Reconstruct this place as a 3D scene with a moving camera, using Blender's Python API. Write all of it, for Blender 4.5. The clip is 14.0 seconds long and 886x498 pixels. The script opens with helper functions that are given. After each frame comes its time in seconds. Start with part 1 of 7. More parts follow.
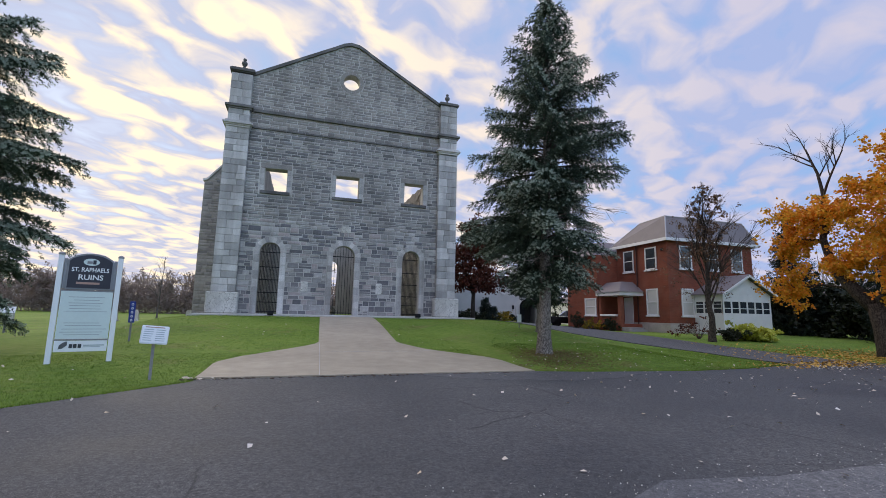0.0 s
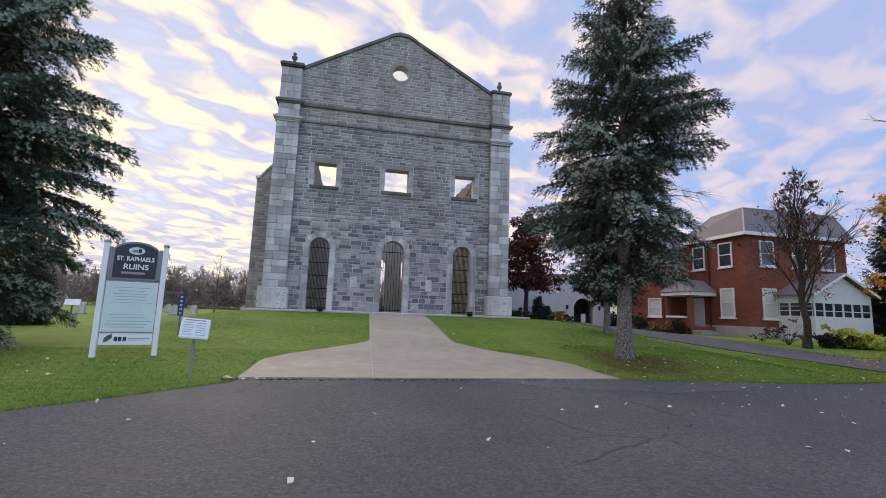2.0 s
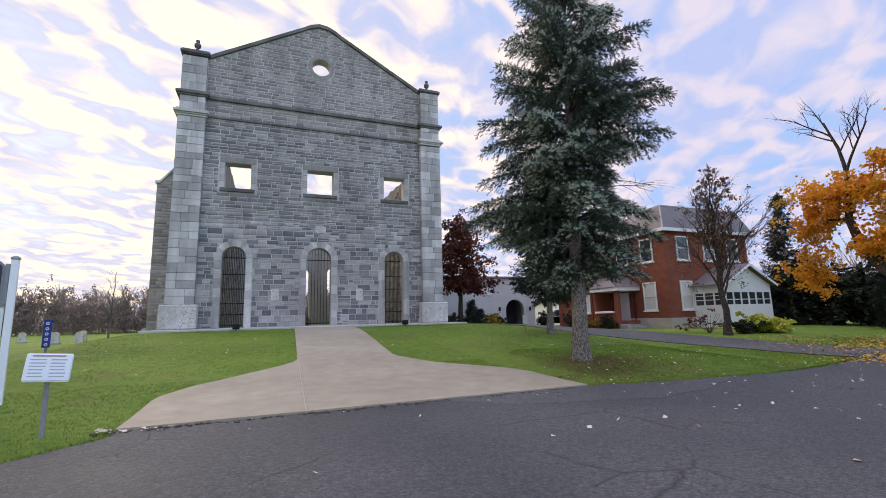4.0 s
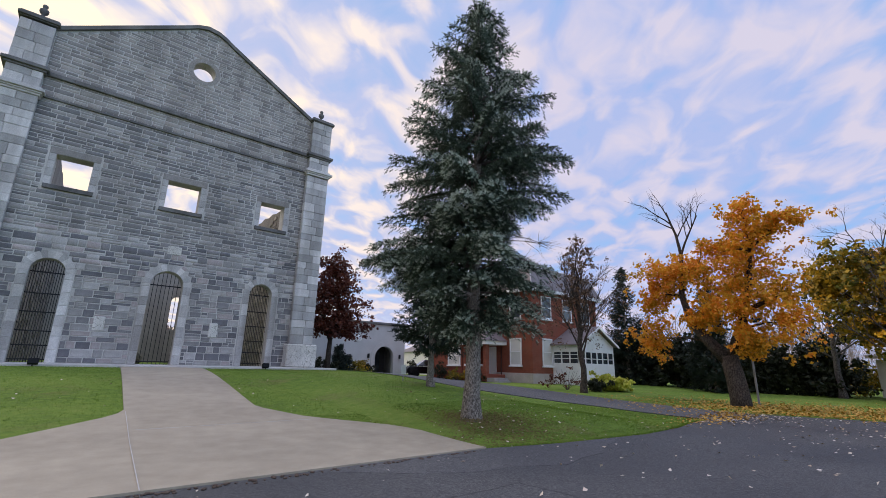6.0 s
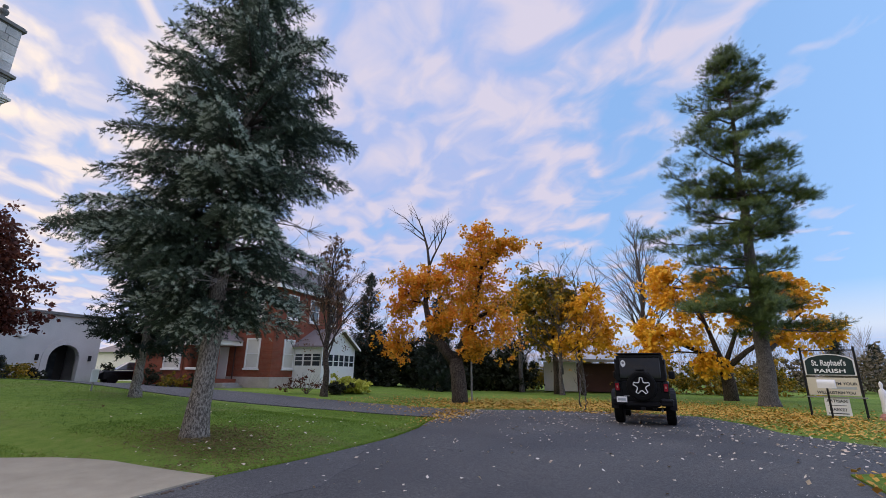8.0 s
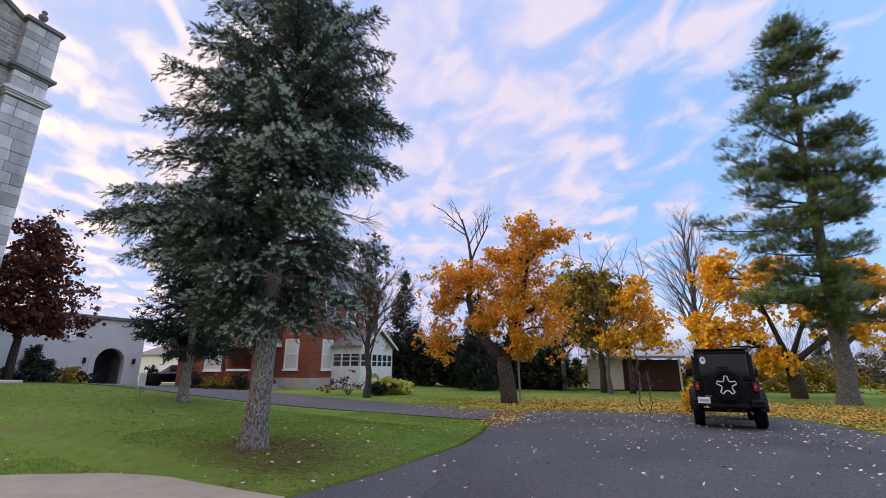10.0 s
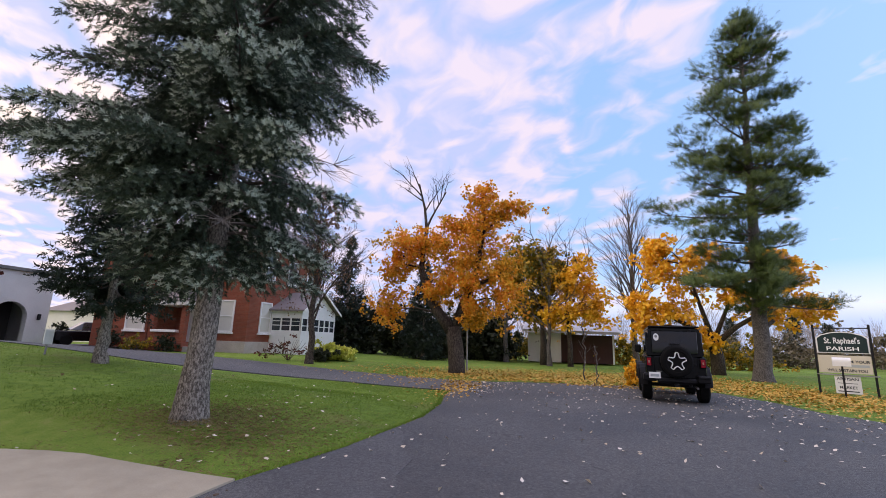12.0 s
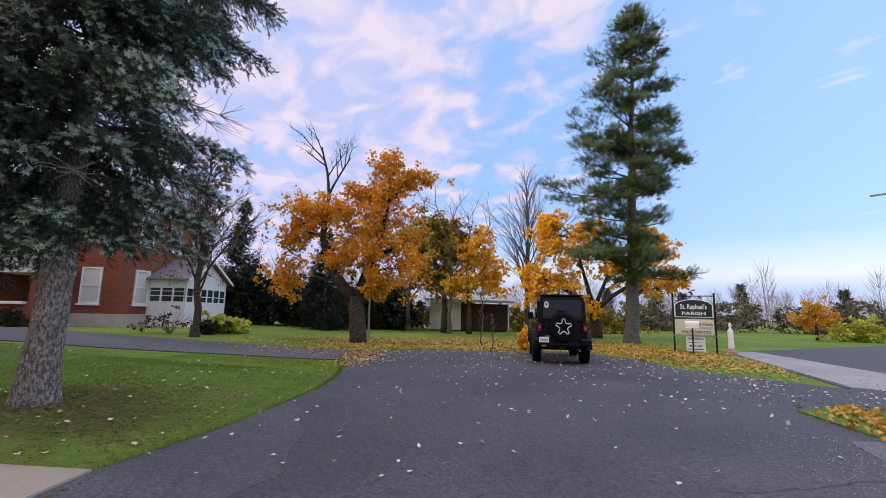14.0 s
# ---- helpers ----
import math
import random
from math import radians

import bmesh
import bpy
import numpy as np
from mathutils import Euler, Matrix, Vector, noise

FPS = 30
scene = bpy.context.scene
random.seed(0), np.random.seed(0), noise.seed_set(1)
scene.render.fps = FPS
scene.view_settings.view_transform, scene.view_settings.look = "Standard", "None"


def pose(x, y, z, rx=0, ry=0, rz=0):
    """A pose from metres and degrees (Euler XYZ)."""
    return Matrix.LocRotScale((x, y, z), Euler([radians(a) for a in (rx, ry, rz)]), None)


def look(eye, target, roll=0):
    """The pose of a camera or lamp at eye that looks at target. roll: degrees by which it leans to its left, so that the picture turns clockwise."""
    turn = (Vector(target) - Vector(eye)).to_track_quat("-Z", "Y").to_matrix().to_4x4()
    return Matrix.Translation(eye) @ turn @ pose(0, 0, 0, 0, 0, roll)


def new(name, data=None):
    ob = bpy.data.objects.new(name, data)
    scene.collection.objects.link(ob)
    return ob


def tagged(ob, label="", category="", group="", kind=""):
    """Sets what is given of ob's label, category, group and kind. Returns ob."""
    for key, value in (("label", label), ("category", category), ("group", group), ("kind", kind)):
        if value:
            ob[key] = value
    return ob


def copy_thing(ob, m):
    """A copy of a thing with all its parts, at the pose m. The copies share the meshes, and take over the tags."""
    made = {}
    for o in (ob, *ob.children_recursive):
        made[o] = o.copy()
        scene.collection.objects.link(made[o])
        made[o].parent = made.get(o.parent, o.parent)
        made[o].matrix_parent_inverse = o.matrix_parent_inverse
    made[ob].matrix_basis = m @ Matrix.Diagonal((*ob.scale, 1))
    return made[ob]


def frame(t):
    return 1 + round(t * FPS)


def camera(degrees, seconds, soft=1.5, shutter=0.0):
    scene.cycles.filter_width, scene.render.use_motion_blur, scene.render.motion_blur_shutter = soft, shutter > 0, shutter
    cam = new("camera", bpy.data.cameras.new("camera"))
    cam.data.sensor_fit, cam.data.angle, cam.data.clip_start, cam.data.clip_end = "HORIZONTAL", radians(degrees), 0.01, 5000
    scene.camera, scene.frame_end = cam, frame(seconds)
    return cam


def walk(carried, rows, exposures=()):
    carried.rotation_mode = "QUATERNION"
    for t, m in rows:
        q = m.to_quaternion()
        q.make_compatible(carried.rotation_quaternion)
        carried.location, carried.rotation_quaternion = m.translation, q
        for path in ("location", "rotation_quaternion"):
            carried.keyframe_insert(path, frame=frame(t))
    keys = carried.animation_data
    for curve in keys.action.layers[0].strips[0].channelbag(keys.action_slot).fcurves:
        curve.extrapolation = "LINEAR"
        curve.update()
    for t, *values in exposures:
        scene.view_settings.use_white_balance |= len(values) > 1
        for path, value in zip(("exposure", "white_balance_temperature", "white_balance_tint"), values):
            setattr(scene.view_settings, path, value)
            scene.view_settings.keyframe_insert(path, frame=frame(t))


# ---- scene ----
cam = camera(90.0, 14.0, 0.6)
PATH = [
    (0, (0.564, 1.073, 1.38), (1.163, 2.959, 1.666), 1.2),
    (0.5, (0.589, 1.413, 1.341), (1.154, 3.306, 1.649), 0.9),
    (1, (0.56, 1.743, 1.323), (1.072, 3.652, 1.629), 1.8),
    (1.5, (0.537, 2.114, 1.322), (1.028, 4.032, 1.607), 1.8),
    (2, (0.509, 2.487, 1.295), (0.913, 4.426, 1.573), 2.0),
    (2.5, (0.482, 2.895, 1.248), (0.676, 4.88, 1.391), -3.2),
    (3, (0.441, 3.278, 1.24), (0.627, 5.266, 1.361), 0.8),
    (3.5, (0.485, 3.639, 1.265), (0.916, 5.585, 1.435), 0.6),
    (3.7, (0.501, 3.754, 1.299), (1.081, 5.654, 1.535), -0.5),
    (5.8, (0.28, 4.85, 1.39), (1.371, 6.45, 1.89), 0.0),
    (6, (0.288, 4.967, 1.401), (1.488, 6.484, 1.909), 1.4),
    (6.5, (0.356, 5.246, 1.429), (1.827, 6.497, 1.951), 0.9),
    (7, (0.457, 5.452, 1.42), (2.188, 6.309, 1.939), -1.1),
    (7.2, (0.54, 5.537, 1.414), (2.327, 6.277, 1.922), -0.8),
    (9.3, (1.293, 6.683, 1.475), (3.121, 7.28, 2.022), 1.2),
    (9.5, (1.336, 6.789, 1.484), (3.149, 7.436, 2.028), 1.1),
    (10, (1.481, 7.077, 1.477), (3.263, 7.815, 2.006), 0.1),
    (10.5, (1.664, 7.388, 1.47), (3.393, 8.296, 1.904), 0.8),
    (11, (1.771, 7.591, 1.478), (3.387, 8.681, 1.924), 1.8),
    (11.5, (1.922, 7.795, 1.476), (3.64, 8.715, 1.927), 0.5),
    (12, (2.052, 7.885, 1.436), (3.944, 8.388, 1.843), 2.0),
    (12.5, (2.183, 7.856, 1.413), (4.145, 8.077, 1.728), 3.5),
    (13, (2.211, 7.853, 1.423), (4.183, 7.993, 1.725), 2.5),
    (13.5, (2.211, 7.878, 1.43), (4.186, 7.99, 1.724), 2.1),
    (14, (2.231, 7.887, 1.424), (4.209, 7.968, 1.712), 1.3),
]
EXPOSURES = [(0, 0.2, 6500, 6), (2, 0.3, 6700, 9), (3, 0.5, 6950, 9), (3.7, 0.5, 6900, 9), (6.5, 0.28, 6550, 8), (9.5, 0.42, 6650, 10), (11, 0.66, 7000, 14), (12, 0.62, 7000, 14), (13, 0.5, 6800, 14), (14, 0.5, 6800, 14)]
walk(cam, [(t, look(eye, goal, lean)) for t, eye, goal, lean in PATH], EXPOSURES)

# ---- world and sun ----
SUN_HEADING, SUN_HEIGHT = -24.0, 22.0  # degrees: clockwise from +y, above the horizon


def link(tree, a, b):
    tree.links.new(a, b)


def node(tree, kind, **values):
    n = tree.nodes.new(kind)
    for key, value in values.items():
        if key in n.inputs.keys():
            n.inputs[key].default_value = value
    return n


def ramp(tree, source, stops):
    n = tree.nodes.new("ShaderNodeValToRGB")
    while len(n.color_ramp.elements) < len(stops):
        n.color_ramp.elements.new(0.5)
    for e, (at, colour) in zip(n.color_ramp.elements, stops):
        e.position = at
        e.color = (*colour, 1) if len(colour) == 3 else colour
    link(tree, source, n.inputs[0])
    return n.outputs[0]


def maths(tree, op, a, b=None, clamp=False):
    n = tree.nodes.new("ShaderNodeMath")
    n.operation, n.use_clamp = op, clamp
    for i, v in enumerate((a, b)):
        if v is None:
            continue
        if isinstance(v, (int, float)):
            n.inputs[i].default_value = v
        else:
            link(tree, v, n.inputs[i])
    return n.outputs[0]


def mix(tree, f, a, b, blend="MIX"):
    n = tree.nodes.new("ShaderNodeMix")
    n.data_type, n.blend_type = "RGBA", blend
    for socket, v in ((n.inputs[0], f), (n.inputs[6], a), (n.inputs[7], b)):
        if isinstance(v, (int, float)):
            socket.default_value = v
        elif isinstance(v, tuple):
            socket.default_value = (*v, 1)
        else:
            link(tree, v, socket)
    return n.outputs[2]


def make_world():
    w = bpy.data.worlds.new("evening_sky")
    scene.world = w
    w.use_nodes = True
    t = w.node_tree
    t.nodes.clear()
    out = t.nodes.new("ShaderNodeOutputWorld")
    bg = t.nodes.new("ShaderNodeBackground")
    sky = t.nodes.new("ShaderNodeTexSky")
    sky.sky_type, sky.sun_disc = "NISHITA", False
    sky.sun_elevation, sky.sun_rotation = radians(SUN_HEIGHT), radians(SUN_HEADING)
    sky.air_density, sky.dust_density, sky.ozone_density = 1.0, 0.6, 2.0
    way = t.nodes.new("ShaderNodeTexCoord").outputs["Generated"]
    xyz = t.nodes.new("ShaderNodeSeparateXYZ")
    link(t, way, xyz.inputs[0])
    # clouds lie on a flat layer above the ground
    up = maths(t, "ADD", maths(t, "MAXIMUM", xyz.outputs[2], 0.0), 0.16)
    flat = t.nodes.new("ShaderNodeCombineXYZ")
    link(t, maths(t, "DIVIDE", xyz.outputs[0], up), flat.inputs[0])
    link(t, maths(t, "DIVIDE", xyz.outputs[1], up), flat.inputs[1])
    # the cloud bands run away to the north-east
    heading = node(t, "ShaderNodeMapping", Rotation=(0, 0, radians(-40)))
    link(t, flat.outputs[0], heading.inputs[0])
    turn = node(t, "ShaderNodeMapping", Scale=(0.95, 1.3, 1.0))
    link(t, heading.outputs[0], turn.inputs[0])
    small = node(t, "ShaderNodeTexNoise", Scale=5.6, Detail=5.0, Roughness=0.45, Distortion=0.5)
    large = node(t, "ShaderNodeTexNoise", Scale=1.0, Detail=2.0, Roughness=0.5)
    link(t, turn.outputs[0], small.inputs["Vector"])
    link(t, turn.outputs[0], large.inputs["Vector"])
    thick = maths(t, "ADD", maths(t, "MULTIPLY", small.outputs[0], 0.75), maths(t, "MULTIPLY", large.outputs[0], 0.45))
    # less cloud towards the clear south-east
    clear = node(t, "ShaderNodeVectorMath")
    clear.operation = "DOT_PRODUCT"
    clear.inputs[1].default_value = (0.66, -0.75, 0.0)
    link(t, way, clear.inputs[0])
    thick = maths(t, "SUBTRACT", thick, maths(t, "MULTIPLY", maths(t, "MAXIMUM", maths(t, "SUBTRACT", clear.outputs["Value"], 0.45), 0.0), 0.75))
    cover = ramp(t, thick, [(0.37, (0, 0, 0)), (0.57, (1, 1, 1))])
    # warm side of the sky round the hidden sun
    side = node(t, "ShaderNodeVectorMath")
    side.operation = "DOT_PRODUCT"
    a, e = radians(SUN_HEADING), radians(20)
    side.inputs[1].default_value = (math.sin(a) * math.cos(e), math.cos(a) * math.cos(e), math.sin(e))
    link(t, way, side.inputs[0])
    near_sun = ramp(t, side.outputs["Value"], [(0.35, (0, 0, 0)), (0.8, (0.55, 0.55, 0.55)), (1.0, (1, 1, 1))])
    cloud = mix(t, near_sun, CLOUD_FAR, CLOUD_SUN)
    shade = mix(t, near_sun, CLOUD_SHADE, CLOUD_SUN_SHADE)
    body = ramp(t, small.outputs[0], [(0.43, (0, 0, 0)), (0.63, (1, 1, 1))])
    cloud = mix(t, body, shade, cloud)
    air = mix(t, 1.0, sky.outputs[0], (1.0, 1.0, 1.0), "MULTIPLY")
    air = mix(t, 0.72, air, mix(t, near_sun, BLUE, BLUE_SUN))
    low = ramp(t, xyz.outputs[2], [(0.075, (1, 1, 1)), (0.16, (0, 0, 0))])
    bank = ramp(t, xyz.outputs[2], [(0.055, (1, 1, 1)), (0.085, (0, 0, 0))])
    air = mix(t, low, air, mix(t, near_sun, mix(t, bank, HAZE, HAZE_BANK), HAZE_SUN))
    # an overcast sky is brightest overhead
    high = ramp(t, xyz.outputs[2], [(0.72, (1, 1, 1)), (1.0, (ZENITH, ZENITH, ZENITH))])
    # and the open south behind the church's shade is clearer and brighter
    south = node(t, "ShaderNodeVectorMath")
    south.operation = "DOT_PRODUCT"
    south.inputs[1].default_value = (0.1, -0.95, 0.3)
    link(t, way, south.inputs[0])
    glow = ramp(t, south.outputs["Value"], [(0.45, (1, 1, 1)), (0.8, (1.2, 1.18, 1.14)), (1.0, (2.8, 2.6, 2.4))])
    sky_all = mix(t, 1.0, mix(t, 1.0, mix(t, cover, air, cloud), high, "MULTIPLY"), glow, "MULTIPLY")
    link(t, sky_all, bg.inputs[0])
    bg.inputs[1].default_value = SKY_STRENGTH
    link(t, bg.outputs[0], out.inputs[0])


# colours of the sky before its strength
SKY_STRENGTH, ZENITH = 0.1, 2.4
BLUE, BLUE_SUN = (2.8, 4.9, 9.0), (3.6, 4.9, 7.8)
CLOUD_FAR, CLOUD_SUN = (5.7, 5.35, 6.7), (12.0, 9.7, 6.7)
CLOUD_SHADE, CLOUD_SUN_SHADE = (3.6, 4.3, 7.0), (5.2, 5.3, 7.0)
HAZE, HAZE_BANK, HAZE_SUN = (5.6, 6.2, 7.6), (3.7, 4.7, 7.2), (8.6, 7.2, 6.4)
make_world()

sun_lamp = bpy.data.lights.new("sun", "SUN")
sun_lamp.energy, sun_lamp.angle, sun_lamp.color = 1.2, radians(40), (1.0, 0.86, 0.7)
sun = new("sun", sun_lamp)
a, e = radians(SUN_HEADING), radians(SUN_HEIGHT)
sun.matrix_world = look((60 * math.sin(a) * math.cos(e), 60 * math.cos(a) * math.cos(e), 60 * math.sin(e)), (0, 0, 0))

# ---- materials ----
def material(name, roughness=0.8, metallic=0.0, spec=0.4):
    m = bpy.data.materials.new(name)
    m.use_nodes = True
    t = m.node_tree
    b = t.nodes["Principled BSDF"]
    b.inputs["Roughness"].default_value = roughness
    b.inputs["Metallic"].default_value = metallic
    b.inputs["Specular IOR Level"].default_value = spec
    return m, t, b


def coords(t, scale=(1, 1, 1)):
    m = node(t, "ShaderNodeMapping", Scale=scale)
    link(t, t.nodes.new("ShaderNodeTexCoord").outputs["Object"], m.inputs[0])
    return m.outputs[0]


def noise_of(t, where, scale, detail=4.0, rough=0.55):
    n = node(t, "ShaderNodeTexNoise", Scale=scale, Detail=detail, Roughness=rough)
    link(t, where, n.inputs["Vector"])
    return n.outputs[0]


def bump(t, b, height, strength, distance=0.02):
    n = node(t, "ShaderNodeBump", Strength=strength, Distance=distance)
    link(t, height, n.inputs["Height"])
    link(t, n.outputs[0], b.inputs["Normal"])


def plain(name, colour, roughness=0.6, metallic=0.0, vary=0.12, scale=6.0, relief=0.15):
    """Painted, cast or natural stuff with fine grain and broad soiling."""
    m, t, b = material(name, roughness, metallic)
    p = coords(t)
    fine, broad = noise_of(t, p, scale * 6), noise_of(t, p, scale * 0.35, 3.0)
    both = maths(t, "ADD", maths(t, "MULTIPLY", fine, 0.5), maths(t, "MULTIPLY", broad, 0.5))
    lo = tuple(c * (1 - vary) for c in colour)
    hi = tuple(min(1, c * (1 + vary)) for c in colour)
    link(t, ramp(t, both, [(0.35, lo), (0.65, hi)]), b.inputs["Base Color"])
    if relief:
        bump(t, b, fine, relief, 0.004)
    return m


def stone(name, shades, source="object", stain=0.35, scale=1.0):
    """Masonry whose blocks differ from one another; source: object or island."""
    m, t, b = material(name, 0.9, 0.0, 0.25)
    p = coords(t)
    if source == "object":
        pick = t.nodes.new("ShaderNodeObjectInfo").outputs["Random"]
    else:
        pick = t.nodes.new("ShaderNodeNewGeometry").outputs["Random Per Island"]
    base = ramp(t, pick, [(i / len(shades), s) for i, s in enumerate(shades)])
    base.node.color_ramp.interpolation = "CONSTANT"
    grain = noise_of(t, p, 22 * scale, 6.0, 0.65)
    blotch = noise_of(t, p, 1.6 * scale, 4.0)
    weather = noise_of(t, coords(t, (0.9, 0.9, 0.16)), 1.1, 4.0)
    colour = mix(t, 0.4, base, ramp(t, grain, [(0.32, (0.5, 0.49, 0.48)), (0.6, (1.12, 1.1, 1.07))]), "MULTIPLY")
    colour = mix(t, 0.3, colour, ramp(t, blotch, [(0.35, (0.72, 0.72, 0.74)), (0.62, (1.12, 1.11, 1.1))]), "MULTIPLY")
    colour = mix(t, stain, colour, ramp(t, weather, [(0.4, (0.55, 0.53, 0.51)), (0.6, (1.1, 1.1, 1.1))]), "MULTIPLY")
    link(t, colour, b.inputs["Base Color"])
    bump(t, b, maths(t, "ADD", grain, blotch), 0.8, 0.025)
    return m


def crazed(m):
    """Adds a web of dark cracks to a stone."""
    t = m.node_tree
    b = t.nodes["Principled BSDF"]
    old = b.inputs["Base Color"].links[0].from_socket
    v = node(t, "ShaderNodeTexVoronoi", Scale=5.0)
    v.feature = "DISTANCE_TO_EDGE"
    p = coords(t)
    link(t, mix(t, 0.25, p, node_colour(t, p, 4.0)), v.inputs["Vector"])
    line = ramp(t, v.outputs["Distance"], [(0.0, (1, 1, 1)), (0.035, (0, 0, 0))])
    link(t, mix(t, maths(t, "MULTIPLY", line, 0.95), old, (0.2, 0.19, 0.15)), b.inputs["Base Color"])
    return m


def leaves(name, shades, gloss=0.55, thin=0.25):
    m, t, b = material(name, gloss, 0.0, 0.3)
    pick = t.nodes.new("ShaderNodeNewGeometry").outputs["Random Per Island"]
    where = noise_of(t, coords(t), 0.55, 3.0)
    both = maths(t, "ADD", maths(t, "MULTIPLY", pick, 0.45), maths(t, "MULTIPLY", maths(t, "SUBTRACT", where, 0.22), 1.0), True)
    colour = ramp(t, both, [(i / (len(shades) - 1), s) for i, s in enumerate(shades)])
    link(t, colour, b.inputs["Base Color"])
    if thin:
        soft = t.nodes.new("ShaderNodeBsdfTranslucent")
        link(t, colour, soft.inputs[0])
        both = node(t, "ShaderNodeMixShader", Fac=thin)
        link(t, b.outputs[0], both.inputs[1])
        link(t, soft.outputs[0], both.inputs[2])
        link(t, both.outputs[0], t.nodes["Material Output"].inputs[0])
    return m


def bark_of(name, dark, light, scale=1.0):
    m, t, b = material(name, 0.95, 0.0, 0.15)
    p = coords(t, (9 * scale, 9 * scale, 4.6 * scale))
    ridges, broad = noise_of(t, p, 2.6, 6.0, 0.7), noise_of(t, coords(t), 3.0, 3.0)
    colour = ramp(t, ridges, [(0.42, dark), (0.60, light)])
    colour = mix(t, 0.45, colour, ramp(t, broad, [(0.35, (0.5, 0.5, 0.5)), (0.65, (1, 1, 1))]), "MULTIPLY")
    link(t, colour, b.inputs["Base Color"])
    bump(t, b, ridges, 0.9, 0.03)
    return m


def asphalt_mat(name="asphalt", gain=1.15):
    m, t, b = material(name, 0.8, 0.0, 0.22)
    p = coords(t)
    grit, mid, broad = noise_of(t, p, 120, 3.0, 0.8), noise_of(t, p, 30, 5.0, 0.75), noise_of(t, p, 0.35, 4.0)
    specks = node(t, "ShaderNodeTexVoronoi", Scale=38.0)
    link(t, p, specks.inputs["Vector"])
    chips = ramp(t, specks.outputs["Distance"], [(0.06, (1, 1, 1)), (0.14, (0, 0, 0))])
    tone = maths(t, "ADD", maths(t, "MULTIPLY", grit, 0.5), maths(t, "MULTIPLY", mid, 0.5))
    colour = ramp(t, tone, [(0.36, (0.024, 0.024, 0.025)), (0.5, (0.070, 0.069, 0.069)), (0.64, (0.16, 0.157, 0.152))])
    colour = mix(t, 0.7, colour, ramp(t, broad, [(0.38, (0.62, 0.62, 0.66)), (0.62, (1.15, 1.12, 1.1))]), "MULTIPLY")
    rare = maths(t, "MULTIPLY", chips, maths(t, "GREATER_THAN", noise_of(t, p, 21, 1.0), 0.6))
    colour = mix(t, maths(t, "MULTIPLY", rare, 0.75), colour, (0.34, 0.33, 0.31))
    cracks = node(t, "ShaderNodeTexVoronoi", Scale=0.45)
    cracks.feature = "DISTANCE_TO_EDGE"
    bent = mix(t, 0.12, p, node_colour(t, p, 1.7))
    link(t, bent, cracks.inputs["Vector"])
    line = ramp(t, cracks.outputs["Distance"], [(0.0, (1, 1, 1)), (0.006, (0, 0, 0))])
    line = maths(t, "MULTIPLY", line, maths(t, "GREATER_THAN", broad, 0.53))
    colour = mix(t, maths(t, "MULTIPLY", line, 0.6), colour, (0.015, 0.015, 0.015))
    colour = mix(t, 1.0, colour, (gain, gain, gain * 0.99), "MULTIPLY")
    link(t, colour, b.inputs["Base Color"])
    link(t, ramp(t, broad, [(0.4, (0.66, 0.66, 0.66)), (0.65, (0.85, 0.85, 0.85))]), b.inputs["Roughness"])
    bump(t, b, maths(t, "ADD", grit, chips), 0.5, 0.006)
    return m


def node_colour(t, where, scale):
    n = node(t, "ShaderNodeTexNoise", Scale=scale, Detail=4.0)
    link(t, where, n.inputs["Vector"])
    return n.outputs["Color"]


def grass_mat(name, shades):
    m, t, b = material(name, 0.9, 0.0, 0.15)
    p = coords(t)
    fine, mid, broad = noise_of(t, p, 60, 4.0, 0.7), noise_of(t, p, 5, 4.0), noise_of(t, p, 0.22, 3.0)
    tone = maths(t, "ADD", maths(t, "MULTIPLY", fine, 0.45), maths(t, "ADD", maths(t, "MULTIPLY", mid, 0.25), maths(t, "MULTIPLY", broad, 0.3)))
    colour = ramp(t, tone, [(0.36 + 0.28 * i / (len(shades) - 1), s) for i, s in enumerate(shades)])
    worn = ramp(t, noise_of(t, p, 0.6, 5.0, 0.6), [(0.55, (0, 0, 0)), (0.72, (1, 1, 1))])
    colour = mix(t, maths(t, "MULTIPLY", worn, 0.6), colour, (0.21, 0.17, 0.07))
    link(t, colour, b.inputs["Base Color"])
    bump(t, b, fine, 0.8, 0.03)
    return m


def concrete_mat(name, colour, lines=False):
    m, t, b = material(name, 0.85, 0.0, 0.3)
    p = coords(t)
    fine, mid, broad = noise_of(t, p, 90, 4.0, 0.7), noise_of(t, p, 2.5, 5.0, 0.6), noise_of(t, p, 0.3, 3.0)
    tone = maths(t, "ADD", maths(t, "MULTIPLY", fine, 0.3), maths(t, "ADD", maths(t, "MULTIPLY", mid, 0.35), maths(t, "MULTIPLY", broad, 0.35)))
    lo, hi = tuple(c * 0.78 for c in colour), tuple(min(c * 1.15, 1) for c in colour)
    link(t, ramp(t, tone, [(0.38, lo), (0.62, hi)]), b.inputs["Base Color"])
    bump(t, b, fine, 0.3, 0.005)
    return m


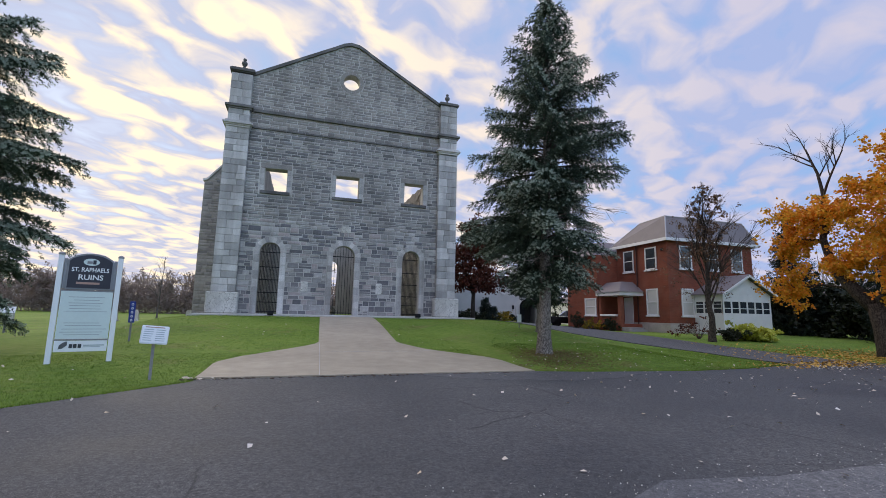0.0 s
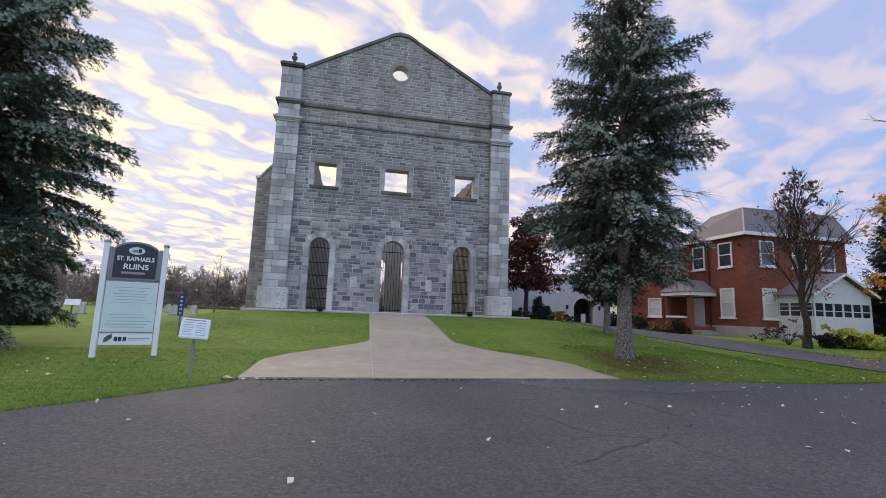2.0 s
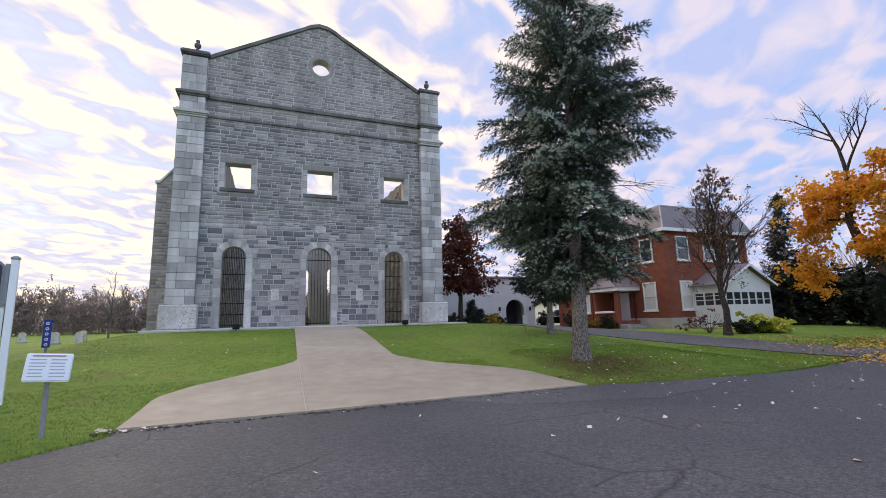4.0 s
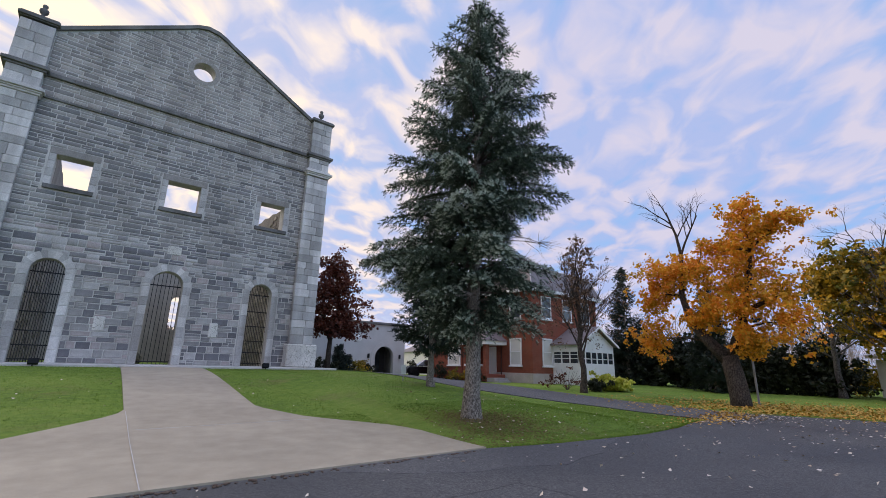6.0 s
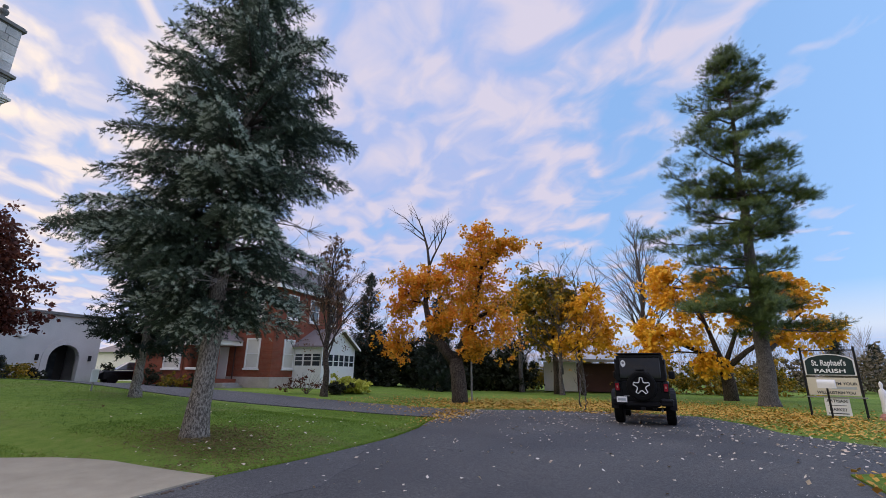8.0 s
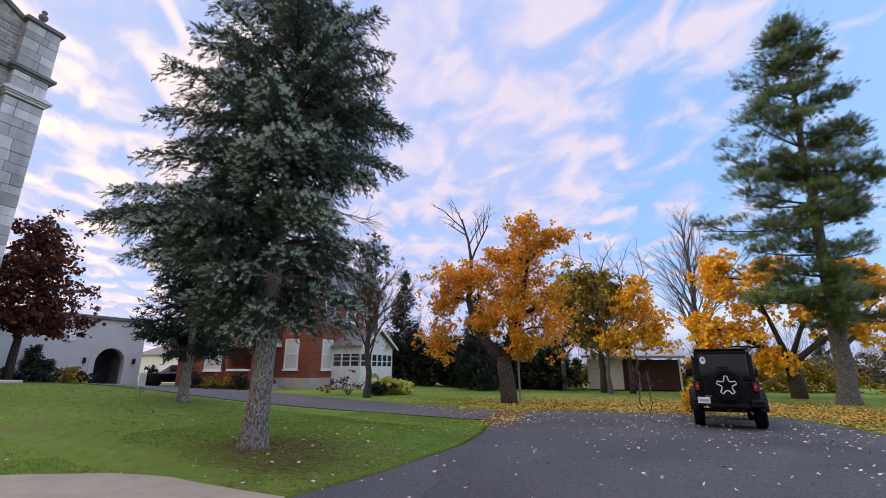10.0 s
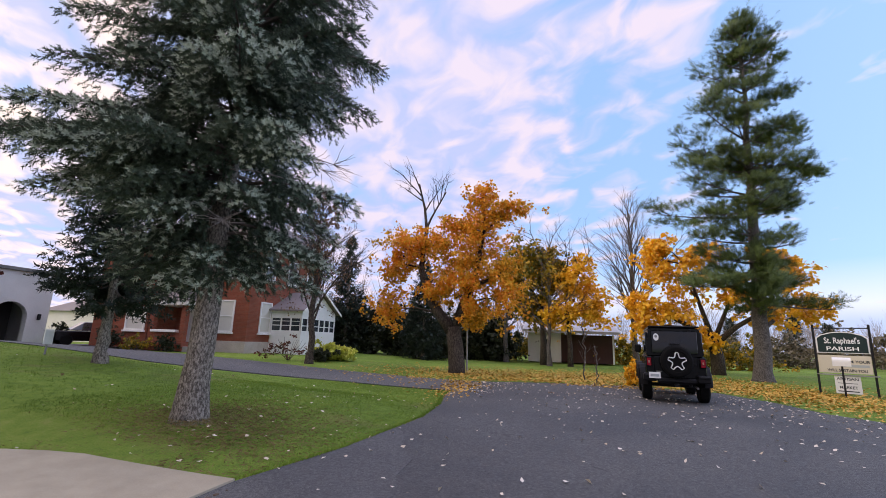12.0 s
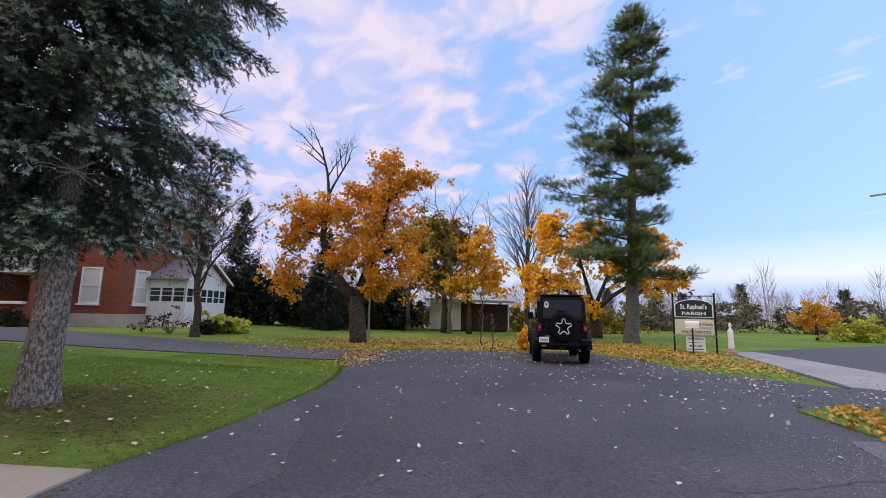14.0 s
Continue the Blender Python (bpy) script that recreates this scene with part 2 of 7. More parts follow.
def brick_mat():
    m, t, b = material("red_brick", 0.9, 0.0, 0.2)
    p = t.nodes.new("ShaderNodeTexCoord").outputs["Object"]
    # courses run round the house: both wall directions share one running coordinate
    s = t.nodes.new("ShaderNodeSeparateXYZ")
    link(t, p, s.inputs[0])
    c = t.nodes.new("ShaderNodeCombineXYZ")
    link(t, maths(t, "ADD", s.outputs[0], s.outputs[1]), c.inputs[0])
    link(t, s.outputs[2], c.inputs[1])
    k = node(t, "ShaderNodeTexBrick", Scale=1.0)
    k.inputs["Brick Width"].default_value, k.inputs["Row Height"].default_value = 0.22, 0.075
    k.inputs["Mortar Size"].default_value = 0.006
    k.inputs["Color1"].default_value, k.inputs["Color2"].default_value = (0.27, 0.078, 0.045, 1), (0.21, 0.06, 0.036, 1)
    k.inputs["Mortar"].default_value = (0.24, 0.13, 0.09, 1)
    link(t, c.outputs[0], k.inputs["Vector"])
    broad = noise_of(t, p, 0.8, 4.0)
    link(t, mix(t, 0.5, k.outputs[0], ramp(t, broad, [(0.35, (0.65, 0.62, 0.62)), (0.65, (1.1, 1.05, 1.0))]), "MULTIPLY"), b.inputs["Base Color"])
    bump(t, b, maths(t, "SUBTRACT", 1.0, k.outputs[1]), 0.4, 0.01)
    return m


def glass_mat(name, colour=(0.02, 0.025, 0.03)):
    m, t, b = material(name, 0.05, 0.0, 0.9)
    p = coords(t)
    link(t, ramp(t, noise_of(t, p, 1.5, 2.0), [(0.4, colour), (0.6, tuple(c * 1.6 for c in colour))]), b.inputs["Base Color"])
    return m


M_ASPHALT, M_GRASS = asphalt_mat(), grass_mat("lawn", [(0.06, 0.09, 0.016), (0.115, 0.185, 0.025), (0.18, 0.265, 0.038), (0.27, 0.28, 0.075)])
M_WALK = concrete_mat("walk_concrete", (0.38, 0.322, 0.235))
M_PLATFORM = concrete_mat("platform_concrete", (0.55, 0.52, 0.48))
M_DRIVE = asphalt_mat("drive_asphalt", 1.3)
M_WORN = asphalt_mat("worn_asphalt", 1.4)
M_GRAVEL = asphalt_mat("worn_gravel", 2.0)
FACADE_LOW = [(0.17, 0.168, 0.175), (0.46, 0.405, 0.385), (0.36, 0.35, 0.33), (0.20, 0.196, 0.205), (0.46, 0.44, 0.415), (0.30, 0.29, 0.285), (0.21, 0.206, 0.212), (0.52, 0.50, 0.475), (0.38, 0.365, 0.345), (0.26, 0.253, 0.25)]
FACADE_MID = [(0.19, 0.185, 0.18), (0.26, 0.25, 0.24), (0.36, 0.345, 0.32), (0.30, 0.29, 0.27), (0.40, 0.38, 0.35), (0.24, 0.235, 0.23), (0.35, 0.335, 0.31)]
FACADE_HIGH = [(0.27, 0.255, 0.235), (0.37, 0.345, 0.31), (0.32, 0.30, 0.275), (0.41, 0.38, 0.34)]
M_BLOCK, M_BLOCKS = stone("facade_block", FACADE_LOW), stone("facade_blocks", FACADE_LOW, "island")
M_BLOCKS_MID = stone("middle_courses", FACADE_MID, "island")
M_UPPER = stone("upper_courses", FACADE_HIGH, "island")
M_DRESSED = stone("dressed_limestone", [(0.44, 0.425, 0.40), (0.64, 0.62, 0.585), (0.54, 0.52, 0.49), (0.70, 0.675, 0.64), (0.49, 0.475, 0.455)], "object", 0.6)
M_DRESSED_ISL = stone("dressed_limestone_trim", [(0.46, 0.445, 0.42), (0.58, 0.56, 0.53), (0.52, 0.50, 0.475)], "island")
M_PEDESTAL = stone("pedestal_limestone", [(0.66, 0.64, 0.58), (0.68, 0.66, 0.6)], "object", 0.5)
crazed(M_PEDESTAL)
M_MORTAR = stone("mortar", [(0.56, 0.54, 0.50), (0.60, 0.575, 0.54)], "object", 0.5)
M_CORNICE = stone("weathered_cornice", [(0.16, 0.155, 0.15), (0.19, 0.185, 0.175)], "object", 0.6)
M_RUBBLE = stone("rubble_wall", [(0.19, 0.18, 0.165), (0.34, 0.315, 0.285), (0.26, 0.245, 0.225), (0.40, 0.37, 0.33)], "island")
M_IRON = plain("black_iron", (0.02, 0.02, 0.021), 0.55, 0.6)
M_BARK_SPRUCE = bark_of("spruce_bark", (0.10, 0.085, 0.07), (0.38, 0.335, 0.28), 1.5)
M_BARK = bark_of("maple_bark", (0.035, 0.028, 0.022), (0.12, 0.098, 0.08))
M_BARK_GREY = bark_of("grey_bark", (0.07, 0.062, 0.058), (0.2, 0.18, 0.165))
# dark and pale needles: paler young tips, plus skylit tops and shaded undersides as colour
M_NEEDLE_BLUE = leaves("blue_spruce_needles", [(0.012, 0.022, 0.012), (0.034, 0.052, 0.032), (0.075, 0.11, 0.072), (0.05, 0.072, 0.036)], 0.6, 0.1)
M_NEEDLE_TIP_LIT = leaves("lit_pale_spruce_tips", [(0.10, 0.14, 0.085), (0.23, 0.285, 0.205), (0.40, 0.455, 0.37), (0.19, 0.245, 0.13)], 0.6, 0.1)
M_NEEDLE_DARK = leaves("dark_spruce_needles", [(0.008, 0.014, 0.010), (0.02, 0.032, 0.022), (0.035, 0.055, 0.035)], 0.6, 0.1)
M_NEEDLE_PINE = leaves("pine_needles", [(0.018, 0.034, 0.014), (0.05, 0.085, 0.022), (0.115, 0.165, 0.034), (0.25, 0.28, 0.055)], 0.55, 0.15)
M_LEAF_ORANGE = leaves("orange_leaves", [(0.16, 0.14, 0.02), (0.46, 0.27, 0.025), (0.78, 0.42, 0.035), (0.80, 0.28, 0.03), (0.84, 0.58, 0.11)], 0.55, 0.4)
M_LEAF_YELLOW = leaves("yellow_leaves", [(0.58, 0.29, 0.02), (0.84, 0.45, 0.025), (0.9, 0.55, 0.05), (0.8, 0.32, 0.03)])
M_LEAF_OLIVE = leaves("turning_leaves", [(0.05, 0.065, 0.012), (0.12, 0.12, 0.016), (0.40, 0.25, 0.02), (0.72, 0.42, 0.025)])
M_LEAF_RED = leaves("dark_red_leaves", [(0.03, 0.012, 0.010), (0.075, 0.022, 0.014), (0.13, 0.035, 0.018), (0.2, 0.07, 0.03)])
M_LEAF_BROWN = leaves("withered_leaves", [(0.06, 0.04, 0.025), (0.12, 0.07, 0.04), (0.18, 0.10, 0.05), (0.14, 0.12, 0.05)])
M_LEAF_HEDGE = leaves("hedge_leaves", [(0.010, 0.014, 0.008), (0.025, 0.032, 0.014), (0.05, 0.055, 0.02)])
M_LEAF_LIME = leaves("hosta_leaves", [(0.22, 0.25, 0.04), (0.46, 0.48, 0.06), (0.70, 0.66, 0.16)])
M_LEAF_FALLEN = leaves("fallen_leaf", [(0.30, 0.15, 0.06), (0.55, 0.44, 0.30), (0.72, 0.64, 0.54), (0.44, 0.24, 0.10)], 0.7, 0.0)
M_LEAF_GOLD = leaves("golden_leaf_litter", [(0.20, 0.10, 0.025), (0.46, 0.24, 0.035), (0.62, 0.38, 0.08), (0.36, 0.14, 0.03)], 0.7, 0.0)
M_TWIG = plain("twigs", (0.10, 0.08, 0.07), 0.9, 0, 0.3)
M_TWIG_PALE = plain("pale_twigs", (0.22, 0.19, 0.17), 0.9, 0, 0.3)
M_WOODS = leaves("distant_twigs", [(0.17, 0.135, 0.12), (0.27, 0.215, 0.185), (0.35, 0.28, 0.24)], 0.9, 0.35)
M_BRUSH = leaves("dull_brush", [(0.05, 0.048, 0.028), (0.10, 0.088, 0.055), (0.15, 0.125, 0.085), (0.09, 0.10, 0.05)], 0.9, 0.0)
M_LITTER = leaves("dry_needles", [(0.10, 0.065, 0.03), (0.20, 0.14, 0.06), (0.28, 0.21, 0.09)], 0.9, 0.0)
M_SOIL = plain("dry_earth", (0.10, 0.07, 0.05), 0.95, 0, 0.3)
M_BRICK = brick_mat()
M_WHITE = plain("white_paint", (0.78, 0.77, 0.74), 0.5, 0, 0.06)
M_WHITE_PLASTIC = plain("white_plastic", (0.8, 0.81, 0.8), 0.4, 0, 0.03, relief=0.03)
M_ROOF = plain("grey_roofing", (0.20, 0.17, 0.165), 0.6, 0, 0.12, 3)
M_STUCCO = plain("grey_stucco", (0.56, 0.545, 0.51), 0.9, 0, 0.1, 2.5)
M_FOUNDATION = plain("painted_foundation", (0.42, 0.37, 0.32), 0.9, 0, 0.15)
M_GLASS = glass_mat("window_glass", (0.03, 0.035, 0.04))
M_BLIND = plain("window_blind", (0.60, 0.58, 0.52), 0.8, 0, 0.06)
M_DARK = plain("dark_opening", (0.025, 0.023, 0.022), 0.9)
M_NAVY = plain("dark_sign_panel", (0.028, 0.027, 0.038), 0.45, 0, 0.06)
M_GREEN = plain("dark_green_panel", (0.008, 0.026, 0.024), 0.45, 0, 0.06)
M_BLUE = plain("blue_sign", (0.02, 0.045, 0.26), 0.4, 0, 0.06)
M_PANEL = plain("pale_sign_panel", (0.62, 0.70, 0.66), 0.35, 0, 0.04, 2, 0.02)
M_LETTER = plain("white_lettering", (0.82, 0.82, 0.8), 0.5, 0, 0.02)
M_INK = plain("dark_lettering", (0.05, 0.055, 0.06), 0.6, 0, 0.05)
M_INK_SOFT = plain("faded_lettering", (0.38, 0.42, 0.41), 0.6, 0, 0.05)
M_TAN = plain("tan_stripe", (0.42, 0.26, 0.2), 0.6)
M_GREY = plain("grey_metal", (0.23, 0.23, 0.235), 0.5, 0.3)
M_GREY_WOOD = plain("grey_weathered_post", (0.27, 0.26, 0.25), 0.85, 0, 0.2)
M_CREAM = plain("cream_letterboard", (0.62, 0.57, 0.44), 0.6, 0, 0.05)
M_RUBBER = plain("tyre_rubber", (0.006, 0.006, 0.006), 0.85)
M_RUBBER.node_tree.nodes["Principled BSDF"].inputs["Specular IOR Level"].default_value = 0.15
M_CAR = plain("black_car_paint", (0.003, 0.003, 0.004), 0.25, 0.0, 0.05, relief=0)
M_CAR.node_tree.nodes["Principled BSDF"].inputs["Specular IOR Level"].default_value = 0.2
M_CAR_GLASS = glass_mat("tinted_car_glass", (0.006, 0.007, 0.008))
M_CAR_GLASS.node_tree.nodes["Principled BSDF"].inputs["Specular IOR Level"].default_value = 0.35
M_CAR_TRIM = plain("black_plastic_trim", (0.006, 0.006, 0.007), 0.6)
M_CAR_TRIM.node_tree.nodes["Principled BSDF"].inputs["Specular IOR Level"].default_value = 0.2
M_TAIL = plain("red_tail_light", (0.30, 0.006, 0.02), 0.15, 0, 0.05, relief=0)
M_SILVER = plain("silver_wheel", (0.8, 0.8, 0.8), 0.35, 0.3, 0.05)
M_CONCRETE = concrete_mat("grey_concrete", (0.32, 0.3, 0.28))
M_BROWN = plain("dark_red_brown", (0.07, 0.03, 0.025), 0.8)
M_TIN = plain("pale_metal_roof", (0.42, 0.40, 0.40), 0.5, 0.2)
M_ROSE = plain("painted_statue_base", (0.45, 0.22, 0.17), 0.8)

# ---- building helpers ----
def empty(name, x=0, y=0, z=0, turn=0):
    ob = new(name)
    ob.matrix_world = pose(x, y, z, 0, 0, turn)
    ob.empty_display_size = 0.2
    return ob


def mesh_of(name, bm, mat, smooth=False):
    me = bpy.data.meshes.new(name)
    bmesh.ops.recalc_face_normals(bm, faces=bm.faces)
    bm.to_mesh(me)
    bm.free()
    me.materials.append(mat)
    if smooth:
        me.polygons.foreach_set("use_smooth", [True] * len(me.polygons))
    return me


def part(name, bm, mat, parent=None, label="", smooth=False):
    ob = new(name, mesh_of(name, bm, mat, smooth))
    ob.parent = parent
    return tagged(ob, label)


def box(bm, x0, y0, z0, x1, y1, z1, bevel=0.0, m=None):
    made = bmesh.ops.create_cube(bm, size=1.0)["verts"]
    for v in made:
        v.co = Vector((x0 + (v.co.x + 0.5) * (x1 - x0), y0 + (v.co.y + 0.5) * (y1 - y0), z0 + (v.co.z + 0.5) * (z1 - z0)))
    if bevel:
        es = list({e for v in made for e in v.link_edges})
        made = [v for v in bmesh.ops.bevel(bm, geom=es, offset=bevel, segments=1, affect="EDGES")["verts"]]
    if m is not None:
        bmesh.ops.transform(bm, matrix=m, verts=made)
    return bm


def boxed(x0, y0, z0, x1, y1, z1, bevel=0.0):
    return box(bmesh.new(), x0, y0, z0, x1, y1, z1, bevel)


def tube(bm, points, radii, sides=6):
    """A tapered round limb through the points."""
    rings, across = [], None
    for i, (p, r) in enumerate(zip(points, radii)):
        a, b = Vector(points[max(i - 1, 0)]), Vector(points[min(i + 1, len(points) - 1)])
        d = (b - a).normalized()
        if across is None:
            across = d.orthogonal()
        across = (across - d * across.dot(d)).normalized()
        other = d.cross(across)
        rings.append([bm.verts.new(Vector(p) + across * (r * math.cos(k * 2 * math.pi / sides)) + other * (r * math.sin(k * 2 * math.pi / sides))) for k in range(sides)])
    for a, b in zip(rings, rings[1:]):
        for k in range(sides):
            bm.faces.new((a[k], a[(k + 1) % sides], b[(k + 1) % sides], b[k]))
    bm.faces.new(rings[0][::-1])
    bm.faces.new(rings[-1])
    return bm


def lathe(bm, profile, sides=16, m=None):
    """Turns (radius, height) pairs round z."""
    rings = []
    for r, z in profile:
        rings.append([bm.verts.new((r * math.cos(k * 2 * math.pi / sides), r * math.sin(k * 2 * math.pi / sides), z)) for k in range(sides)])
    for a, b in zip(rings, rings[1:]):
        for k in range(sides):
            bm.faces.new((a[k], a[(k + 1) % sides], b[(k + 1) % sides], b[k]))
    bm.faces.new(rings[0][::-1])
    bm.faces.new(rings[-1])
    if m is not None:
        bmesh.ops.transform(bm, matrix=m, verts=[v for ring in rings for v in ring])
    return bm


def slab(outer, holes, y0, y1):
    """An upright wall in the xz plane with openings, y0 its front and y1 its back."""
    bm = bmesh.new()
    for y in (y0, y1):
        edges = []
        for loop in (outer, *holes):
            vs = [bm.verts.new((x, y, z)) for x, z in loop]
            edges += [bm.edges.new((vs[i], vs[(i + 1) % len(vs)])) for i in range(len(vs))]
        bmesh.ops.triangle_fill(bm, edges=edges, use_beauty=True, use_dissolve=False)
    for loop in (outer, *holes):
        n = len(loop)
        for i in range(n):
            (xa, za), (xb, zb) = loop[i], loop[(i + 1) % n]
            bm.faces.new([bm.verts.new(c) for c in ((xa, y0, za), (xb, y0, zb), (xb, y1, zb), (xa, y1, za))])
    bmesh.ops.remove_doubles(bm, verts=bm.verts, dist=0.0005)
    return bm


def prism(bm, loop, z0, z1):
    """A flat shape in the xy plane given height."""
    low, high = [bm.verts.new((x, y, z0)) for x, y in loop], [bm.verts.new((x, y, z1)) for x, y in loop]
    bm.faces.new(high)
    bm.faces.new(low[::-1])
    n = len(loop)
    for i in range(n):
        bm.faces.new((low[i], low[(i + 1) % n], high[(i + 1) % n], high[i]))
    return bm


def arch(cx, half, z0, top, steps=12):
    """Outline of a round-headed opening."""
    spring = top - half
    return [(cx - half, z0), (cx + half, z0)] + [(cx + half * math.cos(a), spring + half * math.sin(a)) for a in (math.pi * k / steps for k in range(steps + 1))]


def pieces(name, verts, faces, mat, parent=None, label="", smooth=False):
    """One mesh from arrays of corners and of faces with equal numbers of corners."""
    me = bpy.data.meshes.new(name)
    verts, faces = np.asarray(verts, dtype=np.float32), np.asarray(faces, dtype=np.int32)
    n = faces.shape[1]
    me.vertices.add(len(verts))
    me.vertices.foreach_set("co", verts.ravel())
    me.loops.add(faces.size)
    me.loops.foreach_set("vertex_index", faces.ravel())
    me.polygons.add(len(faces))
    me.polygons.foreach_set("loop_start", np.arange(0, faces.size, n, dtype=np.int32))
    me.update(calc_edges=True)
    me.materials.append(mat)
    ob = new(name, me)
    ob.parent = parent
    return tagged(ob, label)


def scatter(shape, tris, places, ways, sizes, spin=None):
    """Copies of a small shape, whose z axis is laid along each of the ways, as arrays."""
    places, ways, sizes = np.asarray(places, float), np.asarray(ways, float), np.asarray(sizes, float)
    ways = ways / (np.linalg.norm(ways, axis=1, keepdims=True) + 1e-9)
    n, k = len(places), len(shape)
    ref = np.where(np.abs(ways[:, 2:3]) > 0.9, np.array([[1.0, 0, 0]]), np.array([[0, 0, 1.0]]))
    u = np.cross(ref, ways)
    u /= np.linalg.norm(u, axis=1, keepdims=True)
    v = np.cross(ways, u)
    if spin is None:
        spin = np.random.rand(n) * 2 * np.pi
    c, s = np.cos(spin)[:, None], np.sin(spin)[:, None]
    u, v = u * c + v * s, v * c - u * s
    if sizes.ndim == 1:
        sizes = np.stack([sizes] * 3, 1)
    pts = places[:, None] + shape[None, :, 0:1] * (u * sizes[:, 0:1])[:, None] + shape[None, :, 1:2] * (v * sizes[:, 1:2])[:, None] + shape[None, :, 2:3] * (ways * sizes[:, 2:3])[:, None]
    idx = tris[None] + (np.arange(n) * k)[:, None, None]
    return pts.reshape(-1, 3), idx.reshape(-1, tris.shape[1])


def brush(count, spread=0.16, width=0.035):
    """A twig's end set round with needles; one length long, along z."""
    rng = np.random.RandomState(5)
    vs, fs = [], []
    for i in range(count):
        z = 0.05 + 0.85 * i / count
        a = i * 2.4
        out = np.array([math.cos(a), math.sin(a), 0])
        side = np.array([-math.sin(a), math.cos(a), 0])
        tip = out * spread * (1.1 - 0.5 * z) * rng.uniform(0.8, 1.2) + np.array([0, 0, z + 0.22])
        base = np.array([0, 0, z])
        vs += [base - side * width, base + side * width, tip]
        fs.append([3 * i, 3 * i + 1, 3 * i + 2])
    return np.array(vs), np.array(fs)


LEAF = np.array([[0, 0, 0], [0.42, 0.1, 0.45], [0, 0, 1.0], [-0.42, 0.1, 0.45]]), np.array([[0, 1, 2], [0, 2, 3]])
BLADE = np.array([[-0.06, 0, 0], [0.06, 0, 0], [0.02, 0.25, 1.0]]), np.array([[0, 1, 2]])
BRUSH, BRUSH_FAR = brush(26, 0.36, 0.039), brush(9, 0.45, 0.1)
PINE_TUFT = brush(14, 0.6, 0.04)
PEBBLE = np.array([[1, 0, 0], [-1, 0, 0], [0, 1, 0], [0, -1, 0], [0, 0, 0.7], [0, 0, -0.7]]) * 0.5, np.array([[0, 2, 4], [2, 1, 4], [1, 3, 4], [3, 0, 4], [2, 0, 5], [1, 2, 5], [3, 1, 5], [0, 3, 5]])


def smooth_step(v):
    v = min(max(v, 0.0), 1.0)
    return v * v * (3 - 2 * v)


def ground_z(x, y):
    """The rise of the lawn from the flat forecourt up to the church and the house."""
    rise = smooth_step((y - 11.0) / 17.0)
    if x > 11:
        rise *= 1.0 - 0.68 * smooth_step((x - 11.0) / 12.0)
    if x < -4:
        rise *= 1.0 - 0.95 * smooth_step((-4 - x) / 8.0)
    if y > 60:
        rise *= 1.0 - smooth_step((y - 60) / 60.0)
    # the lawn under the spruces is built up a little beside the walk
    rise += 0.2 * smooth_step((x - 6.2) / 1.2) * smooth_step((y - 10.7) / 2.2) * (1 - smooth_step((x - 11.0) / 2.4)) * (1 - smooth_step((y - 20.0) / 8.0))
    return rise


def poly_contains(loop, x, y):
    inside, n = False, len(loop)
    for i in range(n):
        (xa, ya), (xb, yb) = loop[i], loop[(i + 1) % n]
        if (ya > y) != (yb > y) and x < (xb - xa) * (y - ya) / (yb - ya) + xa:
            inside = not inside
    return inside


def along(stops, y):
    """The value at y on a broken line of (y, value)."""
    for (ya, va), (yb, vb) in zip(stops, stops[1:]):
        if y <= yb:
            f = (y - ya) / (yb - ya)
            return va + (vb - va) * max(f, 0)
    return stops[-1][1]


def strip(name, left, right, y0, y1, step, lift, mat, depth=0.15):
    """A paved strip that follows the ground between two broken lines of (y, x)."""
    bm = bmesh.new()
    rows, y = [], y0
    n = max(2, int((y1 - y0) / step))
    for i in range(n + 1):
        y = y0 + (y1 - y0) * i / n
        a, b = along(left, y), along(right, y)
        xs = [a + (b - a) * k / 6 for k in range(7)]
        rows.append(([bm.verts.new((x, y, ground_z(x, y) + lift)) for x in xs], [bm.verts.new((x, y, ground_z(x, y) - depth)) for x in (a, b)]))
    for (ra, sa), (rb, sb) in zip(rows, rows[1:]):
        for k in range(6):
            bm.faces.new((ra[k], ra[k + 1], rb[k + 1], rb[k]))
        bm.faces.new((sa[0], ra[0], rb[0], sb[0]))
        bm.faces.new((ra[6], sa[1], sb[1], rb[6]))
    for r, s in (rows[0], rows[-1]):
        bm.faces.new([s[0]] + r + [s[1]])
    return part(name, bm, mat)


# ---- ground ----
def axis_steps(stops):
    out = []
    for a, b, d in stops:
        out += list(np.arange(a, b, d))
    return out + [stops[-1][1]]


def build_ground():
    xs = axis_steps([(-900, -100, 100), (-100, -30, 10), (-30, 40, 1.0), (40, 120, 10), (120, 920, 100)])
    ys = axis_steps([(-900, -100, 100), (-100, -10, 10), (-10, 50, 1.0), (50, 130, 10), (130, 930, 100)])
    vs = [(x, y, ground_z(x, y)) for y in ys for x in xs]
    w = len(xs)
    fs = [(j * w + i, j * w + i + 1, (j + 1) * w + i + 1, (j + 1) * w + i) for j in range(len(ys) - 1) for i in range(w - 1)]
    tagged(pieces("ground", vs, fs, M_GRASS), "mown green lawn rising gently to the ruined church", "lawn", kind="structure")


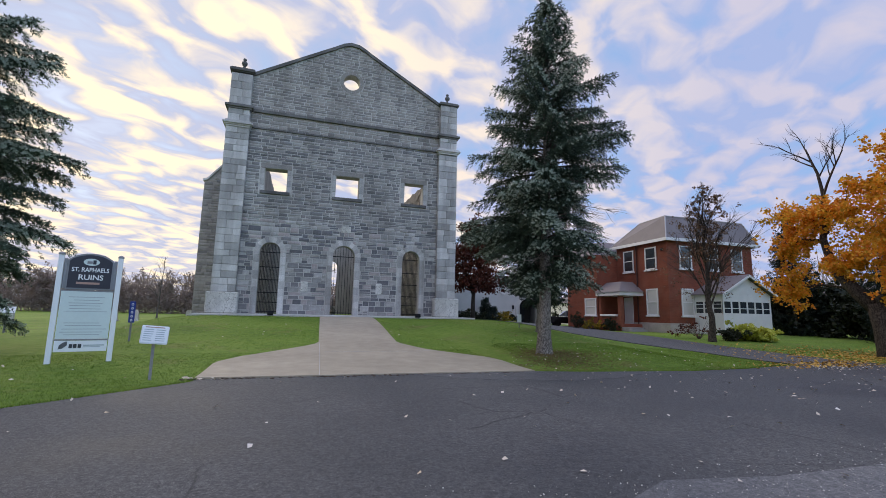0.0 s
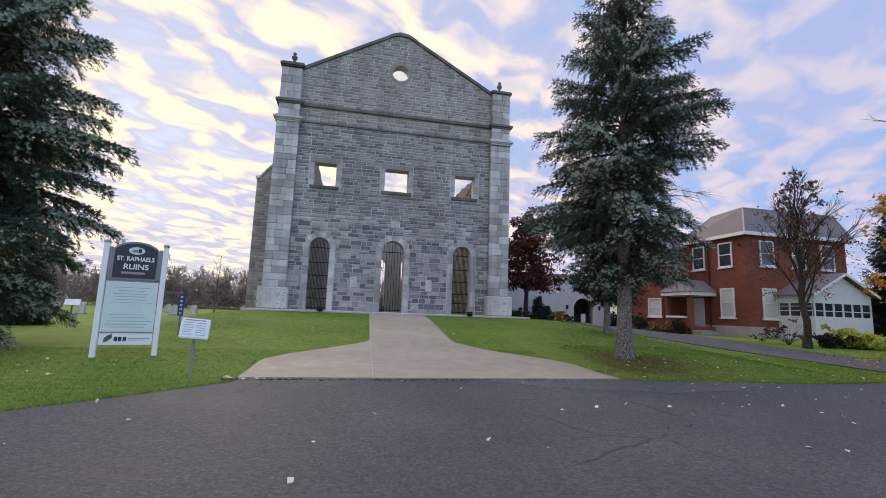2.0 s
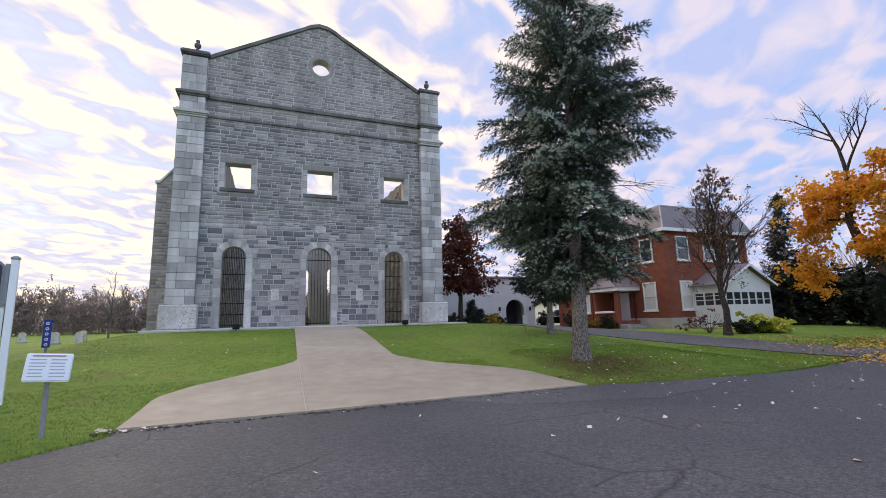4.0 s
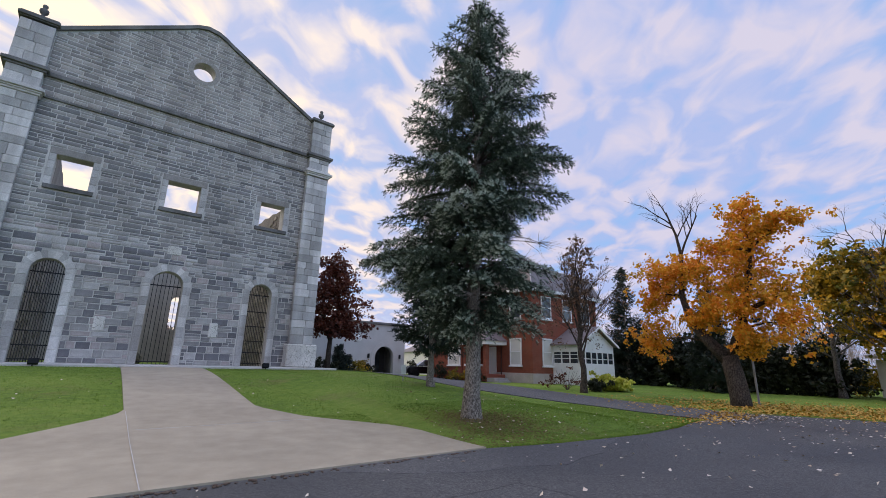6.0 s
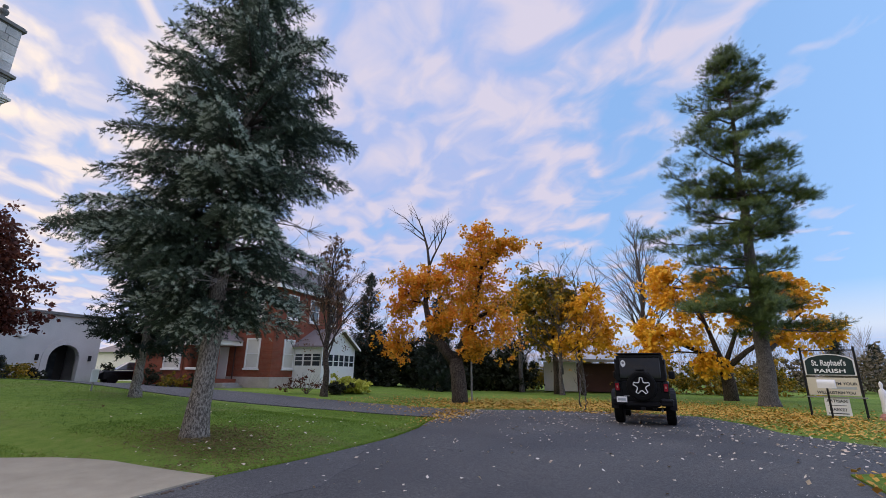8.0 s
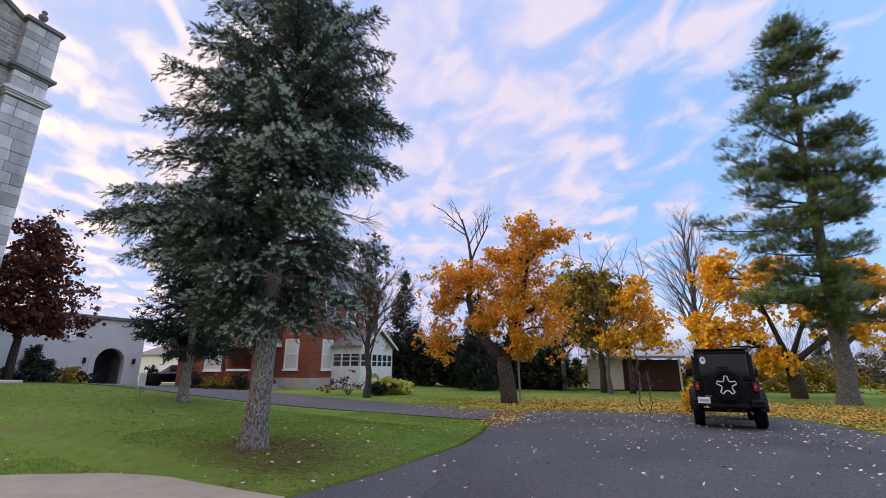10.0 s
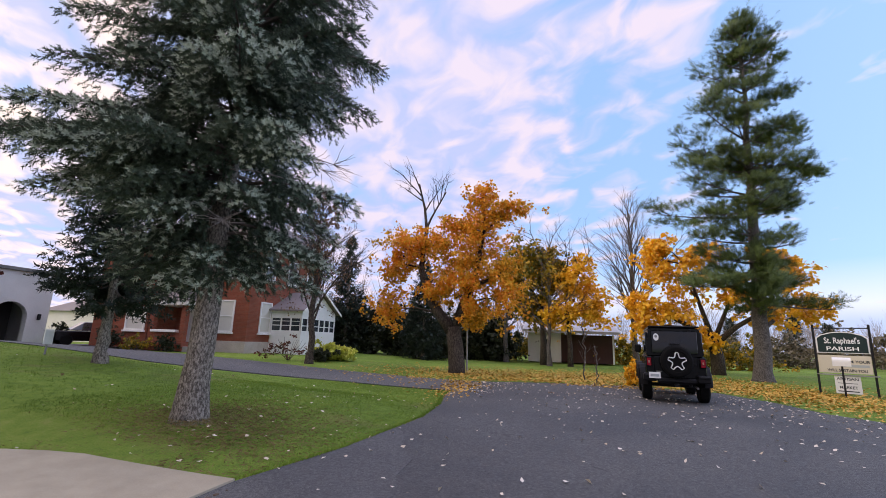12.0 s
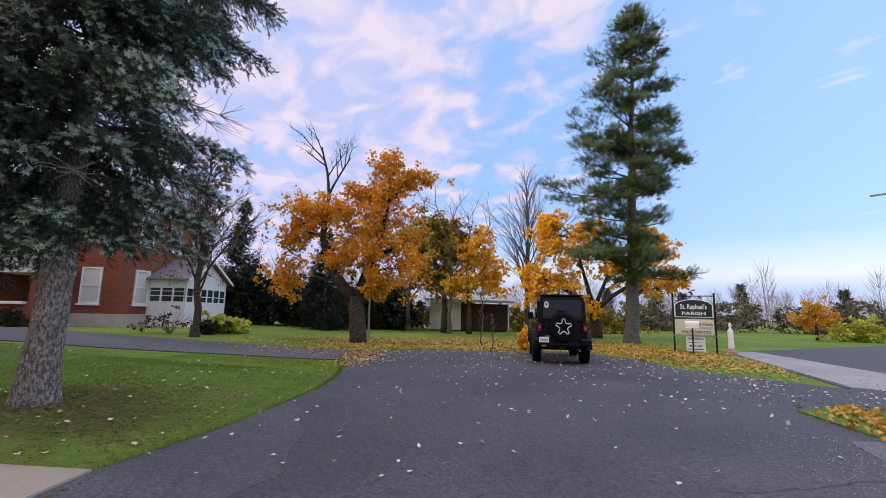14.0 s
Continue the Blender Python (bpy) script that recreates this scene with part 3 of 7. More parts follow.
FORECOURT = [(-60, -30), (-60, -16), (-20, -3), (-12, 1.2), (-7, 5.0), (-4.6, 7.2), (-3.55, 8.2), (-2.7, 9.08), (-2.0, 9.85), (-1.3, 10.6), (-1.3, 10.97), (6.15, 11.02), (7.0, 10.85),
             (7.9, 10.68), (10.6, 10.45), (12.5, 10.6), (14.15, 10.95), (15.3, 11.0), (18.9, 11.0), (20.2, 8.3), (20.9, 5.4), (19.8, 2.7), (17.5, 1.9), (15.4, 1.6), (13.6, 0.5), (12.4, -0.5), (16.5, -1.8),
             (21.9, -3.6), (23.2, -4.7), (27.3, -11.2), (32.5, -19.7), (38.7, -30)]
WALK_L = [(11.02, -1.3), (13.3, -1.33), (14.2, -0.9), (16.4, 1.0), (16.9, 1.25), (28.35, 1.72)]
WALK_R = [(11.02, 6.15), (13.2, 6.2), (13.9, 5.9), (15.4, 4.6), (16.9, 3.95), (28.35, 4.7)]
DRIVE_L = [(11.01, 15.4), (14.6, 15.2), (20, 13.2), (26, 12.6), (30, 12.4), (41.2, 12.4)]
DRIVE_R = [(11.01, 18.9), (16.5, 19.0), (22.6, 19.4), (27, 20.5), (34, 25), (41.2, 28)]


def build_paving():
    tagged(part("pavement", prism(bmesh.new(), FORECOURT, -0.1, 0.014), M_ASPHALT), "dark worn asphalt forecourt with fine cracks and grit", "asphalt", kind="structure")
    tagged(strip("drive", DRIVE_L, DRIVE_R, 11.01, 41.2, 0.8, 0.03, M_DRIVE), "grey asphalt driveway curving up beside the lawn", "driveway", kind="structure")
    tagged(strip("walkway", WALK_L, WALK_R, 11.02, 28.35, 0.4, 0.035, M_WALK), "tan concrete walk widening into a broad apron", "walkway", kind="structure")
    bm = bmesh.new()
    for (ya, xa), (yb, xb) in zip([(11.05, 1.05), (16.8, 1.27)], [(16.8, 1.27), (16.82, 1.28)]):
        tube(bm, [(xa, ya, ground_z(xa, ya) + 0.034), (0.5 * (xa + xb), 0.5 * (ya + yb), ground_z(xa, 0.5 * (ya + yb)) + 0.034), (xb, yb, ground_z(xb, yb) + 0.034)], [0.007] * 3, 4)
    tube(bm, [(1.3, 14.9, ground_z(1, 14.9) + 0.034), (4.6, 15.0, ground_z(4.6, 15.0) + 0.034)], [0.006] * 2, 4)
    tagged(part("walk_joint", bm, M_PLATFORM), "pale filled joint lines across the concrete walk", "joint", kind="structure")
    tagged(part("platform", box(bmesh.new(), -5.1, 28.3, 0.55, 11.5, 30.4, 1.1, 0.02), M_PLATFORM), "low pale concrete platform along the church front", "platform", kind="structure")
    # pale strips: the edge of the road, and the rough worn patch beside the forecourt
    tagged(part("pale_edge", prism(bmesh.new(), [(12.6, -0.75), (21.9, -3.75), (23.1, -4.75), (23.3, -5.5), (20.4, -5.05), (15.7, -4.2), (12.2, -1.9)], -0.05, 0.018), M_CONCRETE), "strip of pale ground along the road edge", "road edge", kind="structure")
    tagged(part("gravel_patch", prism(bmesh.new(), [(1.6, 3.2), (2.1, 3.8), (2.9, 3.98), (3.6, 4.3), (4.7, 4.12), (6.3, 4.1), (7.2, 3.5), (8, 3.2), (8, 1.2), (4.5, 1.6), (2.6, 2.2)], -0.05, 0.017), M_GRAVEL), "rough pale patch of worn asphalt and grit", "asphalt patch", kind="structure")
    tagged(part("worn_apron", prism(bmesh.new(), [(2.9, 11.0), (6.2, 11.0), (7.4, 10.72), (9.4, 10.52), (8.9, 10.2), (8.1, 10.0), (7.6, 9.65), (6.9, 9.6), (6.3, 9.4), (5.4, 9.75), (4.7, 9.8), (3.9, 10.25)], -0.05, 0.018), M_WORN),
           "paler worn asphalt beside the walk and lawn", "asphalt patch", kind="structure")
    rng = random.Random(31)
    at = []
    while len(at) < 1800:
        x, y = 1.5 + 6.7 * rng.random() ** 1.2, rng.gauss(3.3, 0.75)
        if 1.4 < y < 4.6 + 0.1 * rng.random():
            at.append((x, y, 0.02))
    np.random.seed(31)
    vs, fs = scatter(*PEBBLE, np.array(at), np.array([(rng.gauss(0, 0.3), rng.gauss(0, 0.3), 1) for _ in at]), np.array([rng.uniform(0.006, 0.018) for _ in at]))
    tagged(pieces("loose_gravel", vs, fs, M_PEDESTAL), "loose pale grit lying on the worn asphalt", "gravel", kind="stuff")
    # the grass island at the end of the forecourt
    tagged(part("verge", prism(bmesh.new(), [(9.7, 2.55), (10.0, 1.9), (9.6, 0.9), (7.4, -0.3), (5.5, 0.2), (5.9, 1.6), (7.6, 2.75)], -0.05, 0.04), M_GRASS), "small grass island strewn with leaves", "verge", kind="structure")


build_ground()
build_paving()


# ---- the ruined church ----
CX, FY, BASE = 3.1, 30.4, 1.1
DOORS = [(-4.5, 0.60, 5.53), (0.0, 0.70, 5.6), (4.5, 0.60, 5.53)]
WINDOWS = [(-4.5, 0.67), (0.0, 0.76), (4.55, 0.67)]
WIN_Z0, WIN_Z1 = 8.8, 10.27
OCULUS = (-0.07, 17.0, 0.56)
GABLE = [(-6.35, 16.3), (-1.15, 19.3), (-0.75, 19.55), (-0.25, 19.72), (0.3, 19.66), (0.75, 19.45), (1.13, 19.2), (6.35, 16.3)]


def gable_z(u):
    return along([(a, b) for a, b in GABLE], u)


def half_open(u, z):
    """Whether a point of the facade lies in an opening or its dressed surround."""
    for cx, half, top in DOORS:
        spring = top - half
        m = 0.34
        if z < spring and abs(u - cx) < half + m:
            return True
        if z >= spring and math.hypot(u - cx, z - spring) < half + m:
            return True
    for cx, half in WINDOWS:
        if abs(u - cx) < half + 0.3 and WIN_Z0 - 0.22 < z < WIN_Z1 + 0.36:
            return True
    return math.hypot(u - OCULUS[0], z - OCULUS[1]) < OCULUS[2] + 0.26


def block_mesh(name, mat):
    """A rough-faced block one metre long and high, standing proud of the joints."""
    bm = bmesh.new()
    back = [bm.verts.new((x, 0.06, z)) for x, z in ((-0.5, -0.5), (0.5, -0.5), (0.5, 0.5), (-0.5, 0.5))]
    rim = [bm.verts.new((x, 0.0, z)) for x, z in ((-0.5, -0.5), (0.5, -0.5), (0.5, 0.5), (-0.5, 0.5))]
    face = [bm.verts.new((x, -0.022, z)) for x, z in ((-0.46, -0.42), (0.46, -0.43), (0.47, 0.41), (-0.45, 0.42))]
    for k in range(4):
        bm.faces.new((back[k], back[(k + 1) % 4], rim[(k + 1) % 4], rim[k]))
        bm.faces.new((rim[k], rim[(k + 1) % 4], face[(k + 1) % 4], face[k]))
    bm.faces.new(face)
    return mesh_of(name, bm, mat)


def courses(rng, z0, z1, hmin, hmax, wmin, wmax, u0, u1):
    """Blocks (u, z, width, height) laid in courses, keeping clear of the openings."""
    out, z = [], z0
    while z < z1 - 0.08:
        h = min(rng.uniform(hmin, hmax), z1 - z)
        u = u0
        while u < u1 - 0.05:
            w = rng.uniform(wmin, wmax)
            if u + w > u1 - wmin * 0.6:
                w = u1 - u
            # trims the block where an opening begins or ends
            spans, start, n = [], None, 14
            for k in range(n + 1):
                uu = u + w * k / n
                free = not half_open(uu, z + h * 0.5) and z + h < gable_z(uu) - 0.05
                if free and start is None:
                    start = uu
                if start is not None and (not free or k == n):
                    end = uu if free else uu - w / n
                    if end - start > 0.1:
                        spans.append((start, end))
                    start = None
            for a, b in spans:
                if h > 0.21 and rng.random() < 0.3:
                    cut = h * rng.uniform(0.38, 0.62)
                    out.append(((a + b) / 2, z + cut / 2, b - a - 0.034, cut - 0.03))
                    out.append(((a + b) / 2, z + (h + cut) / 2, b - a - 0.034, h - cut - 0.03))
                else:
                    out.append(((a + b) / 2, z + h / 2, b - a - 0.036, h - 0.034))
            u += w
        z += h
    return out


def joined_blocks(name, blocks, mat, parent, y, label="", proud=0.02):
    rng = np.random.RandomState(3)
    shape = np.array([[-0.5, 0.06, -0.5], [0.5, 0.06, -0.5], [0.5, 0.06, 0.5], [-0.5, 0.06, 0.5], [-0.5, 0, -0.5], [0.5, 0, -0.5], [0.5, 0, 0.5], [-0.5, 0, 0.5],
                      [-0.46, -1, -0.42], [0.46, -1, -0.42], [0.46, -1, 0.42], [-0.46, -1, 0.42]])
    quads = np.array([[0, 1, 5, 4], [1, 2, 6, 5], [2, 3, 7, 6], [3, 0, 4, 7], [4, 5, 9, 8], [5, 6, 10, 9], [6, 7, 11, 10], [7, 4, 8, 11], [8, 9, 10, 11]])
    vs, fs = [], []
    for i, (u, z, w, h) in enumerate(blocks):
        s = shape.copy()
        s[8:, 1] = -proud * rng.uniform(0.3, 1.3)
        vs.append(np.stack([u + s[:, 0] * w, y + s[:, 1], z + s[:, 2] * h], 1))
        fs.append(quads + 12 * i)
    ob = pieces(name, np.concatenate(vs), np.concatenate(fs), mat, parent, label)
    return tagged(ob, kind="stuff")


def build_church():
    rng = random.Random(11)
    church = tagged(empty("church_ruin", CX, FY, 0), "roofless grey limestone church front with gable, piers and arched doors", "church")
    door_holes = [arch(c, h, BASE + 0.02, t) for c, h, t in DOORS]
    win_holes = [[(c - h, WIN_Z0), (c + h, WIN_Z0), (c + h, WIN_Z1), (c - h, WIN_Z1)] for c, h in WINDOWS]
    oc = [(OCULUS[0] + OCULUS[2] * math.cos(a), OCULUS[1] + OCULUS[2] * math.sin(a)) for a in (2 * math.pi * k / 28 for k in range(28))]
    outline = [(-6.4, 0.6), (6.4, 0.6)] + GABLE[::-1]
    # the doors reach the ground inside the outline
    facade = part("facade_wall", slab(outline, door_holes + win_holes + [oc], 0.0, 0.7), M_MORTAR, church, "mortared core of the facade")
    part("coping", gable_coping(), M_CORNICE, church, "dark weathered coping along the gable")
    for name, z, d, h in (("cornice", 13.85, 0.16, 0.2), ("string_course", 12.78, 0.09, 0.13)):
        for k in range(11):
            a = -6.38 + 12.76 * k / 11
            part(name, boxed(a + 0.004, -d, z, a + 12.76 / 11 - 0.004, 0.02, z + h, 0.02), M_CORNICE, church)
    for c, h in WINDOWS:
        part("window_sill", boxed(c - h - 0.22, -0.12, WIN_Z0 - 0.2, c + h + 0.22, 0.1, WIN_Z0 - 0.003, 0.015), M_CORNICE, church)
        part("lintel", boxed(c - h - 0.26, -0.03, WIN_Z1 + 0.003, c + h + 0.26, 0.1, WIN_Z1 + 0.33, 0.015), M_UPPER, church)
        for s in (-1, 1):
            bm = bmesh.new()
            z = WIN_Z0
            while z < WIN_Z1 - 0.05:
                w = 0.26
                box(bm, min(c + s * (h + 0.003), c + s * (h + w)), -0.028, z + 0.006, max(c + s * (h + 0.003), c + s * (h + w)), 0.1, min(z + 0.36, WIN_Z1), 0.012)
                z += 0.37
            part("window_jamb", bm, M_DRESSED_ISL, church)
    for c, half, top in DOORS:
        spring = top - half
        around = empty("door_surround", 0, 0, 0)
        around.parent = church
        for s in (-1, 1):
            z = BASE
            while z < spring - 0.05:
                hh = min(rng.uniform(0.4, 0.62), spring - z)
                a, b = c + s * (half + 0.003), c + s * (half + 0.33)
                part("jamb_stone", boxed(min(a, b), -0.03, z + 0.006, max(a, b), 0.3, z + hh - 0.004, 0.012), M_DRESSED, around)
                z += hh
        for k in range(11):
            part("arch_stone", wedge(c, spring, half + 0.003, half + 0.33, math.pi * (k + 0.03) / 11, math.pi * (k + 0.97) / 11, -0.03, 0.3), M_DRESSED, around)
    for k in range(16):
        part("oculus_stone", wedge(OCULUS[0], OCULUS[1], OCULUS[2] + 0.003, OCULUS[2] + 0.24, 2 * math.pi * (k + 0.04) / 16, 2 * math.pi * (k + 0.96) / 16, -0.02, 0.2), M_UPPER, church)
    # tablets let into the wall
    for u, z, w, h, name in ((0.05, 6.45, 0.62, 0.42, "tablet"), (-2.35, 2.55, 0.42, 0.62, "plaque"), (2.35, 2.5, 0.40, 0.72, "plaque")):
        part(name, boxed(u - w / 2, -0.05, z, u + w / 2, 0.05, z + h, 0.02), M_PEDESTAL, church, "smooth pale stone tablet")
    # piers
    for s in (-1, 1):
        pier = empty("pier", s * 6.93, -0.32, 0)
        pier.parent = church
        part("pedestal", boxed(-0.86, -0.3, BASE, 0.86, 0.6, 2.36, 0.06), M_PEDESTAL, pier, "crazed pale limestone pedestal")
        z, k = 2.37, 0
        while z < 16.2:
            if 12.62 <= z < 12.8:
                part("capital", stepped([(-0.72, 12.62, 12.72), (-0.78, 12.72, 12.8), (-0.86, 12.8, 12.92), (-0.74, 12.92, 13.04)]), M_DRESSED, pier, "moulded stone band")
                z = 13.05
                continue
            if 13.8 <= z < 14.1:
                part("capital", stepped([(-0.72, 13.82, 13.92), (-0.82, 13.92, 14.06), (-0.7, 14.06, 14.14)]), M_CORNICE, pier, "moulded stone band")
                z = 14.15
                continue
            h = min(rng.uniform(0.34, 0.56), (12.62 if z < 12.6 else 13.82 if z < 13.8 else 16.3) - z)
            if h < 0.12:
                z += h
                continue
            half = 0.67 if z < 12.6 else 0.62
            cut = rng.uniform(-0.25, 0.25)
            for a, b in ((-half, cut - 0.005), (cut + 0.005, half)):
                part("block", boxed(a, rng.uniform(-0.012, 0.006), z + 0.006, b, 1.25, z + h - 0.004, 0.014), M_DRESSED, pier)
            z += h
        part("cap", stepped([(-0.66, 16.3, 16.36), (-0.74, 16.36, 16.5), (-0.68, 16.5, 16.58)]), M_CORNICE, pier, "weathered stone cap")
        part("finial", lathe(bmesh.new(), [(0.22, 16.58), (0.22, 16.66), (0.1, 16.72), (0.07, 16.95), (0.14, 17.0), (0.18, 17.1), (0.17, 17.2), (0.06, 17.3), (0.11, 17.36), (0.10, 17.45), (0.01, 17.5)], 12, Matrix.Translation((0, 0.5, 0))),
             M_CORNICE, pier, "small turned stone finial", True)
    # iron gates
    for c, half, top in DOORS:
        gate = empty("gate", c, 0.5, 0)
        gate.parent = church
        spring = top - half
        n = 14 if half < 0.65 else 8
        for k in range(n + 1):
            u = -half + 2 * half * k / n
            zt = spring + math.sqrt(max(half * half - u * u, 0)) - 0.01
            part("bar", boxed(u - 0.012, -0.012, BASE, u + 0.012, 0.012, zt), M_IRON, gate)
        for z in (BASE + 0.12, BASE + 0.7, BASE + 1.3, 3.2, 4.0, spring) if half < 0.65 else (BASE + 0.12, spring):
            part("rail", boxed(-half, -0.016, z, half, 0.016, z + 0.05), M_IRON, gate)
    # roofless nave and the low wing beyond the front
    part("nave_wall", wall_rubble(-6.9, 0.95, -6.1, 34, 0.6, [(0, 13.6), (10, 14.4), (22, 14.6), (33, 12.5)], rng), M_RUBBLE, church, "long ruined side wall of rubble stone")
    part("nave_wall", wall_rubble(6.1, 0.95, 6.9, 34, 0.6, [(0, 11.2), (12, 11.5), (33, 11.3)], rng), M_RUBBLE, church, "long ruined side wall of rubble stone")
    ends = [arch(-3.6, 0.85, 2.0, 8.3), arch(1.3, 0.85, 2.0, 8.3), arch(5.2, 0.8, 4.6, 8.4)]
    part("end_wall", slab([(-6.9, 0.4), (6.9, 0.4), (6.9, 10.5), (3.0, 12.0), (-3.0, 11.8), (-6.9, 10.5)], ends, 34, 34.7), M_RUBBLE, church, "far end wall with arched window openings")
    part("fallen_stones", heap(rng, -0.9, 8.0), M_RUBBLE, church, "dark heap of stones inside the door")
    part("wing_wall", slab([(-11.4, 0.3), (-7.0, 0.3), (-7.0, 16.6), (-9.6, 14.7), (-11.2, 12.75), (-11.4, 12.7)], [], 14.0, 14.8), M_UPPER, church, "set-back stone wall of the transept with sloping coping")
    wing = [(u, z, w, h) for u, z, w, h in wing_courses(rng)]
    joined_blocks("wing_stonework", wing, M_UPPER, church, 14.0)
    bm = bmesh.new()
    for (a, za), (b, zb) in (((-11.5, 12.7), (-11.2, 12.75)), ((-11.2, 12.75), (-9.6, 14.7)), ((-9.6, 14.7), (-7.0, 16.6))):
        q = [(a, za), (b, zb), (b, zb + 0.22), (a, za + 0.22)]
        vf, vb = [bm.verts.new((x, 13.85, z)) for x, z in q], [bm.verts.new((x, 14.95, z)) for x, z in q]
        bm.faces.new(vf)
        bm.faces.new(vb[::-1])
        for i in range(4):
            bm.faces.new((vf[i], vf[(i + 1) % 4], vb[(i + 1) % 4], vb[i]))
    part("wing_coping", bm, M_DRESSED, church, "pale sloping coping of the set-back wall")
    # upper courses joined, the lower ones block by block
    low = courses(rng, BASE + 0.02, 7.0, 0.2, 0.38, 0.28, 0.8, -6.3, 6.3)
    high = courses(rng, 7.0, 12.76, 0.17, 0.27, 0.3, 0.85, -6.3, 6.3)
    single = [b for b in low if b[1] < 5.4][:300]
    rest = [b for b in low if b not in set(single)]
    joined_blocks("middle_stonework", high, M_BLOCKS_MID, facade, 0.0, proud=0.016)
    joined_blocks("stonework", rest, M_BLOCKS, facade, 0.0)
    band = courses(rng, 12.93, 13.83, 0.2, 0.32, 0.4, 0.9, -6.3, 6.3)
    top = courses(rng, 14.07, 19.6, 0.15, 0.24, 0.3, 0.85, -6.3, 6.3)
    return church, facade, single, band + top


def wing_courses(rng):
    out, z = [], 0.9
    while z < 16.0:
        h = rng.uniform(0.2, 0.32)
        left = -11.35 if z < 12.4 else -11.2 + (z - 12.4) * 0.95
        u = left
        while u < -7.1:
            w = min(rng.uniform(0.35, 0.9), -7.02 - u)
            out.append((u + w / 2, z + h / 2, w - 0.02, h - 0.02))
            u += w
        z += h
    return out


def wedge(cx, cz, r0, r1, a0, a1, y0, y1):
    """One stone of a round arch."""
    bm = bmesh.new()
    loop = [(cx + r * math.cos(a), cz + r * math.sin(a)) for r, a in ((r0, a0), (r1, a0), (r1 + 0.008, (a0 + a1) / 2), (r1, a1), (r0, a1), (r0, (a0 + a1) / 2))]
    vf, vb = [bm.verts.new((x, y0, z)) for x, z in loop], [bm.verts.new((x, y1, z)) for x, z in loop]
    bm.faces.new(vf)
    bm.faces.new(vb[::-1])
    for i in range(6):
        bm.faces.new((vf[i], vf[(i + 1) % 6], vb[(i + 1) % 6], vb[i]))
    return bm


def gable_coping():
    bm = bmesh.new()
    for (a, za), (b, zb) in zip(GABLE, GABLE[1:]):
        q = [(a, za - 0.06), (b, zb - 0.06), (b, zb + 0.16), (a, za + 0.16)]
        vf, vb = [bm.verts.new((x, -0.14, z)) for x, z in q], [bm.verts.new((x, 1.05, z)) for x, z in q]
        bm.faces.new(vf)
        bm.faces.new(vb[::-1])
        for i in range(4):
            bm.faces.new((vf[i], vf[(i + 1) % 4], vb[(i + 1) % 4], vb[i]))
    return bm


def stepped(levels):
    bm = bmesh.new()
    for x, z0, z1 in levels:
        d = -x - 0.66
        box(bm, x, -d - 0.01, z0, -x, 1.27, z1, 0.012)
    return bm


def wall_rubble(x0, y0, x1, length, z0, tops, rng):
    """A thick ruined wall along y with an uneven top and a rough face of stones."""
    bm = bmesh.new()
    prev = None
    n = 40
    for i in range(n + 1):
        y = y0 + length * i / n
        z = along([(y0 + a, b) for a, b in tops], y) + rng.uniform(-0.12, 0.12)
        ring = [bm.verts.new(c) for c in ((x0, y, z0), (x1, y, z0), (x1, y, z), (x0, y, z))]
        if prev:
            for k in range(4):
                bm.faces.new((prev[k], prev[(k + 1) % 4], ring[(k + 1) % 4], ring[k]))
        else:
            bm.faces.new(ring[::-1])
        prev = ring
    bm.faces.new(prev)
    inner = x1 if x0 < 0 else x0
    out = 1 if x0 < 0 else -1
    for i in range(1600):
        y, z = y0 + rng.uniform(0.1, length - 0.3), rng.uniform(z0 + 0.3, 10.9)
        w, h = rng.uniform(0.12, 0.4), rng.uniform(0.08, 0.2)
        d = rng.uniform(0.02, 0.07) * out
        box(bm, min(inner - 0.02 * out, inner + d), y - w, z - h, max(inner - 0.02 * out, inner + d), y + w, z + h) if i < 900 else None
    return bm


def heap(rng, u, y):
    bm = bmesh.new()
    for i in range(40):
        r = rng.uniform(0.2, 0.5)
        m = Matrix.Translation((u + rng.gauss(0, 0.5), y + rng.gauss(0, 0.6), 1.0 + abs(rng.gauss(0, 0.35)))) @ Euler((rng.random() * 3, rng.random() * 3, rng.random() * 3)).to_matrix().to_4x4()
        box(bm, -r, -r * 0.6, -r * 0.5, r, r * 0.6, r * 0.5, 0.05, m)
    return bm


church, facade, single_blocks, upper_blocks = build_church()
joined_blocks("upper_stonework", upper_blocks, M_UPPER, facade, 0.0, proud=0.014)


# ---- trees ----
def limb(bm, start, way, length, r0, r1, bend, rng, steps=4, sides=5):
    """A bent limb; returns its points."""
    p, d = Vector(start), Vector(way).normalized()
    pts, radii = [p.copy()], [r0]
    for i in range(steps):
        d = (d + Vector((rng.uniform(-1, 1), rng.uniform(-1, 1), rng.uniform(-1, 1))) * bend).normalized()
        p = p + d * (length / steps)
        pts.append(p.copy())
        radii.append(r0 + (r1 - r0) * (i + 1) / steps)
    tube(bm, pts, radii, sides)
    return pts


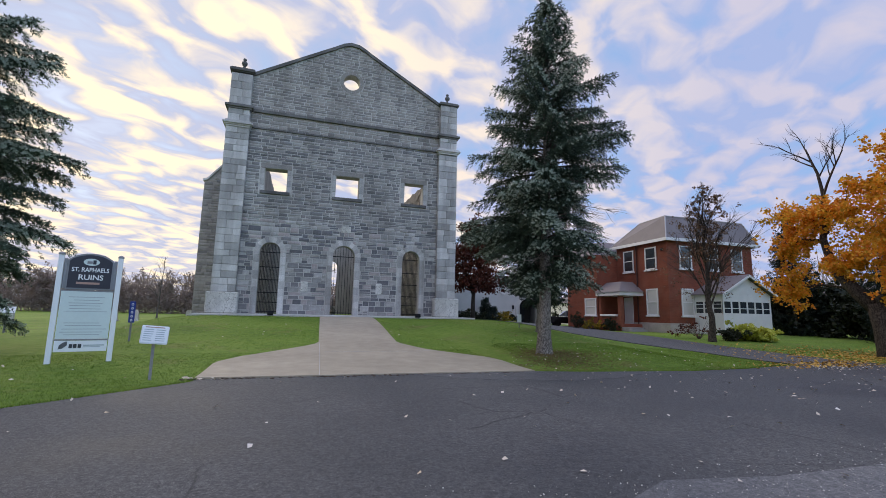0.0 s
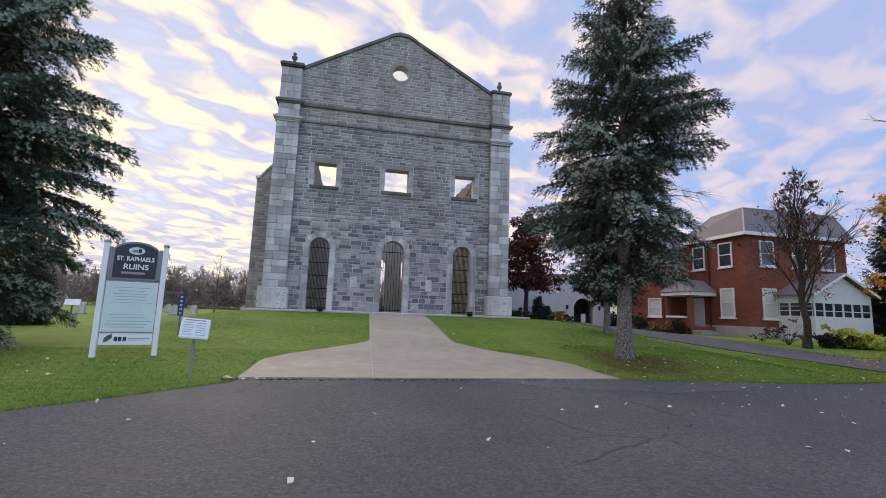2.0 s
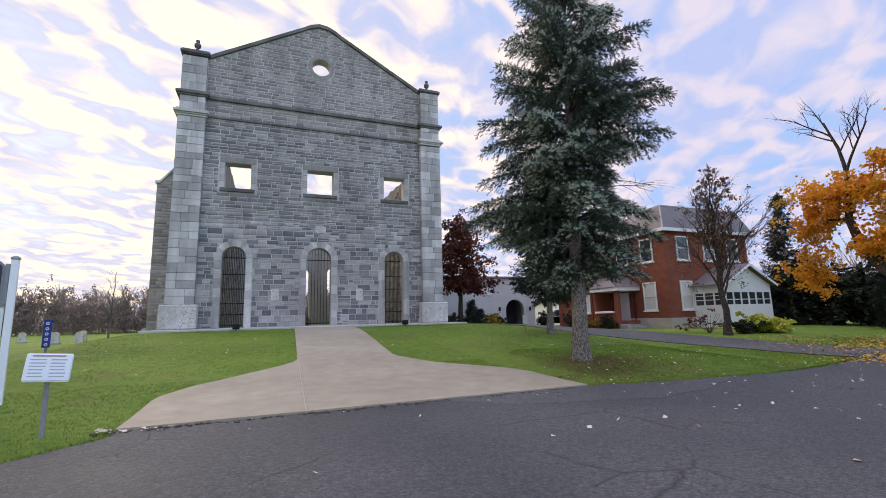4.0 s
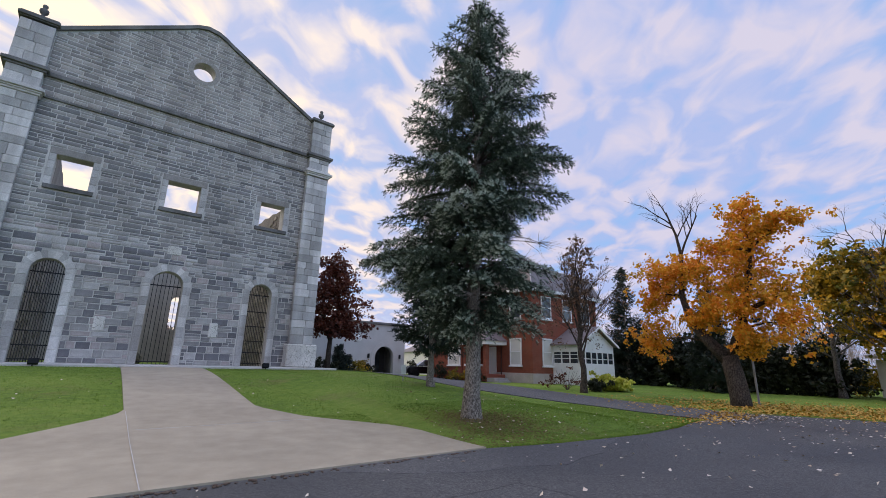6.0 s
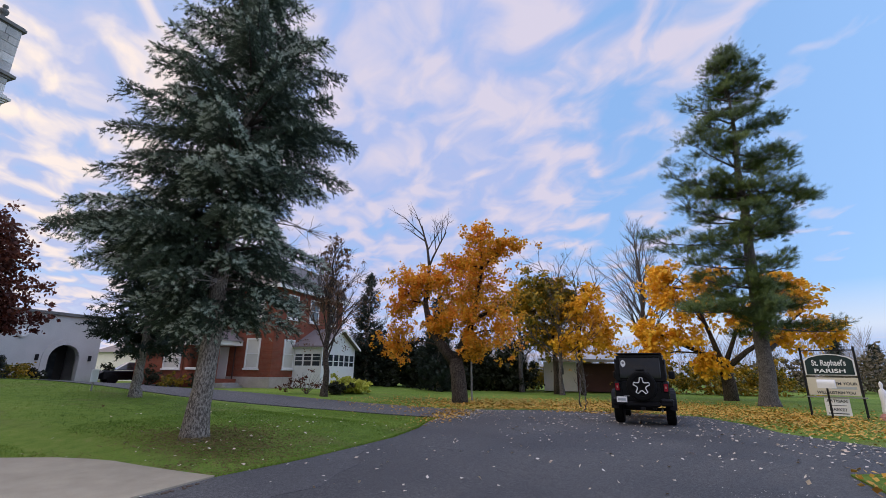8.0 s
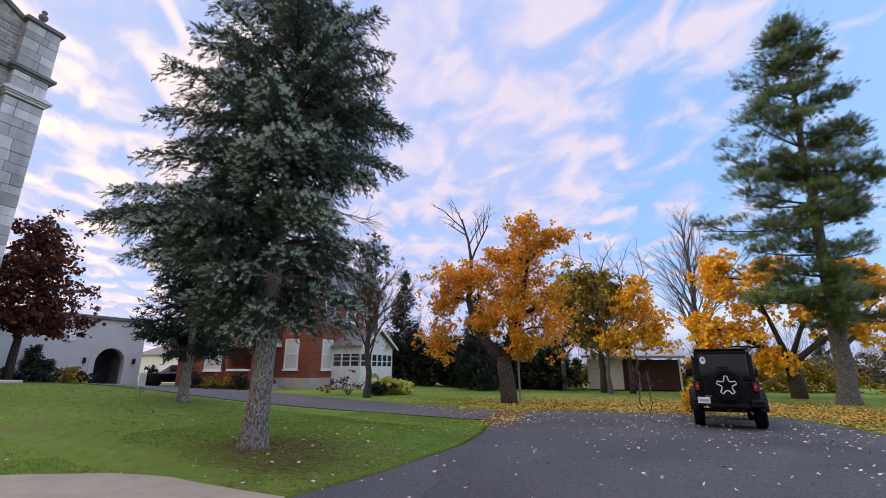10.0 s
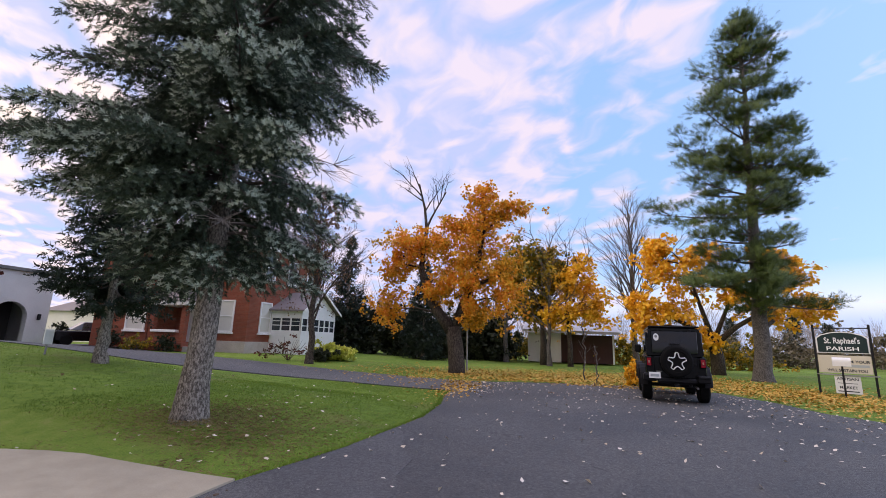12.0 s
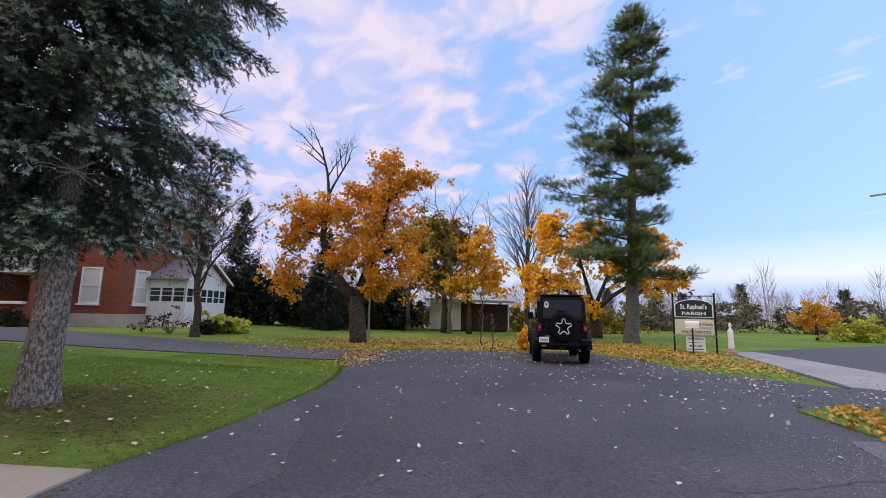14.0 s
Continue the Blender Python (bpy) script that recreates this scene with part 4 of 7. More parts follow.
def trunk_mesh(height, r0, lean=(0, 0), flare=1.5, wobble=0.04, rng=None, top=0.02):
    bm = bmesh.new()
    n = 12
    pts, radii = [], []
    for i in range(n + 1):
        f = i / n
        pts.append((lean[0] * f + (rng.uniform(-wobble, wobble) if 0 < i else 0), lean[1] * f + (rng.uniform(-wobble, wobble) if 0 < i else 0), -0.15 + f * height))
        radii.append((r0 * (1 - f) + top * f) * (flare if i == 0 else 1.0))
    pts.insert(1, (pts[0][0], pts[0][1], 0.12))
    radii.insert(1, r0 * (1 + (flare - 1) * 0.45))
    pts.insert(2, (pts[0][0], pts[0][1], 0.5))
    radii.insert(2, r0 * 1.02)
    order = sorted(range(len(pts)), key=lambda k: pts[k][2])
    return tube(bm, [pts[k] for k in order], [radii[k] for k in order], 14)


def spruce(name, x, y, height, radius, clear, trunk_r, label, seed, mat=None, dense=1.0, brushes=None, ragged=0.25, power=0.8, tuft=0.16):
    """A small or far spruce: trunk, drooping whorled boughs, and needle-set twigs."""
    rng = random.Random(seed)
    tree = tagged(empty(name, x, y, ground_z(x, y)), label, "tree")
    part("trunk", trunk_mesh(height * 0.98, trunk_r, rng=rng), M_BARK_SPRUCE, tree, smooth=True)
    boughs = bmesh.new()
    at, way, size = [], [], []
    z = clear
    while z < height - 0.15:
        f = (z - clear) / (height - clear)
        reach = radius * (1 - f) ** power * min(1.0, 0.72 + 2.2 * f) + 0.12
        count = max(4, int((7.5 if f < 0.75 else 6.5) * dense))
        picks = [(rng.uniform(0, 2 * math.pi), reach * (1 - ragged + rng.random() * ragged * 1.5), z + rng.uniform(-0.12, 0.12)) for k in range(count)]
        for az, length, z0 in picks:
            out = Vector((math.cos(az), math.sin(az), 0))
            base = Vector((0, 0, z0))
            pts = []
            slope = 0.55 * f + 0.05 - 0.28 * (1 - f)
            n = 5
            for i in range(n + 1):
                g = i / n
                pts.append(base + out * (length * g) + Vector((0, 0, length * (slope * g - 0.34 * g * (1 - g) * 2 + 0.16 * g * g))))
            r = 0.012 + 0.016 * length
            tube(boughs, pts, [r * (1 - 0.8 * i / n) for i in range(n + 1)], 4)
            twigs = max(7, int(length * 18 * dense))
            for i in range(twigs):
                g = 0.16 + 0.84 * (i + rng.random()) / twigs
                q = min(int(g * n), n - 1)
                p = pts[q].lerp(pts[q + 1], g * n - q)
                side = Vector((-out.y, out.x, 0)) * (1 if i % 2 else -1)
                tl = length * 0.34 * (1.1 - 0.7 * g) * rng.uniform(0.6, 1.15) + 0.08
                d = (out * (0.5 + 0.5 * g) + side * (1 - 0.6 * g) + Vector((0, 0, rng.uniform(-0.6, 0.05)))).normalized()
                m = max(1, int(tl / (tuft * 0.72)))
                for j in range(m + 1):
                    h = j / max(m, 1)
                    c = p + d * (tl * h) + Vector((0, 0, -0.22 * tl * h * h))
                    at.append(c)
                    w = d + Vector((rng.uniform(-0.5, 0.5), rng.uniform(-0.5, 0.5), rng.uniform(-0.7, 0.35)))
                    way.append(w)
                    size.append(tuft * rng.uniform(0.75, 1.35))
            at.append(pts[-1]); way.append(out + Vector((0, 0, 0.25))); size.append(tuft * 1.5)
        z += (0.31 + 0.18 * rng.random()) / (0.6 + 0.4 * dense) * (height / 10)
    shape, tris = brushes or BRUSH
    np.random.seed(seed)
    vs, fs = scatter(shape, tris, np.array(at), np.array(way), np.array(size))
    tagged(part("bough", boughs, M_TWIG, tree), kind="stuff")
    pieces("crown", vs, fs, mat or M_NEEDLE_DARK, tree)
    return tree


SHOOT, SHOOT_FAR = brush(13, 0.36, 0.072), brush(8, 0.38, 0.115)


def pad_spruce(x, y, height, profile, trunk_r, label, seed, lean=(0, 0), dead=(), long_boughs=(), spacing=0.36, shoot=0.125, per=6.2, frost=0.5, shape=SHOOT):
    """A broad blue spruce whose boughs are flat fans of finger-like shoots; profile: (height, reach) of the crown; dead: (azimuth, half width, low, high)."""
    rng = random.Random(seed)
    tree = tagged(empty("blue_spruce", x, y, ground_z(x, y)), label, "tree")
    part("trunk", trunk_mesh(height * 0.98, trunk_r, lean, rng=rng), M_BARK_SPRUCE, tree, smooth=True)
    boughs, bare = bmesh.new(), bmesh.new()
    at, way, size, fresh_lit = [], [], [], []
    picks, z, az = [], profile[0][0], rng.uniform(0, 6.28)
    while z < height - 0.3:
        f = (z - profile[0][0]) / (height - profile[0][0])
        for k in range(max(4, round(per * (1.15 - 0.45 * f)))):
            az += 2.4 + rng.uniform(-0.35, 0.35)
            picks.append((az, along(profile, z) * rng.choice((0.72, 0.86, 0.95, 1.05, 1.14)), z + rng.uniform(-0.14, 0.14)))
        for k in range(5):
            picks.append((rng.uniform(0, 6.28), along(profile, z) * rng.uniform(0.3, 0.55), z + rng.uniform(-0.1, 0.25)))
        z += spacing * rng.uniform(0.8, 1.2)
    picks += [(radians(a), reach, zz) for a, reach, zz in long_boughs]
    for az, length, z0 in picks:
        f = (z0 - profile[0][0]) / (height - profile[0][0])
        out = Vector((math.cos(az), math.sin(az), 0))
        side = Vector((-out.y, out.x, 0))
        base = Vector((lean[0] * z0 / height, lean[1] * z0 / height, z0))
        slope = -0.18 + 0.55 * f + rng.uniform(-0.07, 0.07)
        n = 6
        pts = [base + out * (length * g) + Vector((0, 0, length * ((slope + 0.30) * g - 0.34 * g * g * (1.15 - f)))) for g in (i / n for i in range(n + 1))]
        r = 0.010 + 0.013 * length
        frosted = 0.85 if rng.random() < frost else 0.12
        if any(abs((math.degrees(az) - a + 180) % 360 - 180) < w and lo < z0 < hi for a, w, lo, hi in dead):
            tube(bare, pts, [r * 0.6 * (1 - 0.85 * i / n) for i in range(n + 1)], 4)
            for i in range(20):
                g = rng.uniform(0.3, 1)
                p = pts[min(int(g * n), n)]
                limb(bare, p, out * 0.9 + side * rng.choice((-0.8, 0.8)) + Vector((0, 0, rng.uniform(-0.6, 0.3))), length * rng.uniform(0.14, 0.36), 0.006, 0.002, 0.3, rng, 3, 3)
            continue
        tube(boughs, pts, [r * (1 - 0.8 * i / n) for i in range(n + 1)], 4)
        twigs = max(5, int(length * 8.5))
        for i in range(2 * twigs):
            g = 0.26 + 0.74 * (i // 2 + rng.random()) / twigs
            q = min(int(g * n), n - 1)
            p = pts[q].lerp(pts[q + 1], min(g * n - q, 1))
            s = side if i % 2 else -side
            tl = (0.36 * length * (1.12 - g) + 0.14) * rng.uniform(0.7, 1.2)
            d = (out * (0.55 + 0.4 * g) + s * (0.95 - 0.4 * g) + Vector((0, 0, rng.uniform(-0.12, 0.1)))).normalized()
            across = d.cross(Vector((0, 0, 1)))
            sag = rng.uniform(0.3, 0.95)
            m = max(2, int(tl / 0.072))
            for j in range(m + 1):
                h = j / m
                c = p + d * (tl * h) * (1 - 0.2 * h) + Vector((0, 0, -sag * tl * h * h))
                turn = across * (0.85 if j % 2 else -0.85) * (1 - 0.75 * h)
                at.append(c)
                way.append(d + turn + Vector((0, 0, rng.uniform(-0.1, 0.7) - sag * h)))
                size.append(shoot * rng.uniform(0.75, 1.2))
                fresh_lit.append(h > 0.3 and g > 0.4 and rng.random() < frosted)
                # hanging shoots stay dark: the shade under each bough is put into their colour
                if rng.random() < 0.5:
                    at.append(c - Vector((0, 0, 0.03)))
                    way.append(d * 0.7 + turn * 0.4 + Vector((0, 0, -0.9)))
                    size.append(shoot * rng.uniform(0.8, 1.25))
                    fresh_lit.append(False)
        at.append(pts[-1]); way.append(out + Vector((0, 0, 0.2))); size.append(shoot * 1.2); fresh_lit.append(True)
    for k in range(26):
        at.append(Vector((lean[0], lean[1], height * 0.985 - 0.035 * k))); way.append((math.cos(k * 2.4), math.sin(k * 2.4), 0.9)); size.append(shoot); fresh_lit.append(k % 2 == 0)
    np.random.seed(seed)
    at, way, size, fresh_lit = np.array(at), np.array(way), np.array(size), np.array(fresh_lit)
    pieces("outer_crown", *scatter(*shape, at[fresh_lit], way[fresh_lit], size[fresh_lit]), M_NEEDLE_TIP_LIT, tree, "pale blue-green young shoots")["kind"] = "stuff"
    pieces("crown", *scatter(*shape, at[~fresh_lit], way[~fresh_lit], size[~fresh_lit]), M_NEEDLE_BLUE, tree)
    tagged(part("bough", boughs, M_TWIG, tree), kind="stuff")
    if dead:
        tagged(part("dead_bough", bare, M_TWIG_PALE, tree, "bare dead boughs"), kind="stuff")
    else:
        bare.free()
    return tree


def leaf_cloud(rng, clumps, per, size, shape=None):
    """Leaves set loosely in uneven clumps (x, y, z, rx, rz); arrays for one crown."""
    at, way, sz = [], [], []
    for cx, cy, cz, rx, rz in clumps:
        sub = [(rng.gauss(0, 0.56), rng.gauss(0, 0.56), rng.gauss(0, 0.56)) for _ in range(max(4, int(per / 22)))]
        for _ in range(per):
            sx, sy, szz = rng.choice(sub)
            at.append((cx + (sx + rng.gauss(0, 0.12)) * rx, cy + (sy + rng.gauss(0, 0.12)) * rx, cz + (szz + rng.gauss(0, 0.12)) * rz))
            way.append((rng.gauss(0, 1), rng.gauss(0, 1), rng.gauss(-0.35, 0.8)))
            sz.append(size * rng.uniform(0.6, 1.35))
    a, b = shape or LEAF
    return scatter(a, b, np.array(at), np.array(way), np.array(sz))


def broad_tree(name, x, y, stems, clumps, per, size, mat, label, seed, bark=None, bare_tips=(), category="tree"):
    """A broad-leaved tree: stems are limbs as (points, first radius, last radius); clumps carry the leaves."""
    rng = random.Random(seed)
    tree = tagged(empty(name, x, y, ground_z(x, y)), label, category)
    bm = bmesh.new()
    for pts, r0, r1 in stems:
        n = len(pts)
        tube(bm, pts, [r0 + (r1 - r0) * i / (n - 1) for i in range(n)], 10)
    part("trunk", bm, bark or M_BARK, tree, smooth=True)
    bm = bmesh.new()
    tips = [Vector(p) for pts, _, _ in stems for p in pts[1:]]
    for cx, cy, cz, rx, rz in clumps:
        c = Vector((cx, cy, cz))
        near = min(tips, key=lambda p: (p - c).length + max(0, p.z - cz) * 2)
        mid = near.lerp(c, 0.5) + Vector((rng.uniform(-0.2, 0.2), rng.uniform(-0.2, 0.2), 0.15))
        tube(bm, [near, mid, c], [0.06, 0.04, 0.015], 5)
        for _ in range(9):
            limb(bm, near.lerp(c, rng.uniform(0.4, 1)), (rng.gauss(0, 1), rng.gauss(0, 1), rng.gauss(0.4, 0.6)), rx * rng.uniform(0.5, 1.1), 0.02, 0.005, 0.25, rng, 4, 4)
    for start, way, length, r in bare_tips:
        twiggy(bm, Vector(start), Vector(way), length, r, rng, 3, 0.42)
    tagged(part("branch", bm, bark or M_BARK, tree), kind="stuff")
    np.random.seed(seed)
    vs, fs = leaf_cloud(rng, clumps, per, size)
    pieces("crown", vs, fs, mat, tree)
    return tree


def twiggy(bm, start, way, length, r, rng, depth, spread=0.55, kids=4):
    pts = limb(bm, start, way, length, r, r * 0.45, 0.12, rng, 4, 5 if depth > 1 else 3)
    if depth == 0:
        return
    for k in range(kids):
        g = 0.35 + 0.65 * (k + rng.random()) / kids
        i = min(int(g * 4), 3)
        p = pts[i].lerp(pts[i + 1], g * 4 - i)
        d = (pts[i + 1] - pts[i]).normalized()
        side = Vector((rng.gauss(0, 1), rng.gauss(0, 1), rng.gauss(0.1, 0.5))).normalized()
        twiggy(bm, p, d * (1 - spread) + side * spread, length * rng.uniform(0.4, 0.62), r * 0.45, rng, depth - 1, spread, kids)


def bare_tree(name, x, y, height, r, label, seed, spread=0.45, depth=3, kids=6, bark=None, leaves_on=None, upright=0.6):
    rng = random.Random(seed)
    tree = tagged(empty(name, x, y, ground_z(x, y)), label, "tree")
    part("trunk", trunk_mesh(height, r, (rng.uniform(-0.3, 0.3), 0), rng=rng, wobble=0.08), bark or M_BARK_GREY, tree, smooth=True)
    bm, tips = bmesh.new(), []
    n = int(height * 3.2)
    for k in range(n):
        f = 0.22 + 0.76 * k / n
        az = k * 2.4 + rng.uniform(-0.4, 0.4)
        length = height * 0.34 * (1.1 - f) ** 0.8 * rng.uniform(0.7, 1.2)
        twiggy(bm, Vector((0, 0, f * height)), Vector((math.cos(az), math.sin(az), upright + 0.8 * f)), length, r * 0.32 * (1.1 - f) + 0.008, rng, depth - 1, spread, kids)
        tips.append((math.cos(az) * length * 0.6, math.sin(az) * length * 0.6, f * height + length * 0.5, length * 0.5, length * 0.45))
    tagged(part("branch", bm, bark or M_BARK_GREY, tree), kind="stuff")
    if leaves_on:
        mat, per, size = leaves_on
        np.random.seed(seed)
        vs, fs = leaf_cloud(rng, tips, per, size)
        pieces("leaves", vs, fs, mat, tree, "last few leaves")
    return tree


def shrub(name, x, y, rx, rz, per, size, mat, label, seed, category="shrub"):
    rng = random.Random(seed)
    bush = tagged(empty(name, x, y, ground_z(x, y)), label, category)
    bm = bmesh.new()
    for k in range(12):
        az = k * 2.4
        limb(bm, (0, 0, -0.03), (math.cos(az) * 0.7, math.sin(az) * 0.7, 1), rz * 1.1, 0.015, 0.005, 0.2, rng, 4, 4)
    part("stems", bm, M_TWIG, bush)
    np.random.seed(seed)
    clumps = [(rng.gauss(0, rx * 0.4), rng.gauss(0, rx * 0.4), rz * rng.uniform(0.3, 0.75), rx * 0.55, rz * 0.4) for _ in range(7)]
    vs, fs = leaf_cloud(rng, clumps, per, size)
    vs[:, 2] = np.maximum(vs[:, 2], 0.02)
    pieces("crown", vs, fs, mat, bush)
    return bush


# reach of the pine's boughs as (height, towards +y, towards -y)
PINE_SPAN = [(4.0, 1.6, 3.6), (5.0, 4.8, 1.4), (6.0, 3.0, 2.2), (7.1, 4.2, 3.0), (8.6, 5.4, 2.6), (9.8, 4.7, 3.3), (11.1, 2.0, 5.0), (11.7, 4.4, 3.2), (13.1, 3.6, 3.4), (14.0, 3.0, 3.7), (15.4, 2.0, 3.0), (16.5, 2.4, 2.2), (17.5, 1.6, 2.8), (18.4, 1.5, 1.5), (19.3, 1.3, 1.9), (20.2, 0.4, 0.7)]


def white_pine(x, y, height, label, seed):
    """A tall pine in flat layered boughs with long open gaps."""
    rng = random.Random(seed)
    tree = tagged(empty("white_pine", x, y, ground_z(x, y)), label, "tree")
    lean = (0.3, -0.85)
    part("trunk", trunk_mesh(height * 0.98, 0.4, lean, rng=rng, wobble=0.06), M_BARK_GREY, tree, smooth=True)
    part("broken_limb", limb_stub(rng), M_BARK_GREY, tree, "short broken limb")
    bm, at, way, size = bmesh.new(), [], [], []
    picks = []
    for z, a, b in PINE_SPAN:
        picks += [(z, 110 + rng.uniform(-22, 22), a), (z, 290 + rng.uniform(-22, 22), b), (z + rng.uniform(-0.6, 0.6), 110 + rng.uniform(-60, 60), a * rng.uniform(0.4, 0.8)), (z + rng.uniform(-0.6, 0.6), 290 + rng.uniform(-60, 60), b * rng.uniform(0.4, 0.8))]
        picks += [(z + rng.uniform(-0.6, 0.6), az + rng.uniform(-35, 35), 0.5 * (a + b) * rng.uniform(0.35, 0.8)) for az in ((20, 200, 160, 240) if z < 12 else (20, 200))]
    for z, az, length in picks:
        f = z / height
        out = Vector((math.cos(radians(az)), math.sin(radians(az)), 0))
        side = Vector((-out.y, out.x, 0))
        base = Vector((lean[0] * f * f, lean[1] * f * f, z))
        rise = rng.uniform(-0.2, 0.22) + 0.8 * max(f - 0.6, 0)
        pts = [base + out * (length * g) + Vector((0, 0, length * (rise * g + 0.16 * g * g - 0.1 * g))) for g in (0, 0.25, 0.5, 0.75, 1)]
        tube(bm, pts, [0.07, 0.05, 0.035, 0.02, 0.01], 5)
        pads = max(3, int(length * 2.6))
        for k in range(pads):
            g = 0.36 + 0.64 * (k + 0.5) / pads
            q = min(int(g * 4), 3)
            c = pts[q].lerp(pts[q + 1], g * 4 - q) + side * (rng.uniform(-0.26, 0.26) * length * (1.15 - 0.8 * abs(g - 0.6))) + Vector((0, 0, rng.uniform(-0.12, 0.42)))
            tube(bm, [pts[q], pts[q].lerp(c, 0.6), c], [0.018, 0.012, 0.005], 4)
            if rng.random() < 0.16:
                continue
            r = rng.uniform(0.3, 0.62)
            for i in range(36):
                d = Vector((rng.gauss(0, 1), rng.gauss(0, 1), rng.gauss(0.2, 0.5)))
                at.append(c + Vector((d.x * r * 0.5, d.y * r * 0.5, d.z * r * 0.42)))
                way.append(d * 0.7 + out * 0.9 + Vector((0, 0, 0.75)))
                size.append(rng.uniform(0.22, 0.37))
    tagged(part("bough", bm, M_BARK_GREY, tree), kind="stuff")
    np.random.seed(seed)
    vs, fs = scatter(*PINE_TUFT, np.array(at), np.array(way), np.array(size))
    pieces("crown", vs, fs, M_NEEDLE_PINE, tree)
    return tree


def limb_stub(rng):
    bm = bmesh.new()
    limb(bm, (0, -0.2, 2.6), (0, -0.8, 0.6), 0.7, 0.14, 0.09, 0.1, rng, 3, 8)
    return bm


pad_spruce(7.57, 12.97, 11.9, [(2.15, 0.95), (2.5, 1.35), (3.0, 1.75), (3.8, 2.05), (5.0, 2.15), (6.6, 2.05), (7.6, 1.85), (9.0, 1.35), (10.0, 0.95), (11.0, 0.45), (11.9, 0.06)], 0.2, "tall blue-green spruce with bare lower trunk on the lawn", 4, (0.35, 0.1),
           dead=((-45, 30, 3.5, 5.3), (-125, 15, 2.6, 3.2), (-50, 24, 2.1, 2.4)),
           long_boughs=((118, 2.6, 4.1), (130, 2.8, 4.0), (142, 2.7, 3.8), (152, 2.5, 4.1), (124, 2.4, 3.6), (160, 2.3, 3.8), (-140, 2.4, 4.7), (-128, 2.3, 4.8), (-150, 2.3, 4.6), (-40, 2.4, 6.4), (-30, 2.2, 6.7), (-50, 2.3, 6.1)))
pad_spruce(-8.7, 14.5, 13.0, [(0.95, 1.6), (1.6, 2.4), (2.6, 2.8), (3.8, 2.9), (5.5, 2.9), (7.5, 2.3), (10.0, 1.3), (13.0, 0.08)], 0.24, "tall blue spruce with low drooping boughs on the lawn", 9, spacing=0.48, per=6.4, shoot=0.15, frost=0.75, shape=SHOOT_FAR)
spruce("small_spruce", 10.75, 18.75, 5.3, 1.35, 1.7, 0.14, "small dark spruce with a bare lower stem beside the drive", 14, M_NEEDLE_DARK, 0.8, BRUSH_FAR, tuft=0.21)
spruce("dark_spruce", 36, 25, 9.6, 1.7, 0.3, 0.16, "narrow dark spruce behind the house garden", 21, M_NEEDLE_DARK, 0.8, BRUSH_FAR, tuft=0.26)
spruce("far_spruce", 33.5, 17.5, 7.0, 1.6, 0.3, 0.16, "dark spruce in front of the hedge", 22, M_NEEDLE_DARK, 0.75, BRUSH_FAR, tuft=0.26)
white_pine(28.4, -1.95, 20.6, "very tall white pine with layered open boughs", 31)

broad_tree("maple", 22.4, 12.45,
           [([(0, 0, -0.2), (0, 0, 0.3), (0.05, 0.1, 1.2), (0, 0.25, 2.1)], 0.42, 0.34),
            ([(0, 0.2, 1.8), (-0.1, 0.9, 2.7), (-0.1, 1.55, 3.6), (0, 1.9, 4.9), (0, 1.7, 6.9)], 0.30, 0.08),
            ([(0, 0.2, 2.0), (0.1, -0.4, 3.2), (0.2, -0.8, 4.8), (0.2, -1.1, 6.6), (0.1, -1.1, 8.4)], 0.22, 0.04),
            ([(0, 0.2, 2.1), (0.9, 0.1, 3.2), (1.6, -0.2, 4.4)], 0.15, 0.05), ([(0.2, -0.6, 4.0), (0.1, -1.6, 4.4), (0.1, -2.2, 4.6)], 0.12, 0.04), ([(0, 1.7, 5.2), (0, 2.3, 5.6), (0, 3.2, 5.4)], 0.1, 0.04)],
           [(0, 2.7, 5.8, 0.96, 0.92), (0, 3.2, 4.9, 0.66, 0.92), (-0.2, 2, 6.1, 0.96, 0.63), (0, 1.1, 6.1, 1.14, 0.63), (0.2, 0.1, 6.9, 0.72, 0.52), (0, -1.1, 8.3, 0.9, 0.69), (0.2, -2.4, 7.7, 0.96, 0.39), (0.2, -1.2, 7.2, 0.84, 0.69),
            (0.2, -0.9, 6.2, 1.02, 0.8), (0.4, -0.4, 5.3, 1.38, 0.75), (-0.5, -0.6, 4.2, 1.08, 0.8), (-0.4, 1, 3.8, 0.78, 0.63), (-0.4, -0.8, 2.6, 0.6, 0.75), (0.2, -1.9, 4.6, 0.96, 0.92), (0.3, -2, 3.4, 0.96, 0.92), (1.3, 0.5, 5, 1.2, 0.92), (0.2, 3.5, 2.9, 0.84, 0.8)],
           1500, 0.135, M_LEAF_ORANGE, "broad maple in orange autumn leaf with a leaning forked trunk", 41,
           bare_tips=(((0, 1.7, 6.7), (0, 0.05, 1), 2.5, 0.085), ((0, 1.7, 6.9), (0, -0.35, 1), 2.0, 0.06)))
